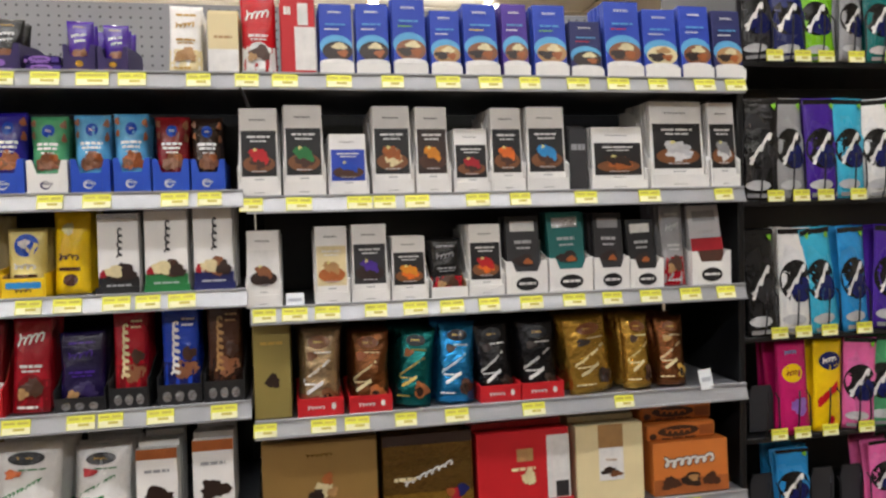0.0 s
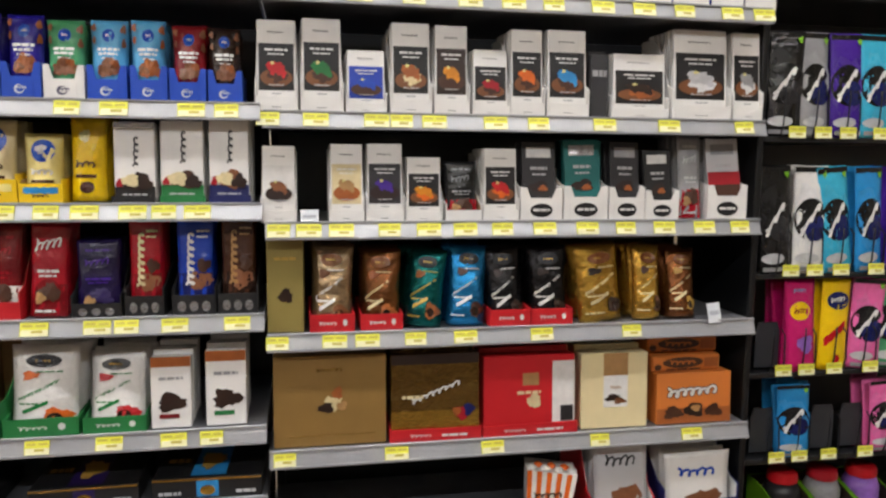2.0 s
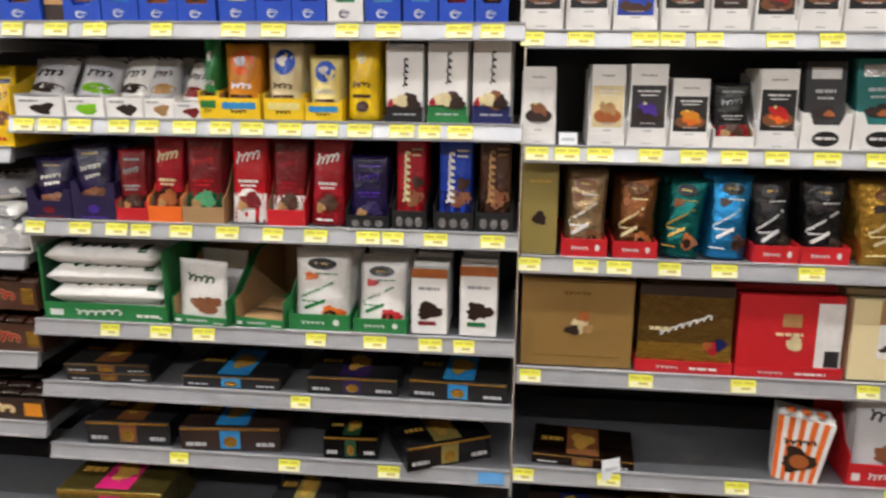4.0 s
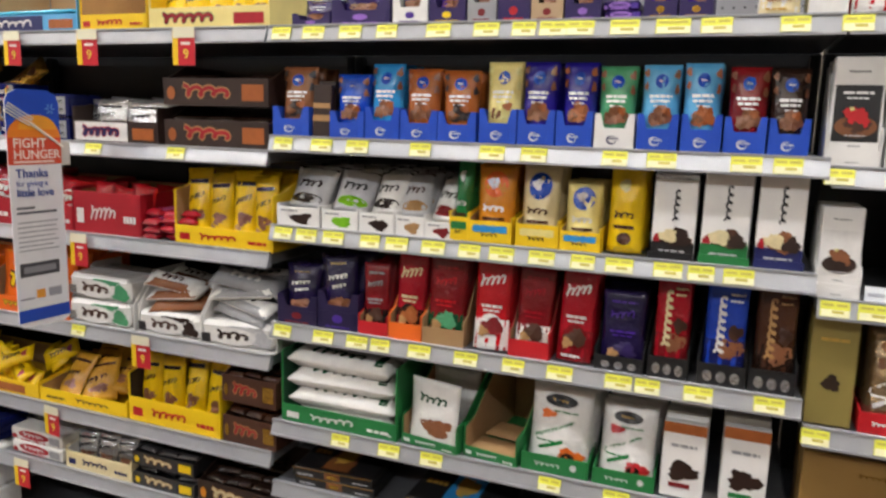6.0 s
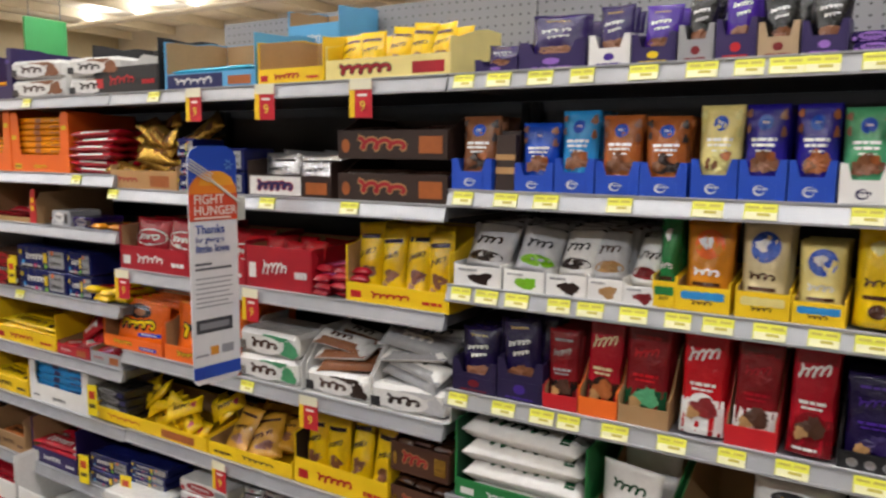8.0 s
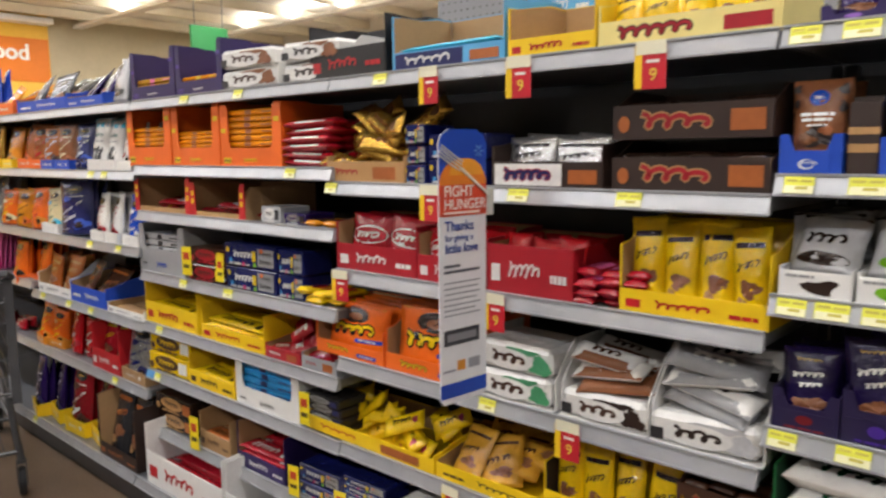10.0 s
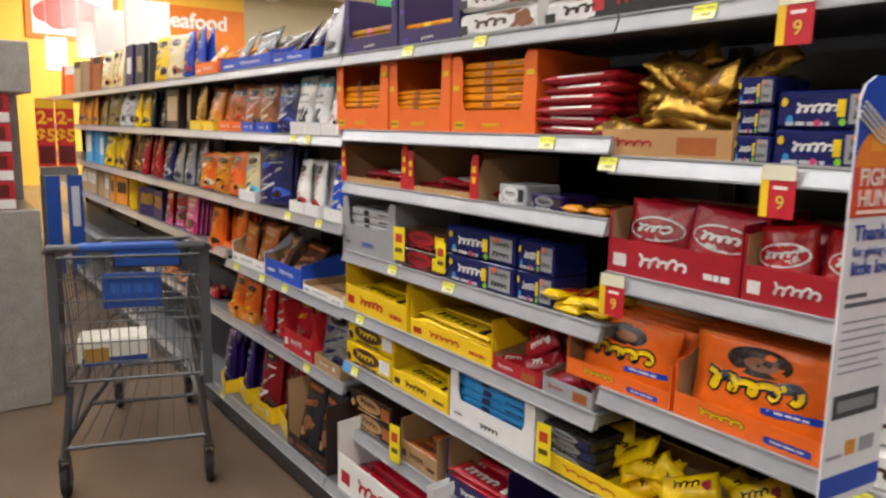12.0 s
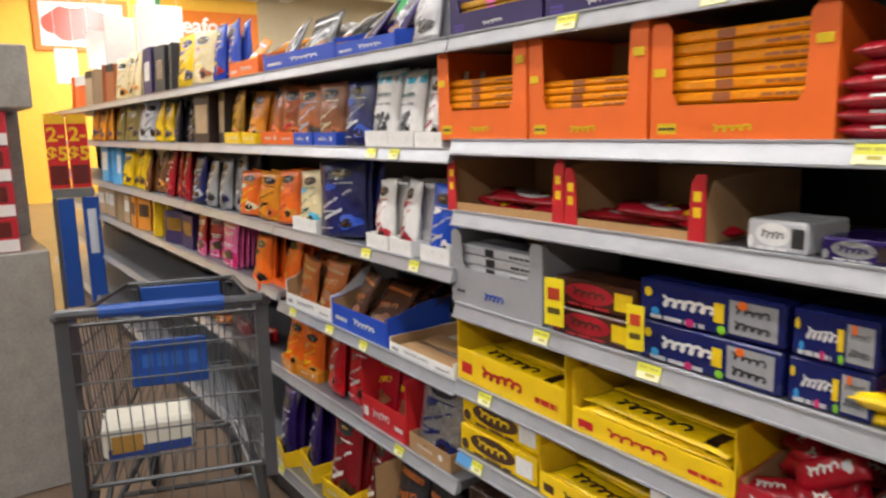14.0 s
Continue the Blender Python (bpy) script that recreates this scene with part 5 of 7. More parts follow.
put("B", 2, -0.153, 0.075, 0.164, house_bags, "dark red","blue","milk brown")
put("B", 2, -0.076, 0.070, 0.161, house_bags, "dark brown","blue","milk brown")
put("B", 3, -1.146, 0.120, 0.150, leaning_rows, "silver","dark brown","dark brown",5)
put("B", 3, -1.030, 0.098, 0.150, leaning_rows, "silver","charcoal","lime",6)
put("B", 3, -0.932, 0.092, 0.150, leaning_rows, "white","charcoal","dark brown",6)
put("B", 3, -0.846, 0.076, 0.150, leaning_rows, "silver","brown","tan",6)
put("B", 3, -0.772, 0.070, 0.125, leaning_rows, "white","dark brown","dark red",4)
put("B", 3, -0.727, 0.046, 0.185, face_bag, "green","green","yellow","green")
put("B", 3, -0.654, 0.099, 0.170, face_bag, "amber","orange","yellow","sky blue")
put("B", 3, -0.548, 0.094, 0.173, face_bag, "cream","blue","yellow","pale yellow")
put("B", 3, -0.455, 0.086, 0.145, face_bag, "pale yellow","blue","yellow","sky blue")
put("B", 3, -0.365, 0.083, 0.184, face_bag, "yellow","yellow","")
put("B", 3, -0.271, 0.090, 0.172, stick_box, "black","dark brown")
put("B", 3, -0.170, 0.096, 0.189, stick_box, "green","brown")
put("B", 3, -0.071, 0.091, 0.193, stick_box, "navy","milk brown")
put("B", 4, -1.150, 0.114, 0.144, purple_bag, "deep purple","deep purple","dark red")
put("B", 4, -1.034, 0.112, 0.181, purple_bag, "deep purple","deep purple","violet")
put("B", 4, -0.938, 0.078, 0.168, tall_bar, "dark red","black","grey","red","brown")
put("B", 4, -0.854, 0.084, 0.203, tall_bar, "crimson","dark brown","cream","orange","copper")
put("B", 4, -0.758, 0.102, 0.204, tall_bar, "dark red","dark green","red","kraft","mint")
put("B", 4, -0.649, 0.096, 0.207, tall_bar, "red","white","white","","dark red")
put("B", 4, -0.554, 0.092, 0.201, tall_bar, "dark red","white","crimson","red","brown")
put("B", 4, -0.458, 0.087, 0.205, tall_bar, "crimson","dark red","white","","brown")
put("B", 4, -0.357, 0.103, 0.165, tall_bar, "deep purple","deep purple","violet","black","purple")
put("B", 4, -0.258, 0.081, 0.213, side_bar, "crimson","cream","dark red")
put("B", 4, -0.154, 0.093, 0.212, side_bar, "royal blue","white","navy")
put("B", 4, -0.060, 0.087, 0.219, side_bar, "brown","tan","dark brown")
put("B", 5, -1.034, 0.327, 0.207, shipper, "green","white","white","bars",0.22,0.3,4,"dark green","film","dark green",0.9,0.05)
put("B", 5, -0.786, 0.153, 0.173, shipper, "green","white","white","upright",0.14,0.28,2,"kraft","film","dark green",0.4,turn=-9)
put("B", 5, -0.633, 0.136, 0.177, shipper, "green","white","kraft","bars",0.14,0.28,1,"kraft","card","tan",0.4,turn=-9)
put("B", 5, -0.481, 0.152, 0.193, bag, "white","orange","green","green","film")
put("B", 5, -0.330, 0.132, 0.173, bag, "white","red","green","green","film")
put("B", 5, -0.211, 0.090, 0.162, gift_box, "white","card",[("r",-0.5,0.5,0.86,1.0,"copper"),("b",0,0.36,0.36,0.13,"dark brown"),("t",-0.3,0.3,0.7,0.04,"grey"),("r",-0.3,0.2,0.14,0.2,"dark red")],0.03,4)
put("B", 5, -0.092, 0.092, 0.172, gift_box, "white","card",[("r",-0.5,0.5,0.86,1.0,"copper"),("b",0,0.36,0.36,0.13,"dark brown"),("t",-0.3,0.3,0.7,0.04,"grey"),("r",-0.3,0.2,0.14,0.2,"green")],0.03,4)
put("B", 6, -1.046, 0.237, 0.088, flat_box, "black","gold","bronze","card",0.2,2)
put("B", 6, -0.718, 0.269, 0.058, flat_box, "black","gold","sky blue","card",0.2)
put("B", 6, -0.405, 0.243, 0.085, flat_box, "black","gold","purple","card",0.2)
put("B", 6, -0.138, 0.258, 0.092, flat_box, "black","gold","sky blue","card",0.2)
put("B", 7, -1.014, 0.239, 0.121, flat_box, "black","gold","bronze","card",0.2)
put("B", 7, -0.731, 0.276, 0.124, flat_box, "dark brown","gold","sky blue","card",0.22)
put("B", 7, -0.417, 0.146, 0.114, flat_box, "black","gold","dark green","foil",0.12)
put("B", 7, -0.153, 0.238, 0.123, flat_box, "charcoal","gold","olive gold","foil",0.16,1,24)
put("B", 8, -1.026, 0.298, 0.188, flat_box, "olive gold","gold","magenta","foil",0.2)
put("B", 8, -0.533, 0.173, 0.175, flat_box, "black","gold","olive gold","card",0.2)
put("C", 1, -2.383, 0.328, 0.164, shipper, "black","red","charcoal","bars",0.5,0.22,2,"charcoal","film","dark red",0.95)
put("C", 1, -2.013, 0.365, 0.157, shipper, "light blue","white","aqua","bars",0.3,0.24,3,"kraft","film","mint",0.9,plate="navy",rim="navy")
put("C", 1, -1.706, 0.225, 0.141, shipper, "yellow","red","yellow","bars",0.3,0.24,2,"kraft","film","red",0.8)
put("C", 1, -1.404, 0.364, 0.125, shipper, "pale yellow","crimson","yellow","bags",0.42,0.24,5,"yellow","film","brown",0.7,rim="dark brown")
put("C", 2, -2.320, 0.320, 0.185, jumble, "gold","bronze","foil",24,0.215,0.062,"tan","crimson",1.15)
put("C", 2, -2.128, 0.072, 0.157, multipack, "navy","white","yellow",3)
put("C", 2, -1.990, 0.199, 0.131, multipack, "navy","white","sky blue",2)
put("C", 2, -1.719, 0.298, 0.120, shipper, "dark brown","navy","silver","bags",0.5,0.24,2,"dark brown","foil","charcoal",0.8,plate="white",rim="crimson")
put("C", 2, -1.388, 0.321, 0.209, stacked_boxes, "dark brown","crimson","copper",2)
put("C", 3, -2.282, 0.318, 0.155, shipper, "crimson","white","crimson","bags",0.5,0.24,2,"kraft","film","white",0.9)
put("C", 3, -2.000, 0.232, 0.140, shipper, "crimson","white","red","bags",0.5,0.24,2,"kraft","film","white",0.9)
put("C", 3, -1.760, 0.236, 0.131, shipper, "crimson","white","red","bags",0.9,0.24,3,"kraft","film","white",0.9)
put("C", 3, -1.556, 0.168, 0.087, bar_pile, "crimson","pink")
put("C", 3, -1.372, 0.306, 0.190, shipper, "yellow","red","yellow","bags",0.26,0.24,4,"kraft","film","dark brown",0.75)
put("C", 4, -2.405, 0.300, 0.157, cup_bag, "orange","yellow")
put("C", 4, -2.085, 0.323, 0.185, cup_bag, "orange","yellow")
put("C", 4, -1.806, 0.238, 0.160, bar_blocks, "white","mint","brown",2)
put("C", 4, -1.566, 0.222, 0.165, bar_blocks, "white","dark brown","brown",1,6,"milk brown")
put("C", 4, -1.334, 0.236, 0.170, bar_blocks, "white","silver","dark brown",1,8,"grey")
put("C", 5, -2.341, 0.550, 0.139, jumble, "yellow","dark brown","film",22,0.14,0.06,"yellow","red",0.9)
put("C", 5, -1.889, 0.334, 0.142, bag_pile, "honey","brown","film",6,0.13,0.14,"yellow","brown")
put("C", 5, -1.553, 0.320, 0.199, shipper, "yellow","red","yellow","bags",0.36,0.24,4,"dark brown","film","dark brown",0.7)
put("C", 5, -1.300, 0.172, 0.228, stacked_boxes, "brown","crimson","gold",2)
put("C", 6, -2.098, 0.222, 0.082, multipack, "white","crimson","grey",2)
put("C", 6, -1.842, 0.254, 0.105, shipper, "cream","navy","silver","bags",0.5,0.22,3,"white","foil","charcoal",0.6)
put("C", 6, -1.598, 0.218, 0.125, stacked_boxes, "charcoal","cream","yellow",2)
put("C", 6, -1.353, 0.247, 0.097, stacked_boxes, "dark brown","cream","amber",1)
put("C", 6, -2.374, 0.182, 0.078, multipack, "navy","white","crimson",3)
put("C", 7, -2.360, 0.245, 0.260, multipack, "white","crimson","red",2)
put("D", 1, -3.500, 0.330, 0.185, u_carton, "purple","white","honey",4,0.42,0.28,"pink",0.09,"violet")
put("D", 1, -3.168, 0.312, 0.178, u_carton, "purple","white","tangerine",4,0.36,0.28,"yellow",0.09,"violet")
put("D", 1, -2.870, 0.310, 0.140, bar_blocks, "white","milk brown","brown",2)
put("D", 1, -2.548, 0.270, 0.130, bar_blocks, "white","milk brown","dark brown",2)
put("D", 2, -3.556, 0.345, 0.242, u_carton, "orange","yellow","tangerine",8,0.6)
put("D", 2, -3.212, 0.334, 0.223, u_carton, "orange","yellow","tangerine",8,0.55)
put("D", 2, -2.869, 0.337, 0.207, u_carton, "orange","yellow","tangerine",9,0.9)
put("D", 2, -2.578, 0.230, 0.144, bar_pile, "crimson","white","film",0.13,0.026,"x",0.07)
put("D", 3, -3.476, 0.425, 0.141, end_post_tray, "red","crimson")
put("D", 3, -3.086, 0.346, 0.122, end_post_tray, "red","crimson")
put("D", 3, -2.791, 0.110, 0.055, multipack, "silver","white","charcoal",1)
put("D", 3, -2.660, 0.115, 0.038, multipack, "purple","silver","dark brown",1)
put("D", 3, -2.534, 0.122, 0.028, bar_pile, "amber","dark brown","film",0.13,0.02)
put("D", 4, -3.508, 0.345, 0.190, u_carton, "grey","blue","silver",6,0.8,0.5,"charcoal",0.12,"grey")
put("D", 4, -3.192, 0.232, 0.128, multipack, "brown","crimson","yellow",2)
put("D", 4, -2.912, 0.308, 0.162, multipack, "navy","silver","white",2)
put("D", 4, -2.685, 0.138, 0.162, multipack, "navy","white","violet",2)
put("D", 4, -2.560, 0.190, 0.052, bar_pile, "yellow","red","film",0.15,0.024,"y",0.06,16.0)
put("D", 5, -3.463, 0.419, 0.189, shipper, "yellow","red","yellow","bars",0.45,0.26,4,"yellow","film","dark brown",0.9)
put("D", 5, -3.036, 0.402, 0.150, shipper, "yellow","red","yellow","bars",0.36,0.3,4,"yellow","film","dark brown",0.9)
put("D", 5, -2.734, 0.187, 0.121, jumble, "crimson","white","film",12,0.12,0.055,"crimson","white")
put("D", 5, -2.549, 0.164, 0.130, jumble, "crimson","pink","film",10,0.12,0.055,"grey","crimson")
put("D", 6, -3.510, 0.306, 0.156, multipack, "yellow","brown","white",2)
put("D", 6, -3.187, 0.319, 0.145, shipper, "yellow","brown","yellow","bars",0.4,0.24,3,"yellow","film","brown",0.8)
put("D", 6, -2.837, 0.363, 0.192, u_carton, "white","charcoal","sky blue",6,0.78,0.34,"navy",0.10,"white")
put("D", 6, -2.550, 0.175, 0.120, multipack, "charcoal","grey","navy",4)
put("D", 7, -3.491, 0.278, 0.145, multipack, "dark brown","tan","copper",2)
put("D", 7, -3.183, 0.213, 0.172, shipper, "kraft","brown","copper","bars",0.4,0.22,3,"kraft","film","brown",0.8)
put("D", 7, -2.889, 0.282, 0.182, shipper, "purple","white","crimson","bars",0.3,0.24,4,"kraft","film","white",0.9)
put("D", 7, -2.583, 0.208, 0.103, multipack, "navy","silver","crimson",2)
put("D", 8, -3.295, 0.567, 0.270, shipper, "white","red","crimson","bars",0.5,0.3,4,"white","film","white",0.9)
put("D", 8, -2.737, 0.511, 0.268, shipper, "white","red","white","bars",0.5,0.3,3,"white","film","red",0.9)
put("E", 1, -3.827, 0.195, 0.183, bag, "silver","charcoal","charcoal","","film",3)
put("E", 1, -4.116, 0.346, 0.151, bag_pile, "purple","white","film",4,0.15,0.2,"blue","white")
put("E", 1, -4.608, 0.607, 0.190, bag_pile, "charcoal","silver","film",5,0.16,0.2,"blue","white")
put("E", 1, -5.137, 0.356, 0.207, bag_pile, "amber","white","film",3,0.14,0.18,"orange","white")
put("E", 1, -5.570, 0.155, 0.258, bag, "royal blue","crimson","yellow","","film",2, back=0.028, turn=-13.9)
put("E", 1, -5.419, 0.156, 0.261, bag, "royal blue","crimson","yellow","","film",2, back=0.049, turn=-3.3)
put("E", 1, -5.780, 0.236, 0.257, bag, "cream","copper","yellow","","film",2)
put("E", 1, -6.028, 0.223, 0.270, bag, "yellow","dark brown","brown","","film",2)
put("F", 1, -6.547, 0.176, 0.262, gift_box, "charcoal","card",[("r",-0.3,0.3,0.3,0.7,"silver")],0.05,2, back=0.030, turn=4.8)
put("F", 1, -6.378, 0.170, 0.256, gift_box, "charcoal","card",[("r",-0.3,0.3,0.3,0.7,"silver")],0.05,2, back=0.044, turn=-10.3)
put("F", 1, -6.768, 0.218, 0.270, gift_box, "purple","card",[("r",-0.3,0.3,0.3,0.7,"white")],0.05,2)
put("F", 1, -7.596, 0.192, 0.279, bag, "cream","amber","tan","","film",2, back=0.023, turn=13.0)
put("F", 1, -7.403, 0.200, 0.299, bag, "cream","amber","tan","","film",2, back=0.050, turn=-0.0)
put("F", 1, -7.210, 0.197, 0.291, bag, "cream","amber","tan","","film",2, back=0.027, turn=-13.0)
put("F", 1, -8.139, 0.164, 0.274, gift_box, "copper","card",[("r",-0.5,0.5,0.8,1.0,"black")],0.05,2, back=0.024, turn=-14.0)
put("F", 1, -7.976, 0.155, 0.264, gift_box, "copper","card",[("r",-0.5,0.5,0.8,1.0,"black")],0.05,2, back=0.034, turn=-5.9)
put("F", 1, -7.812, 0.151, 0.259, gift_box, "copper","card",[("r",-0.5,0.5,0.8,1.0,"black")],0.05,2, back=0.010, turn=9.6)
put("F", 1, -8.749, 0.199, 0.279, gift_box, "champagne","card",[("r",-0.5,0.5,0.8,1.0,"black")],0.05,2, back=0.028, turn=5.6)
put("F", 1, -8.556, 0.189, 0.269, gift_box, "champagne","card",[("r",-0.5,0.5,0.8,1.0,"black")],0.05,2, back=0.039, turn=-9.7)
put("F", 1, -8.362, 0.179, 0.260, gift_box, "champagne","card",[("r",-0.5,0.5,0.8,1.0,"black")],0.05,2, back=0.011, turn=-13.0)
put("F", 1, -9.568, 0.197, 0.280, gift_box, "orange","card",[("r",-0.5,0.5,0.7,1.0,"white")],0.05,2, back=0.029, turn=-11.0)
put("F", 1, -9.377, 0.188, 0.271, gift_box, "orange","card",[("r",-0.5,0.5,0.7,1.0,"white")],0.05,2, back=0.041, turn=-12.1)
put("F", 1, -9.185, 0.178, 0.261, gift_box, "orange","card",[("r",-0.5,0.5,0.7,1.0,"white")],0.05,2, back=0.012, turn=1.9)
put("F", 1, -8.994, 0.177, 0.260, gift_box, "orange","card",[("r",-0.5,0.5,0.7,1.0,"white")],0.05,2, back=0.031, turn=13.5)
put("E", 2, -3.782, 0.131, 0.199, bag, "white","grey","crimson","white","film",3)
put("E", 2, -3.922, 0.128, 0.215, bag, "white","grey","teal","white","film",3,arts=[("r",-0.5,0.5,0.82,1.0,"aqua"),("b",0.0,0.3,0.3,0.16,"charcoal"),("b",-0.2,0.24,0.16,0.1,"grey"),("w",-0.34,0.34,0.66,0.1,"teal",5),("t",-0.3,0.3,0.54,0.03,"grey")])
put("E", 2, -4.059, 0.135, 0.225, bag, "white","charcoal","teal","white","film",3,arts=[("r",-0.5,0.5,0.82,1.0,"aqua"),("b",0.0,0.3,0.3,0.16,"charcoal"),("b",-0.2,0.24,0.16,0.1,"grey"),("w",-0.34,0.34,0.66,0.1,"teal",5),("t",-0.3,0.3,0.54,0.03,"grey")])
put("E", 2, -4.225, 0.152, 0.209, bag, "navy","blue","silver","","film",3)
put("E", 2, -4.407, 0.164, 0.209, bag, "milk brown","copper","cream","blue","film",3)
put("E", 2, -4.587, 0.169, 0.211, bag, "copper","brown","silver","blue","film",3)
put("E", 2, -4.931, 0.158, 0.235, bag, "copper","orange","red","orange","film",3, back=0.030, turn=4.1)
put("E", 2, -4.778, 0.152, 0.219, bag, "copper","orange","red","orange","film",3, back=0.043, turn=13.9)
put("E", 2, -5.130, 0.171, 0.218, bag, "amber","gold","brown","yellow","film",3)
put("E", 2, -5.331, 0.204, 0.233, bag, "gold","amber","yellow","yellow","foil",3)
put("E", 2, -5.791, 0.197, 0.230, gift_box, "dark brown","card",[("r",-0.4,0.4,0.2,0.8,"champagne")],0.06,2, back=0.015, turn=4.4)
put("E", 2, -5.584, 0.209, 0.239, gift_box, "dark brown","card",[("r",-0.4,0.4,0.2,0.8,"champagne")],0.06,2, back=0.045, turn=-10.7)
put("E", 2, -6.256, 0.189, 0.235, bag, "charcoal","brown","grey","","film",2, back=0.012, turn=-13.3)
put("E", 2, -6.054, 0.186, 0.229, bag, "charcoal","brown","grey","","film",2, back=0.030, turn=-9.1)
put("E", 2, -6.694, 0.172, 0.240, bag, "yellow","brown","dark brown","","film",2, back=0.018, turn=-11.2)
put("E", 2, -6.516, 0.164, 0.220, bag, "yellow","brown","dark brown","","film",2, back=0.031, turn=3.5)
put("E", 2, -7.097, 0.187, 0.268, bag, "silver","charcoal","black","","film",2, back=0.019, turn=-3.3)
put("E", 2, -6.906, 0.177, 0.244, bag, "silver","charcoal","black","","film",2, back=0.031, turn=11.3)
put("E", 2, -7.791, 0.212, 0.245, bag, "olive gold","brown","purple","","film",2, back=0.022, turn=-10.3)
put("E", 2, -7.577, 0.222, 0.265, bag, "olive gold","brown","purple","","film",2, back=0.049, turn=4.9)
put("E", 2, -7.363, 0.220, 0.261, bag, "olive gold","brown","purple","","film",2, back=0.028, turn=14.0)
put("E", 2, -8.745, 0.214, 0.295, bag, "amber","purple","navy","","film",2, back=0.028, turn=5.0)
put("E", 2, -8.538, 0.203, 0.270, bag, "amber","purple","navy","","film",2, back=0.040, turn=-10.2)
put("E", 2, -8.330, 0.193, 0.244, bag, "amber","purple","navy","","film",2, back=0.011, turn=-12.7)
put("E", 2, -8.123, 0.192, 0.244, bag, "amber","purple","navy","","film",2, back=0.031, turn=0.6)
put("E", 3, -3.766, 0.137, 0.209, bag, "blue","white","silver","white","film",3)
put("E", 3, -3.944, 0.126, 0.213, bag, "white","crimson","crimson","white","film",3)
put("E", 3, -4.080, 0.132, 0.209, bag, "white","crimson","crimson","white","film",3)
put("E", 3, -4.367, 0.262, 0.260, bag, "navy","blue","silver","","film",3)
put("E", 3, -4.616, 0.197, 0.217, bag, "cream","aqua","teal","white","film",2)
put("E", 3, -4.825, 0.179, 0.213, bag, "orange","amber","red","","film",3)
put("E", 3, -5.026, 0.199, 0.197, bag, "amber","orange","dark brown","","film",3)
put("E", 3, -5.251, 0.225, 0.193, bag, "orange","cream","yellow","","film",2)
put("E", 3, -5.594, 0.144, 0.242, bag, "grey","navy","white","","film",2, back=0.023, turn=-12.3)
put("E", 3, -5.450, 0.149, 0.260, bag, "grey","navy","white","","film",2, back=0.050, turn=1.6)
put("E", 3, -5.772, 0.179, 0.229, bag, "grey","charcoal","white","","film",2)
put("E", 3, -5.989, 0.217, 0.241, bag, "navy","grey","silver","","film",2)
put("E", 3, -6.587, 0.179, 0.279, bag, "crimson","red","white","","film",2, back=0.024, turn=-5.6)
put("E", 3, -6.409, 0.186, 0.298, bag, "crimson","red","white","","film",2, back=0.050, turn=-14.0)
put("E", 3, -6.229, 0.183, 0.289, bag, "crimson","red","white","","film",2, back=0.027, turn=-5.0)
put("E", 3, -7.029, 0.185, 0.231, bag, "bronze","amber","tan","","film",2, back=0.011, turn=-13.6)
put("E", 3, -6.830, 0.195, 0.254, bag, "bronze","amber","tan","","film",2, back=0.040, turn=-2.3)
put("E", 3, -7.637, 0.178, 0.238, bag, "yellow","brown","brown","","film",2, back=0.012, turn=6.5)
put("E", 3, -7.446, 0.188, 0.264, bag, "yellow","brown","brown","","film",2, back=0.041, turn=-9.0)
put("E", 3, -7.254, 0.198, 0.287, bag, "yellow","brown","brown","","film",2, back=0.029, turn=-13.3)
put("E", 3, -8.395, 0.173, 0.279, gift_box, "light blue","card",[("r",-0.4,0.4,0.3,0.8,"white")],0.05,2, back=0.029, turn=5.1)
put("E", 3, -8.227, 0.173, 0.280, gift_box, "light blue","card",[("r",-0.4,0.4,0.3,0.8,"white")],0.05,2, back=0.049, turn=-10.2)
put("E", 3, -8.060, 0.165, 0.271, gift_box, "light blue","card",[("r",-0.4,0.4,0.3,0.8,"white")],0.05,2, back=0.021, turn=-12.8)
put("E", 3, -7.892, 0.156, 0.261, gift_box, "light blue","card",[("r",-0.4,0.4,0.3,0.8,"white")],0.05,2, back=0.032, turn=0.5)
put("E", 4, -3.857, 0.341, 0.047, shipper, "white","grey","kraft","bars",0.6,0.28,1,"kraft","card","tan",0.9)
put("E", 4, -4.228, 0.374, 0.262, bag_pile, "brown","copper","film",5,0.14,0.2,"blue","white")
put("E", 4, -4.623, 0.379, 0.194, shipper, "white","grey","copper","bags",0.24,0.28,2,"kraft","film","tan",0.5)
put("E", 4, -5.167, 0.214, 0.229, bag, "orange","black","amber","orange","film",3, back=0.017, turn=-13.7)
put("E", 4, -4.945, 0.227, 0.254, bag, "orange","black","amber","orange","film",3, back=0.047, turn=-2.7)
put("F", 4, -5.547, 0.258, 0.218, tall_bar, "pink","magenta","white")
put("F", 4, -5.995, 0.182, 0.219, tall_bar, "crimson","pink","white", back=0.017, turn=-2.0)
put("F", 4, -5.806, 0.193, 0.242, tall_bar, "crimson","pink","white", back=0.047, turn=12.1)
put("F", 4, -6.473, 0.223, 0.187, gift_box, "purple","card",[("r",-0.4,0.4,0.4,0.8,"gold")],0.05,2, back=0.020, turn=12.6)
put("F", 4, -6.245, 0.212, 0.181, gift_box, "purple","card",[("r",-0.4,0.4,0.4,0.8,"gold")],0.05,2, back=0.031, turn=-0.9)
put("F", 4, -6.968, 0.222, 0.219, gift_box, "yellow","card",[("r",-0.4,0.4,0.4,0.8,"brown")],0.05,2, back=0.025, turn=-11.4)
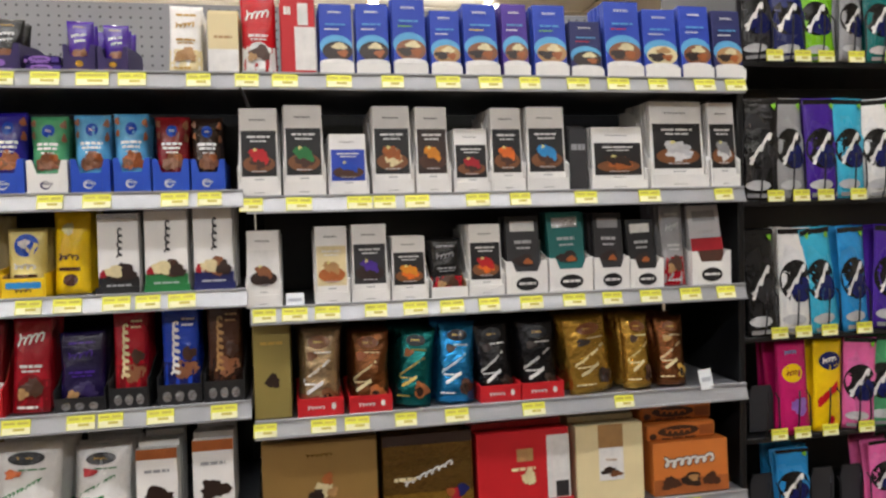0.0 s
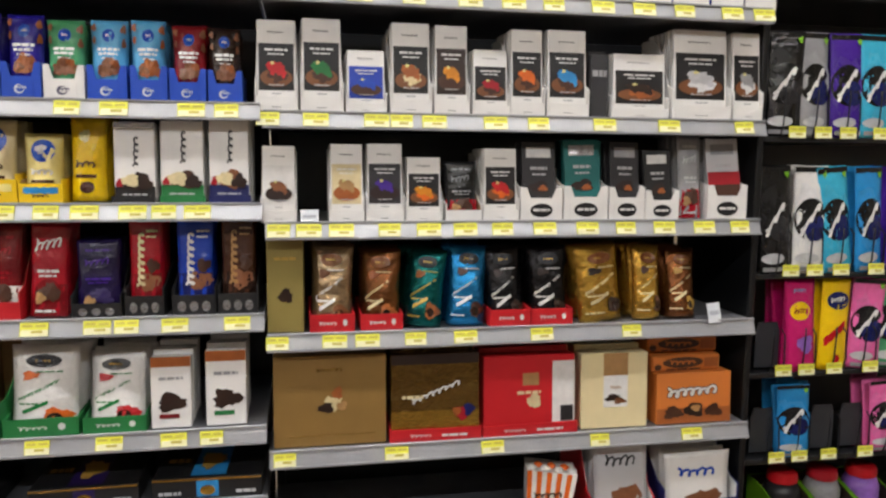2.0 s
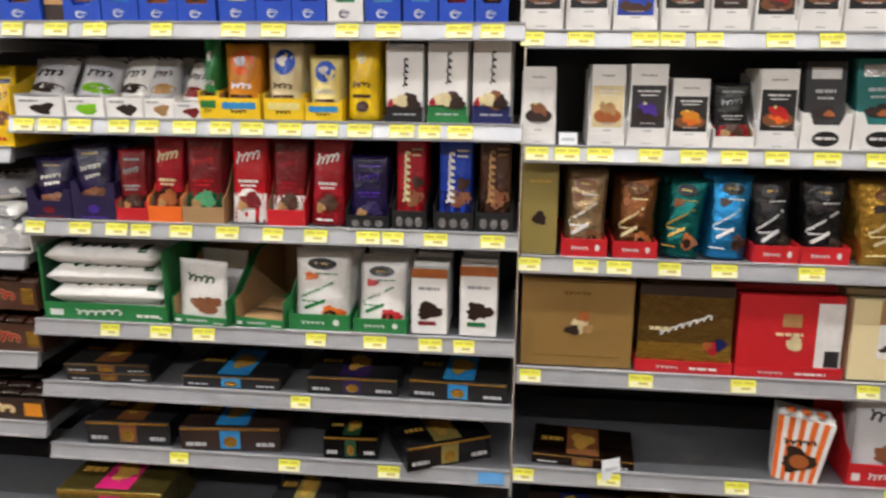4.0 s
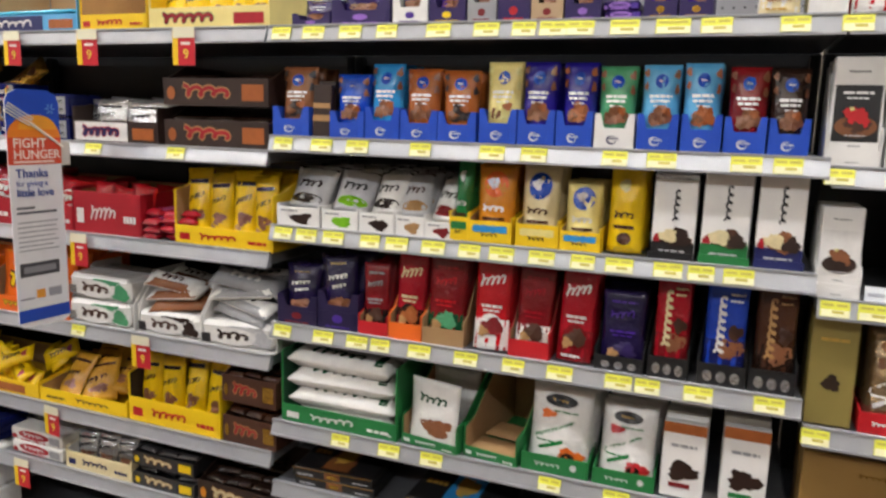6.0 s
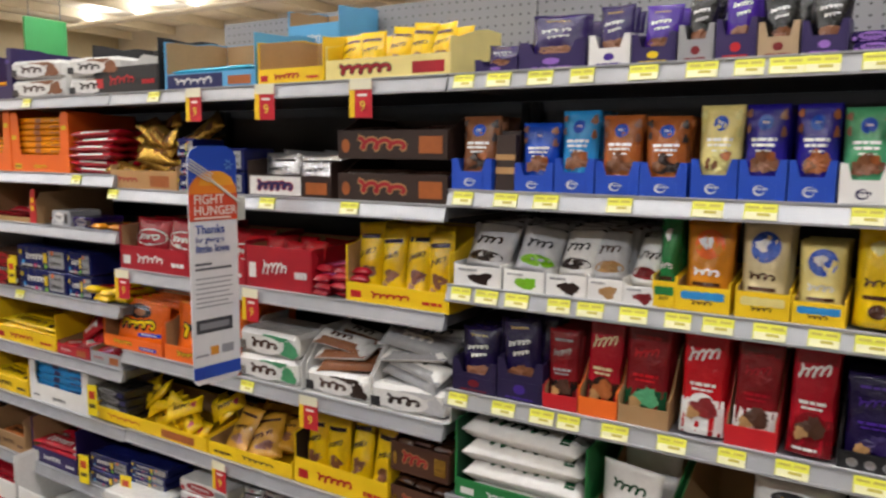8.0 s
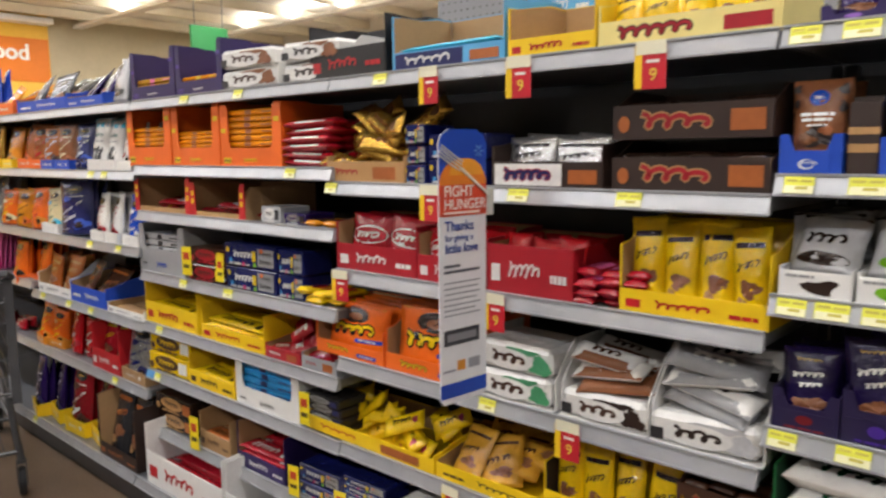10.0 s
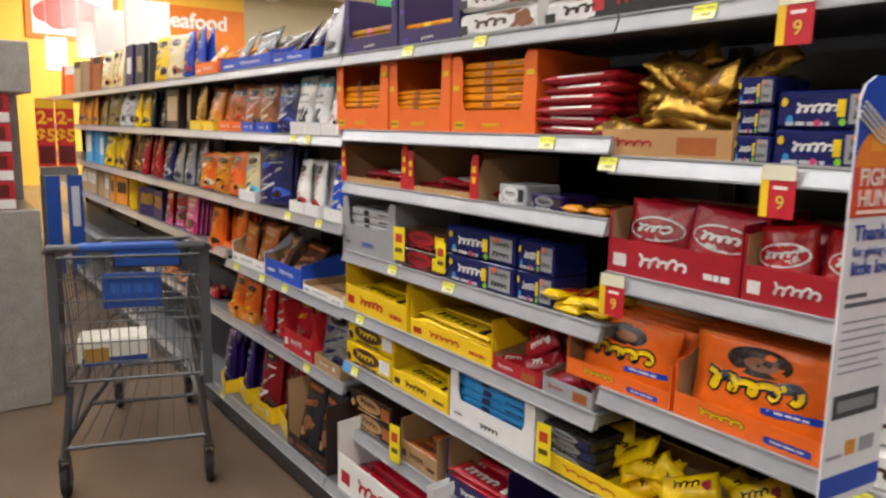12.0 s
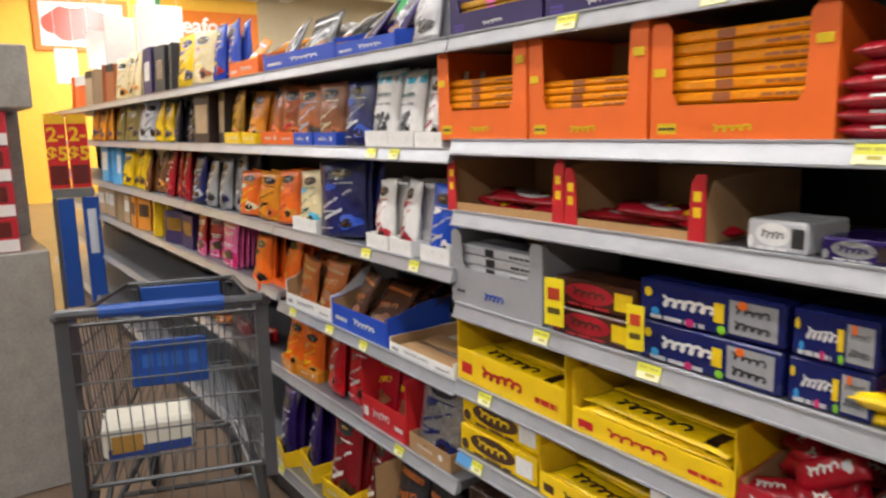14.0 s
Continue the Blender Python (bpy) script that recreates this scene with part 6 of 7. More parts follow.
put("F", 4, -6.748, 0.229, 0.224, gift_box, "yellow","card",[("r",-0.4,0.4,0.4,0.8,"brown")],0.05,2, back=0.050, turn=-11.9)
put("F", 4, -7.454, 0.195, 0.210, gift_box, "amber","card",[("r",-0.4,0.4,0.4,0.8,"dark brown")],0.05,2, back=0.010, turn=-3.9)
put("F", 4, -7.244, 0.197, 0.211, gift_box, "amber","card",[("r",-0.4,0.4,0.4,0.8,"dark brown")],0.05,2, back=0.032, turn=10.9)
put("F", 4, -8.627, 0.171, 0.208, gift_box, "champagne","card",[("r",-0.4,0.4,0.4,0.8,"white")],0.05,2, back=0.020, turn=6.5)
put("F", 4, -8.452, 0.180, 0.215, gift_box, "champagne","card",[("r",-0.4,0.4,0.4,0.8,"white")],0.05,2, back=0.049, turn=13.9)
put("F", 4, -8.278, 0.180, 0.215, gift_box, "champagne","card",[("r",-0.4,0.4,0.4,0.8,"white")],0.05,2, back=0.029, turn=4.0)
put("F", 4, -8.103, 0.172, 0.208, gift_box, "champagne","card",[("r",-0.4,0.4,0.4,0.8,"white")],0.05,2, back=0.040, turn=-10.9)
put("F", 4, -7.929, 0.162, 0.201, gift_box, "champagne","card",[("r",-0.4,0.4,0.4,0.8,"white")],0.05,2, back=0.012, turn=-12.3)
put("F", 4, -7.754, 0.161, 0.200, gift_box, "champagne","card",[("r",-0.4,0.4,0.4,0.8,"white")],0.05,2, back=0.031, turn=1.6)
put("E", 5, -3.820, 0.213, 0.248, bag, "silver","navy","navy","kraft","foil",2)
put("E", 5, -4.083, 0.275, 0.228, shipper, "red","white","crimson","bags",0.4,0.26,2,"red","film","yellow",0.9)
put("E", 5, -4.506, 0.188, 0.274, bag, "red","crimson","white","","film",3, back=0.029, turn=-5.3)
put("E", 5, -4.324, 0.180, 0.252, bag, "red","crimson","white","","film",3, back=0.041, turn=10.0)
put("E", 5, -4.869, 0.161, 0.203, bag, "orange","amber","yellow","amber","film",3, back=0.016, turn=-8.2)
put("E", 5, -4.701, 0.155, 0.189, bag, "orange","amber","yellow","amber","film",3, back=0.030, turn=7.5)
put("E", 6, -3.843, 0.353, 0.300, shipper, "dark brown","copper","charcoal","bags",0.2,0.3,2,"kraft","film","copper",0.9)
put("E", 6, -4.325, 0.196, 0.331, bag, "dark red","brown","white","yellow","film",3, back=0.029, turn=3.6)
put("E", 6, -4.136, 0.195, 0.326, bag, "dark red","brown","white","yellow","film",3, back=0.048, turn=-11.2)
put("E", 6, -4.787, 0.173, 0.287, bag, "purple","navy","white","yellow","film",3, back=0.016, turn=-13.2)
put("E", 6, -4.606, 0.183, 0.319, bag, "purple","navy","white","yellow","film",3, back=0.046, turn=-9.3)
put("F", 5, -5.517, 0.218, 0.064, bag, "crimson","red","white","","film",2, back=0.030, turn=-13.6)
put("F", 5, -5.308, 0.211, 0.061, bag, "crimson","red","white","","film",2, back=0.045, turn=-8.3)
put("F", 5, -6.076, 0.154, 0.035, bag, "copper","amber","cream","","film",2, back=0.013, turn=11.9)
put("F", 5, -5.912, 0.151, 0.034, bag, "copper","amber","cream","","film",2, back=0.030, turn=11.3)
put("F", 5, -5.748, 0.157, 0.036, bag, "copper","amber","cream","","film",2, back=0.016, turn=-3.3)

tags("A", 1, 0.014, 0.095, 0.213, 0.333, 0.461, 0.562, 0.657, 0.777, 0.880, 0.983, 1.108, 1.193)
tags("A", 2, 0.013, 0.116, 0.250, 0.306, 0.381, 0.524, 0.627, 0.791, 0.956, 1.156)
tags("A", 3, 0.032, 0.098, 0.170, 0.279, 0.370, 0.456, 0.545, 0.649, 0.756, 0.854, 0.955, 1.062, 1.159)
tags("A", 4, 0.025, 0.153, 0.228, 0.340, 0.460, 0.648, 0.880)
tags("A", 5, 0.037, 0.296, 0.530, 0.806, 1.056)
tags("A", 6, 0.030, 0.238, 0.542, 0.904)
tags("B", 1, -0.392, -0.294, -0.220, -0.086)
tags("B", 1, -1.177, -1.091, -0.995, -0.904, -0.781, -0.673, -0.592, -0.531, -0.476, -0.386, -0.302)
tags("B", 2, -1.175, -1.069, -0.975, -0.817, -0.650, -0.558, -0.391, -0.300, -0.145, -0.073)
tags("B", 3, -1.177, -1.111, -1.037, -0.939, -0.870, -0.780, -0.693, -0.619, -0.530, -0.442, -0.367, -0.271, -0.208, -0.139)
tags("B", 4, -1.181, -1.064, -0.971, -0.909, -0.808, -0.693, -0.581, -0.477, -0.352, -0.293, -0.193, -0.061)
tags("B", 5, -1.014, -0.881, -0.770, -0.485, -0.339, -0.204, -0.123)
tags("B", 6, -0.530)
tags("B", 7, -0.861, -0.567, -0.308)
tags("C", 1, -2.228)
tags("C", 2, -2.443, -1.778, -1.499)
tags("C", 4, -1.869)
tags("D", 2, -2.635)
tags("D", 1, -2.898, -3.241)
tags("E", 2, -3.930, -4.060)
tags("E", 3, -3.843, -4.120)
tags("E", 4, -4.164, -4.409, -4.726)
tags("E", 5, -3.962)
tags("E", 6, -4.740)
tags("D", 5, -3.528)
tags("D", 6, -3.568)
tags("D", 4, -3.318, -3.015)
sale_tag("C", 1, -2.045)
sale_tag("C", 1, -1.771)
sale_tag("C", 1, -1.455)
sale_tag("C", 2, -2.048)
sale_tag("C", 3, -2.404)
sale_tag("C", 3, -1.840)
sale_tag("C", 4, -1.633)
sale_tag("C", 5, -1.986)
sale_tag("C", 6, -2.128)


def writing(name, body, size, parent, m, colour, align="LEFT", bold=0.0, extrude=0.0004):
    cu = bpy.data.curves.new(name, "FONT")
    cu.body, cu.size, cu.align_x, cu.extrude, cu.offset = body, size, align, extrude, bold
    cu.materials.append(colour)
    ob = new(name, cu)
    ob.parent, ob.matrix_basis = parent, m
    return ob


# ---- paper slips on the shelves ----
def slip(x, y, z, w, h, tilt, turn):
    th = thing("price_slip", x, y, z, "small white paper price slip leaning on the shelf edge", "price tag", "", turn)
    part("paper", box(bmesh.new(), -w / 2, w / 2, 0, 0.0012, 0, h), material("card", "e8ecf0"), th).matrix_basis = pose(0, 0, 0, tilt)
    part("text_bar", box(bmesh.new(), -w * 0.36, w * 0.36, -0.001, -0.0003, h * 0.4, h * 0.6), material("card", "b8bcc4"), th).matrix_basis = pose(0, 0, 0, tilt)


slip(0.10, 1.612, deck_z("A", 3) + 0.001, 0.04, 0.03, -12, 0)
slip(1.105, 1.594, deck_z("A", 4) - 0.002, 0.045, 0.05, -14, 18)
slip(0.245, 1.596, deck_z("A", 6) - 0.012, 0.05, 0.05, -10, 24)

# ---- the upper boxes of the toffee stack ----
for k in range(2):
    put("A", 5, 1.062, 0.20, 0.042, multipack, "apricot", "brown", "copper", 1, 0.10, "card", back=0.045 + 0.02 * k, up=0.134 + 0.043 * k)

# ---- raised second carton on the top shelf ----
put("C", 1, -1.845, 0.20, 0.15, shipper, "light blue", "white", "light blue", "bars", 0.6, 0.18, 2, "kraft", "film", "mint", 0.9, back=0.262, up=0.11)
th = thing("riser_block", -1.845, 1.955, deck_z("C", 1), "plain brown cardboard carton behind the display boxes", "carton")
part("carton", box(bmesh.new(), -0.1, 0.1, -0.092, 0.092, 0.001, 0.11, 0.002), paint_of("kraft", "kraft"), th)

# ---- charity flag sign clipped to a shelf edge ----
flag = thing("shelf_flag_sign", -1.82, 1.452, 0.905, "tall white and blue charity flag sign clipped to a shelf edge", "sign", "", 84)
flag.scale = (1, 1, 1.035)
W, Hh = 0.142, 0.585
outline = [(-W / 2, 0.012), (-W / 2 + 0.012, 0.0), (W / 2 - 0.012, 0.0), (W / 2, 0.012), (W / 2, Hh - 0.03), (W / 2 - 0.008, Hh - 0.012), (W / 2 - 0.03, Hh), (-W / 2 + 0.03, Hh), (-W / 2 + 0.008, Hh - 0.012), (-W / 2, Hh - 0.03)]
board = part("board", prism(bmesh.new(), outline, 0.0, 0.003, "y"), material("plastic", "e6e6ea"), flag, "white printed plastic board")


def on_board(name, x0, x1, z0, z1, colour, k=1):
    return part(name, box(bmesh.new(), x0, x1, -0.0006 * k, -0.0006 * k + 0.0005, z0, z1), material("card", colour), board)


on_board("blue_foot", -W / 2, W / 2, 0.013, 0.045, "1546b4")
part("blue_head", prism(bmesh.new(), [(-W / 2, 0.44), (W / 2, 0.44), (W / 2, Hh - 0.03), (W / 2 - 0.008, Hh - 0.012), (W / 2 - 0.03, Hh), (-W / 2 + 0.03, Hh), (-W / 2 + 0.008, Hh - 0.012), (-W / 2, Hh - 0.03)], -0.0006, -0.0001, "y"), material("card", "1546b4"), board)
on_board("red_panel", -W / 2, W / 2, 0.405, 0.47, "d8482a", 2)
disc = [(W * 0.5 * math.cos(a * math.pi / 14), 0.47 + 0.055 * math.sin(a * math.pi / 14)) for a in range(15)]
part("orange_disc", prism(bmesh.new(), disc, -0.0012, -0.0007, "y"), material("card", "e8821e"), board)
disc = [(0.01 + W * 0.36 * math.cos(a * math.pi / 12), 0.49 + 0.035 * math.sin(a * math.pi / 12)) for a in range(13)]
part("amber_disc", prism(bmesh.new(), disc, -0.0018, -0.0013, "y"), material("card", "eda02a"), board)
fork = bmesh.new()
tube(fork, [(W / 2 + 0.004, -0.0035, 0.447), (-0.01, -0.0035, 0.505)], 0.0032, 6)
for k in range(4):
    tube(fork, [(-0.012 + 0.0035 * k, -0.003, 0.500 + 0.006 * k), (-0.03 + 0.0035 * k, -0.003, 0.508 + 0.006 * k), (-W / 2 - 0.004 + 0.0035 * k, -0.003, 0.534 + 0.006 * k)], 0.0018, 5)
part("fork_picture", fork, material("card", "e9e7e2"), board)
star = bmesh.new()
for k in range(6):
    a = k * math.pi / 3
    tube(star, [(0.046 + 0.005 * math.cos(a), -0.002, 0.54 + 0.005 * math.sin(a)), (0.046 + 0.013 * math.cos(a), -0.002, 0.54 + 0.013 * math.sin(a))], 0.0013, 5)
part("emblem", star, material("card", "7fb0e8"), board)
INKW, INKB, INKG = material("card", "f4ece4"), material("card", "1a3f9a"), material("card", "6a6e78")
for txt, size, z, ink, x, bold in (("FIGHT", 0.032, 0.446, INKW, -0.058, 0.0004), ("HUNGER", 0.031, 0.419, INKW, -0.058, 0.0003), ("Thanks", 0.030, 0.374, INKB, -0.056, 0.0003), ("for giving a", 0.019, 0.353, INKB, -0.056, 0.0), ("little love", 0.0265, 0.328, INKB, -0.056, 0.0003)):
    writing("sign_text", txt, size, board, pose(x, -0.0019, z, 90), ink, "LEFT", bold)
on_board("text_bar", -0.058, 0.05, 0.409, 0.414, "f0dcd0", 4)
for k, (a, z) in enumerate(((-0.01, 0.296), (0.05, 0.284), (0.052, 0.262), (0.046, 0.250), (0.05, 0.238), (0.04, 0.226), (0.052, 0.214), (0.036, 0.203), (0.05, 0.192))):
    on_board("text_bar", -0.058, a, z, z + (0.006 if k < 2 else 0.0028), "5c606a" if k < 2 else "8e929c")
on_board("logo_block", -0.06, 0.048, 0.128, 0.162, "3a3a40")
on_board("logo_bar", -0.05, 0.038, 0.137, 0.153, "8a8a90", 2)
on_board("orange_mark", -0.02, 0.004, 0.07, 0.092, "e0962e")
on_board("code_block", 0.014, 0.05, 0.07, 0.092, "9a9aa4")
on_board("text_bar", -0.064, -0.026, 0.07, 0.075, "9a9aa4")
part("clip", box(bmesh.new(), W / 2 - 0.016, W / 2 + 0.03, 0.0035, 0.012, 0.40, 0.46, 0.002), material("plastic", "c8c8c4"), flag, "clear grey plastic clip")

# ---- gum rack ----
rack = thing("gum_rack", 1.75, 2.0, 0.0, "black wire gum rack with hanging packs and price tags", "rack")
part("back_panel", box(bmesh.new(), -0.505, 0.55, 0.0, 0.03, 0.0, 2.1, 0.003), material("plastic", "0e0f11"), rack)
part("side_panel", box(bmesh.new(), -0.525, -0.507, -0.36, 0.03, 0.0, 2.05, 0.003), material("plastic", "111214"), rack)
GUM = ((1.735, 0.23, ("charcoal", "navy", "lime", "grey", "teal")), (1.372, 0.27, ("black", "grey", "violet", "aqua", "white")), (1.012, 0.285, ("black", "white", "aqua", "sky blue", "violet")),
       (0.742, 0.25, ("", "magenta", "yellow", "pink", "mint")), (0.50, 0.20, ("", "sky blue", "", "", "pink")))


def gum_pack(x, z, w, h, main, turn):
    rnd = random.Random(int(x * 1000 + z * 77))
    th = thing("gum_pack", x, 1.67, z, "%s chewing gum blister pack with a slanted white mark" % main, "chewing gum", "gum packs on the rack", turn)
    dark = "navy" if main != "black" else "charcoal"
    if main == "magenta":
        arts = [("e", -0.05, 0.66, 0.34, 0.1, "yellow"), ("w", -0.3, 0.24, 0.66, 0.09, "dark red", 4), ("b", 0.1, 0.3, 0.3, 0.1, "lilac"), ("w", -0.3, 0.2, 0.88, 0.06, "light blue", 4)]
    elif main == "yellow":
        arts = [("e", 0.05, 0.76, 0.4, 0.1, "navy"), ("w", -0.28, 0.34, 0.77, 0.1, "white", 4, 0.05), ("s", -0.4, 0.3, 0.3, 0.5, 0.05, "red"), ("e", 0.05, 0.12, 0.12, 0.05, "red")]
    else:
        arts = [("b", 0, 0.5, 0.5, 0.32, main), ("e", 0.0, 0.5, 0.5, 0.2, "black"), ("e", 0.14, 0.42, 0.36, 0.12, dark), ("w", -0.46, 0.42, 0.5, 0.2, "white", 2, 0.42), ("r", -0.5, 0.5, 0.94, 0.99, "black"), ("e", -0.1, 0.14, 0.34, 0.05, "silver"), ("t", -0.3, 0.2, 0.16, 0.02, "silver"), ("r", -0.4, 0.4, 0.02, 0.06, "grey"), ("b", 0.36, 0.92, 0.07, 0.03, "lime")]
    for k in range(4):
        m = pose(rnd.uniform(-.006, .006), 0.025 * k, 0, -3, rnd.uniform(-6, 6), rnd.uniform(-5, 5))
        if k == 0:
            pouch(th, "pack", w, h, 0.02, "film", main, arts, m, rnd)
        else:
            shared("pack", pouch_mesh(w, h, 0.02, "film", main, k), th, m)


for z, h, row in GUM:
    part("crossbar", box(bmesh.new(), -0.505, 0.55, -0.34, -0.325, z - 0.02, z - 0.006, 0.002), material("plastic", "17181a"), rack)
    part("hook_shelf", box(bmesh.new(), -0.505, 0.55, -0.324, -0.001, z - 0.016, z - 0.010), material("plastic", "17181a"), rack)
    for k, main in enumerate(row):
        x = 1.318 + 0.0935 * k + (0.01 if z < 1.1 else 0)
        if main:
            gum_pack(x - 0.012, z - 0.005, 0.096, h, main, random.Random(k * 31 + int(z * 100)).uniform(-12, 12))
        else:
            hold = bmesh.new()
            prism(hold, [(-0.036, z), (0.036, z), (0.036, z + 0.10), (0.028, z + 0.125), (-0.028, z + 0.125), (-0.036, z + 0.10)], -0.30, -0.297, "y")
            ob = part("pack_holder", hold, material("plastic", "34363a"), rack, "empty smoked plastic holder")
            ob.matrix_basis = pose(x - 1.75, 0, 0)
        for s in (-1, 1):
            wire = tube(bmesh.new(), [(x - 1.75 + 0.018 * s, -0.34, z - 0.012), (x - 1.75 + 0.018 * s, -0.352, z + 0.03), (x - 1.75 + 0.015 * s, -0.352, z + 0.10), (x - 1.75 + 0.010 * s, -0.344, z + 0.115)], 0.0022, 5)
            part("wire", wire, material("metal", "202124"), rack)
        tag = shared("price_tag", price_tag(0.048), rack, pose(x - 1.75 + 0.02 * math.sin(k * 5 + z), -0.3555, z + 0.006, -4))
for k, cap in enumerate(("red", "crimson", "red")):
    holder = thing("jar_tray", 1.43 + 0.13 * k, 1.665, 0.262, "yellow-green open cardboard tray around a jar", "carton", "jar trays on the rack")
    tray(holder, 0.122, 0.12, 0.15, 0.05, "lime", 0.09, "dark brown")
    jar = thing("gum_jar", 1.43 + 0.13 * k, 1.74, 0.266, "clear gum jar with a red lid among sweets", "jar", "gum jars on the rack")
    bm = bmesh.new()
    prof = ((0.0, 0.0), (0.045, 0.0), (0.05, 0.02), (0.05, 0.1), (0.04, 0.125), (0.0, 0.126))
    rings = [[bm.verts.new((max(r, 0.001) * math.cos(i * math.tau / 18), max(r, 0.001) * math.sin(i * math.tau / 18), z)) for i in range(18)] for r, z in prof]
    for a, b in zip(rings, rings[1:]):
        for i in range(18):
            bm.faces.new((a[i], a[(i + 1) % 18], b[(i + 1) % 18], b[i]))
    part("jar_body", bm, paint_of("photo", ("charcoal", "grey", "lilac")[k]), jar, "", True)
    bm = bmesh.new()
    bmesh.ops.create_cone(bm, cap_ends=True, segments=20, radius1=0.043, radius2=0.04, depth=0.03, matrix=Matrix.Translation((0, 0, 0.142)))
    bmesh.ops.bevel(bm, geom=[e for e in bm.edges if e.calc_face_angle(0) > 1], offset=0.004, segments=2, affect="EDGES")
    part("lid", bm, paint_of("plastic", cap), jar, "red plastic lid")
part("low_shelf", box(bmesh.new(), -0.505, 0.55, -0.36, -0.001, 0.245, 0.261, 0.002), material("plastic", "17181a"), rack)

# ---- shopping cart ----
GREY_W, GREY_F, BLUE = material("metal", "5a5c5e"), material("plastic", "4c4e52"), material("plastic", "1c4fa4")
cart = thing("shopping_cart", -4.275, 1.02, 0.0, "grey wire shopping cart with blue handle and a box inside", "shopping cart", "", 72.2)
# in the cart's own frame x runs across it and y runs to its front
TOP, LOW, LEN = 0.93, 0.45, 0.86


def half(y, z):
    """Half the basket's width at a place along it and a height."""
    return 0.275 - 0.075 * (y / LEN) - 0.035 * (TOP - z) / (TOP - LOW)


for s in (-1, 1):
    part("corner_post", prism(bmesh.new(), [(-0.02, LOW - 0.04), (0.035, LOW - 0.04), (0.12, TOP + 0.005), (0.09, TOP + 0.03), (-0.02, TOP + 0.03)], -0.018, 0.018), GREY_F, cart, "grey plastic corner post").matrix_basis = pose(s * 0.268, 0.0, 0, 0, 0, 0)
    part("rim", tube(bmesh.new(), [(s * half(0, TOP), 0, TOP), (s * half(LEN, TOP), LEN, TOP - 0.06)], 0.008), GREY_W, cart)
    part("lower_rim", tube(bmesh.new(), [(s * half(0, LOW), 0, LOW), (s * half(LEN, LOW), LEN, LOW + 0.05)], 0.006), GREY_W, cart)
    for k in range(1, 22):
        y = LEN * k / 22
        zt, zb = TOP - 0.06 * k / 22, LOW + 0.05 * k / 22
        part("side_wire", tube(bmesh.new(), [(s * half(y, zb), y, zb), (s * half(y, zt), y, zt)], 0.0022, 4), GREY_W, cart)
    for q in (0.2, 0.4, 0.6, 0.8):
        z0 = LOW + (TOP - LOW) * q
        part("side_rod", tube(bmesh.new(), [(s * half(0, z0), 0, z0), (s * half(LEN, z0), LEN, z0 - 0.06 * q + 0.05 * (1 - q))], 0.003, 5), GREY_W, cart)
    # legs and base frame
    part("rear_leg", tube(bmesh.new(), [(s * 0.235, 0.02, LOW - 0.02), (s * 0.25, -0.02, 0.26), (s * 0.262, -0.03, 0.16)], 0.014, 8), GREY_W, cart)
    part("base_rail", tube(bmesh.new(), [(s * 0.262, -0.03, 0.20), (s * 0.23, 0.4, 0.21), (s * 0.16, 0.92, 0.22)], 0.012, 8), GREY_W, cart)
    part("brace", tube(bmesh.new(), [(s * 0.2, 0.5, LOW + 0.02), (s * 0.245, 0.05, 0.24)], 0.009, 6), GREY_W, cart)
    for y, x, r in ((-0.03, 0.262, 0.064), (0.90, 0.165, 0.064)):
        fork = box(bmesh.new(), -0.02, -0.016, -0.02, 0.02, 0.05, 0.165, 0.001)
        box(fork, 0.016, 0.02, -0.02, 0.02, 0.05, 0.165, 0.001)
        box(fork, -0.0155, 0.0155, -0.018, 0.018, 0.15, 0.165)
        caster = part("caster_fork", fork, GREY_W, cart)
        caster.matrix_basis = pose(s * x, y, 0)
        tyre = bmesh.new()
        bmesh.ops.create_cone(tyre, cap_ends=True, segments=24, radius1=r, radius2=r, depth=0.028, matrix=Matrix.Rotation(math.pi / 2, 4, "Y"))
        bmesh.ops.bevel(tyre, geom=[e for e in tyre.edges if e.calc_face_angle(0) > 1], offset=0.006, segments=2, affect="EDGES")
        part("tyre", tyre, material("rubber", "1a1a1b"), caster, "black rubber wheel").matrix_basis = pose(0, 0.012, 0.064)
        hub = bmesh.new()
        bmesh.ops.create_cone(hub, cap_ends=True, segments=16, radius1=0.026, radius2=0.026, depth=0.030, matrix=Matrix.Rotation(math.pi / 2, 4, "Y"))
        part("hub", hub, material("plastic", "8a8c8e"), caster).matrix_basis = pose(0, 0.012, 0.064)
part("handle_bar", tube(bmesh.new(), [(-0.285, 0.0, TOP + 0.025), (-0.27, -0.05, TOP + 0.045), (0.27, -0.05, TOP + 0.045), (0.285, 0.0, TOP + 0.025)], 0.014, 8), GREY_F, cart)
part("handle_grip", tube(bmesh.new(), [(-0.165, -0.05, TOP + 0.045), (0.165, -0.05, TOP + 0.045)], 0.0185, 10), BLUE, cart, "blue plastic handle grip")
flap = part("child_seat_flap", box(bmesh.new(), -0.105, 0.105, -0.006, 0.006, -0.075, 0.06, 0.004), BLUE, cart, "blue plastic child seat flap")
flap.matrix_basis = pose(0, 0.03, TOP - 0.13, -8)
for k in range(4):
    part("text_bar", box(bmesh.new(), -0.075 + 0.04 * k, -0.045 + 0.04 * k, -0.0075, -0.0065, -0.02, 0.02), material("plastic", "2f66bc"), flap)
part("rear_rim", tube(bmesh.new(), [(-0.27, 0, TOP), (0.27, 0, TOP)], 0.007), GREY_W, cart)
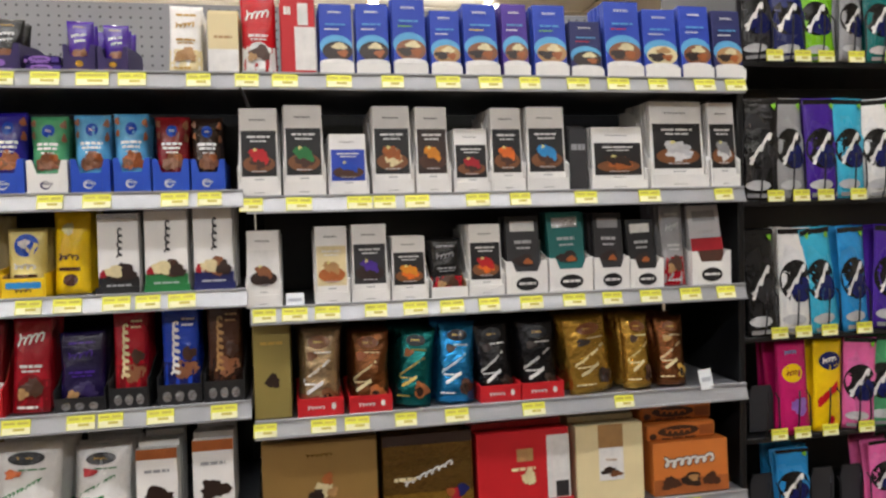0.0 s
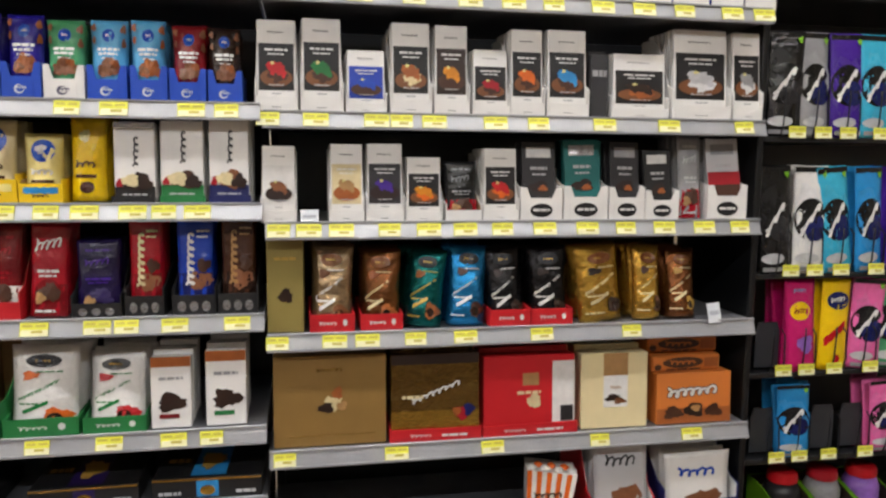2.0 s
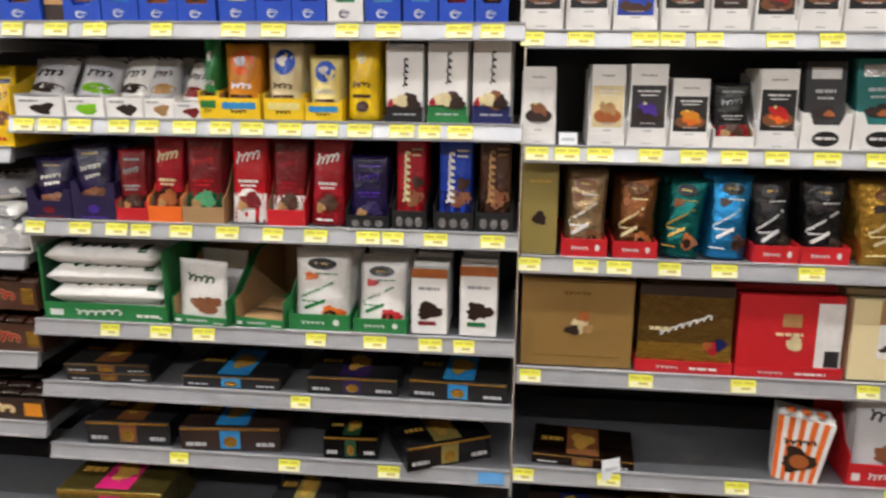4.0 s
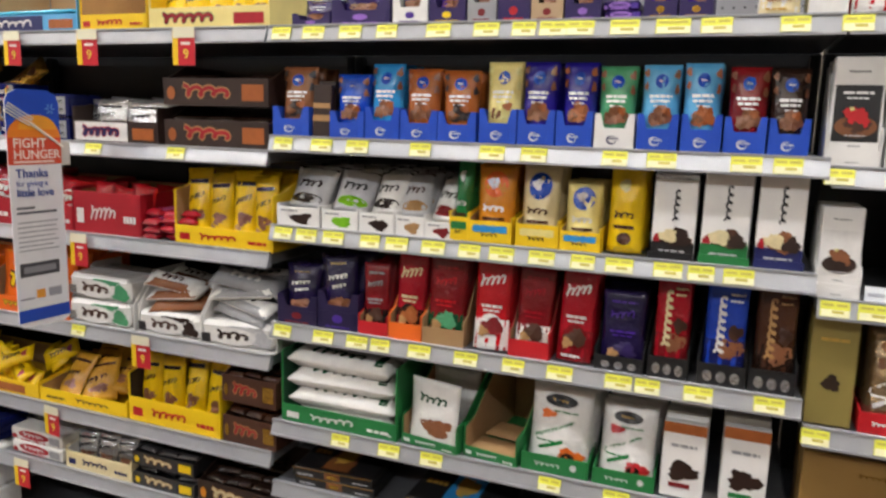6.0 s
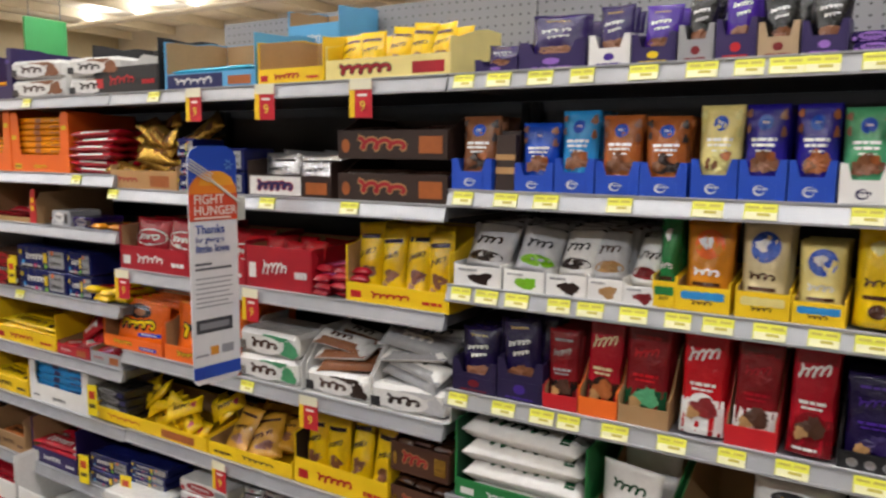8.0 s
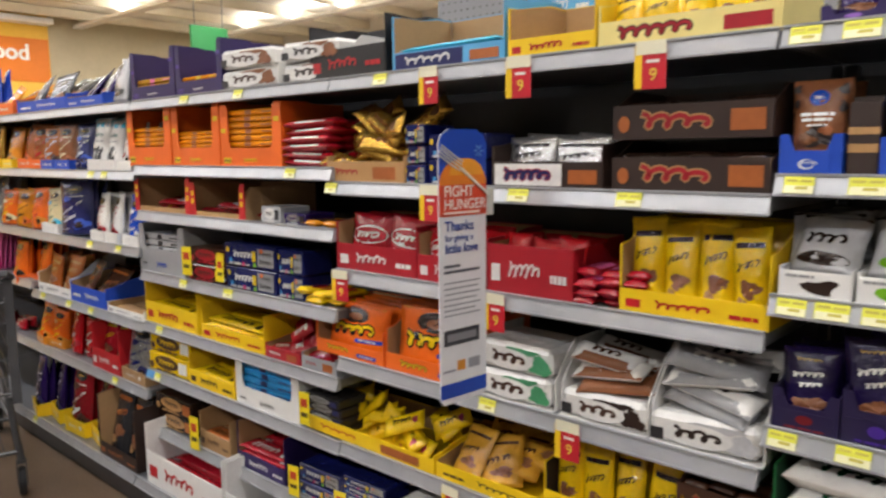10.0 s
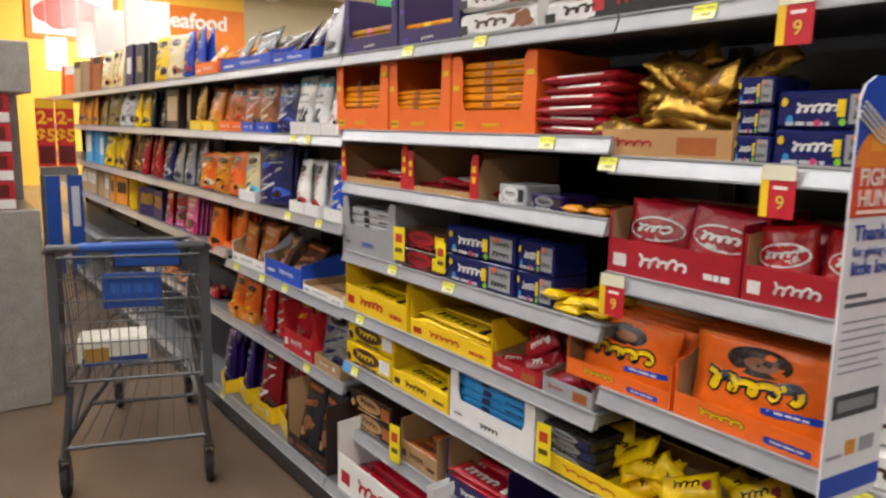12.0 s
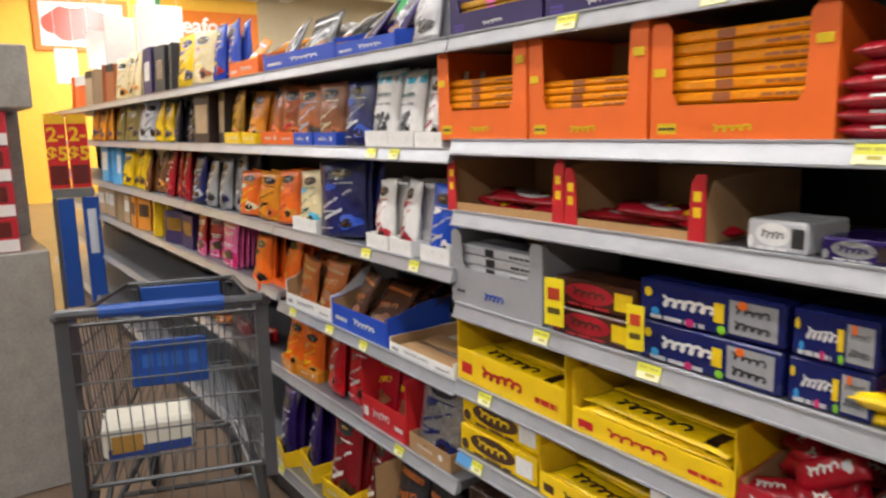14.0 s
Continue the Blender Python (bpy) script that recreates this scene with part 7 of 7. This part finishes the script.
part("rear_lower_rim", tube(bmesh.new(), [(-0.24, 0, LOW), (0.24, 0, LOW)], 0.008), GREY_W, cart)
part("front_rim", tube(bmesh.new(), [(-half(LEN, TOP), LEN, TOP - 0.06), (half(LEN, TOP), LEN, TOP - 0.06)], 0.008), GREY_W, cart)
part("front_lower_rim", tube(bmesh.new(), [(-half(LEN, LOW), LEN, LOW + 0.05), (half(LEN, LOW), LEN, LOW + 0.05)], 0.007), GREY_W, cart)
for k in range(1, 15):
    q = k / 15 * 2 - 1
    part("rear_wire", tube(bmesh.new(), [(q * 0.238, 0, LOW), (q * 0.268, 0, TOP)], 0.0024, 4), GREY_W, cart)
    part("front_wire", tube(bmesh.new(), [(q * half(LEN, LOW), LEN, LOW + 0.05), (q * half(LEN, TOP), LEN, TOP - 0.06)], 0.0024, 4), GREY_W, cart)
    part("floor_wire", tube(bmesh.new(), [(q * 0.238, 0, LOW), (q * half(LEN, LOW), LEN, LOW + 0.05)], 0.0024, 4), GREY_W, cart)
for z in (0.52, 0.6, 0.68, 0.76, 0.85):
    part("rear_rod", tube(bmesh.new(), [(-half(0, z), 0, z), (half(0, z), 0, z)], 0.003, 5), GREY_W, cart)
    part("front_rod", tube(bmesh.new(), [(-half(LEN, z), LEN, z), (half(LEN, z), LEN, z)], 0.003, 5), GREY_W, cart)
for y, z in ((-0.03, 0.20), (0.42, 0.21), (0.92, 0.22)):
    part("cross_bar", tube(bmesh.new(), [(-0.262 + 0.1 * max(0, y), y, z), (0.262 - 0.1 * max(0, y), y, z)], 0.010, 6), GREY_W, cart)
for k in range(7):
    q = k / 6 * 2 - 1
    part("rack_wire", tube(bmesh.new(), [(q * 0.2, -0.02, 0.213), (q * 0.13, 0.9, 0.232)], 0.003, 4), GREY_W, cart)
front = part("front_sign", box(bmesh.new(), -0.15, 0.15, LEN - 0.03, LEN - 0.018, TOP - 0.19, TOP - 0.07, 0.004), BLUE, cart, "blue plastic sign at the front")
part("sign_rim", box(bmesh.new(), -0.158, 0.158, LEN - 0.017, LEN - 0.008, TOP - 0.198, TOP - 0.062, 0.003), material("plastic", "1a1b1d"), front)
goods = thing("food_box", -4.53, 1.0, LOW + 0.012, "cream and blue food carton lying in the cart", "carton", "", 78)
part("carton", box(bmesh.new(), -0.135, 0.135, -0.09, 0.09, 0.0, 0.108, 0.012), material("card", "fbf4e4"), goods)
part("blue_band", box(bmesh.new(), -0.12, 0.122, -0.0912, -0.0902, 0.004, 0.035), material("card", "2a4a9a"), goods)
part("picture", box(bmesh.new(), -0.11, -0.02, -0.0922, -0.0913, 0.02, 0.075), material("photo", "c89a48"), goods)

# ---- free-standing grey display in the aisle ----
disp = thing("floor_display", -5.75, 0.46, 0.0, "speckled grey cardboard floor display with red and white boxes", "display stand")
SPECK = material("photo", "a5a19a")
part("base", box(bmesh.new(), -0.31, 0.32, -0.42, 0.41, 0.0, 1.0, 0.006), SPECK, disp)
part("back", box(bmesh.new(), -0.31, -0.27, -0.42, 0.41, 1.001, 1.80, 0.004), SPECK, disp)
part("side", box(bmesh.new(), -0.269, 0.318, -0.42, -0.39, 1.001, 1.80, 0.004), SPECK, disp)
part("header", box(bmesh.new(), -0.269, 0.32, -0.389, 0.41, 1.56, 1.80, 0.006), SPECK, disp)
for k in range(4):
    for j in range(3):
        bx = thing("red_box", -5.53, 0.19 + 0.235 * j, 1.002 + 0.138 * k, "red and white product carton on the floor display", "carton", "cartons on the floor display", 0)
        part("carton", box(bmesh.new(), -0.2, 0.075, -0.115, 0.115, 0.0, 0.135, 0.003), material("card", "b8182a"), bx)
        part("white_band", box(bmesh.new(), 0.0755, 0.0765, -0.112, 0.112, 0.004, 0.05), material("card", "e6e2de"), bx)
        part("picture", box(bmesh.new(), 0.0755, 0.0768, 0.02, 0.09, 0.06, 0.12), material("photo", "6a2018"), bx)

# ---- hanging sale cards and blue end stand ----
stand = thing("blue_end_stand", -8.62, 1.44, 0.0, "grey metal stand with blue panels at the end of the aisle", "display stand")
part("top_bar", box(bmesh.new(), -0.03, 0.03, -0.16, 0.14, 0.96, 1.03, 0.004), material("metal", "8a8c90"), stand)
for yy in (-0.15, 0.06):
    part("post", box(bmesh.new(), -0.02, 0.02, yy - 0.015, yy + 0.015, 0.0, 0.959, 0.003), material("metal", "6a6c70"), stand)
for yy in (-0.075, 0.105):
    part("blue_panel", box(bmesh.new(), 0.021, 0.035, yy - 0.06, yy + 0.06, 0.08, 0.955, 0.004), BLUE, stand)
part("white_strip", box(bmesh.new(), 0.0355, 0.039, 0.07, 0.135, 0.5, 0.86, 0.002), material("plastic", "d8dce4"), stand)
for yy in (-0.10, 0.055):
    card = thing("sale_card", -8.58, 1.44 + yy, 1.035, "red sale card with yellow 2 and $5 price", "sign", "sale cards on the stand", 90)
    part("card", box(bmesh.new(), -0.072, 0.072, 0.0, 0.004, 0.0, 0.58, 0.001), material("card", "cf1c22"), card)
    part("yellow_top", box(bmesh.new(), -0.068, 0.068, -0.0012, -0.0002, 0.50, 0.575), material("card", "eab81e"), card)
    writing("price_text", "2-", 0.15, card, pose(0, -0.001, 0.37, 90), material("card", "f2c418"), "CENTER", 0.004)
    writing("price_text", "$5", 0.15, card, pose(0, -0.001, 0.22, 90), material("card", "f2c418"), "CENTER", 0.004)
    part("picture", box(bmesh.new(), -0.06, 0.06, -0.0012, -0.0002, 0.03, 0.18), material("photo", "6a1a18"), card)

# ---- far wall signs ----
sea = thing("wall_sign", -19.94, 5.42, 3.70, "white Seafood lettering on the orange wall band", "sign", "", 90)
writing("sign_text", "Seafood", 0.5, sea, pose(0, 0, 0, 90), material("paint", "f6f2ea"), "LEFT", 0.012, 0.01)

pic = thing("wall_picture", -19.98, 3.55, 3.2, "orange framed food picture on the yellow wall", "picture", "", 90)
part("frame", box(bmesh.new(), -0.95, 0.95, -0.04, 0.0, 0.0, 1.1, 0.01), material("paint", "e2741a"), pic)
part("picture", box(bmesh.new(), -0.82, 0.82, -0.05, -0.041, 0.1, 1.0), material("photo", "e8e2dc"), pic)
fillet = bmesh.new()
prism(fillet, [(-0.8 + 1.5 * (0.5 - 0.5 * math.cos(k * math.pi / 12)) if k <= 12 else 0.7 - 1.5 * (0.5 - 0.5 * math.cos((k - 12) * math.pi / 12)), 0.56 + (0.36 + 0.05 * math.sin(2 * k)) * math.sin(k * math.pi / 12)) for k in range(24)], -0.053, -0.0505, "y")
part("food_photo", fillet, material("photo", "c8503e"), pic)
green = thing("hanging_sign", -14.0, 8.2, 3.2, "plain green hanging department sign", "sign", "", 90)
part("panel", box(bmesh.new(), -0.4, 0.4, -0.03, 0.03, 0.0, 0.7, 0.005), material("paint", "2e8a48"), green)
for s in (-1, 1):
    part("rod", tube(bmesh.new(), [(0.3 * s, 0, 0.7), (0.3 * s, 0, 1.68)], 0.008), GREY_W, green)

banner = thing("hanging_banner", -16.3, 4.04, 3.45, "narrow white banner with a dark green edge", "sign", "", 90)
part("panel", box(bmesh.new(), -0.2, 0.11, -0.02, 0.02, 0.0, 1.45, 0.005), material("paint", "dfe8dc"), banner)
part("green_edge", box(bmesh.new(), 0.111, 0.2, -0.022, 0.022, 0.0, 1.45, 0.005), material("paint", "2e7a48"), banner)

# ---- unseen facing side: pale-backed shelving added to bounce light onto the low shelves ----
face = thing("bounce_shelving", -3.0, -1.35, 0.0, "unseen grey shelving with a pale back, added across the aisle to bounce light", "shelving")
part("back_panel", box(bmesh.new(), -9.0, 5.0, -0.5, -0.46, 0.0, 1.9), material("paint", "cfc8bc"), face)
for z in (0.12, 0.45, 0.8, 1.15, 1.5):
    part("shelf", box(bmesh.new(), -9.0, 5.0, -0.459, 0.0, z, z + 0.03, 0.003), STEEL, face)

# ---- white boards on rods, added beyond the aisle in place of white glare ----
for x, y0, y1, z0, z1 in ((-15, 3.49, 4.23, 2.6, 3.48), (-16, 3.2, 3.69, 2.6, 3.40), (-17, 3.08, 3.46, 2.6, 3.28), (-18, 2.68, 3.06, 2.4, 3.04)):
    board_th = thing("glare_board", x, (y0 + y1) / 2, z0, "plain white board hung in place of bright white glare", "sign", "white boards over the far aisles", 90)
    part("panel", box(bmesh.new(), -(y1 - y0) / 2, (y1 - y0) / 2, -0.05, 0.05, 0.0, z1 - z0, 0.01), material("paint", "f6f5f2"), board_th)
    for sg in (-1, 1):
        part("rod", tube(bmesh.new(), [(sg * (y1 - y0) * 0.4, 0, z1 - z0), (sg * (y1 - y0) * 0.4, 0, 4.9 - z0)], 0.004), material("paint", "e8e6e0"), board_th)


# ---- yellow price flags and blue labels on the shelf edges ----
def price_flag(x, z, w, h):
    th = thing("price_flag", x, 1.585, z, "small yellow price flag clipped to a shelf edge", "price tag", "yellow price flags", 8)
    part("card", box(bmesh.new(), -w / 2, w / 2, 0, 0.0015, 0, h, 0.0004), material("card", "efd816"), th)
    part("red_mark", box(bmesh.new(), -w * 0.3, w * 0.3, -0.0008, -0.0002, h * 0.55, h * 0.8), material("card", "c03a20"), th)
    part("text_bar", box(bmesh.new(), -w * 0.32, w * 0.32, -0.0008, -0.0002, h * 0.25, h * 0.38), material("card", "5a4a18"), th)
    part("clip", box(bmesh.new(), -w * 0.2, w * 0.2, 0.0016, 0.016, 0.0, 0.012), material("plastic", "d8d8d0"), th)


price_flag(-3.265, 1.022, 0.053, 0.105)
price_flag(-3.041, 1.021, 0.038, 0.089)
price_flag(-2.592, 0.615, 0.044, 0.106)
price_flag(-3.280, 0.347, 0.051, 0.128)
price_flag(-2.662, 0.358, 0.047, 0.102)
price_flag(-2.431, 0.362, 0.047, 0.082)
for bay, level, x in (("B", 7, -0.05), ("A", 6, 1.17), ("D", 6, -3.62)):
    deck, fy, z = shelf_of[bay, level]
    ob = part("blue_label", box(bmesh.new(), -0.032, 0.032, -0.002, -0.0002, -0.014, 0.014), material("card", "5a9ad0"), deck, "light blue shelf label")
    ob.matrix_basis = pose(x - (LEFT[bay] + BAY / 2), fy - 0.004, z, -17)
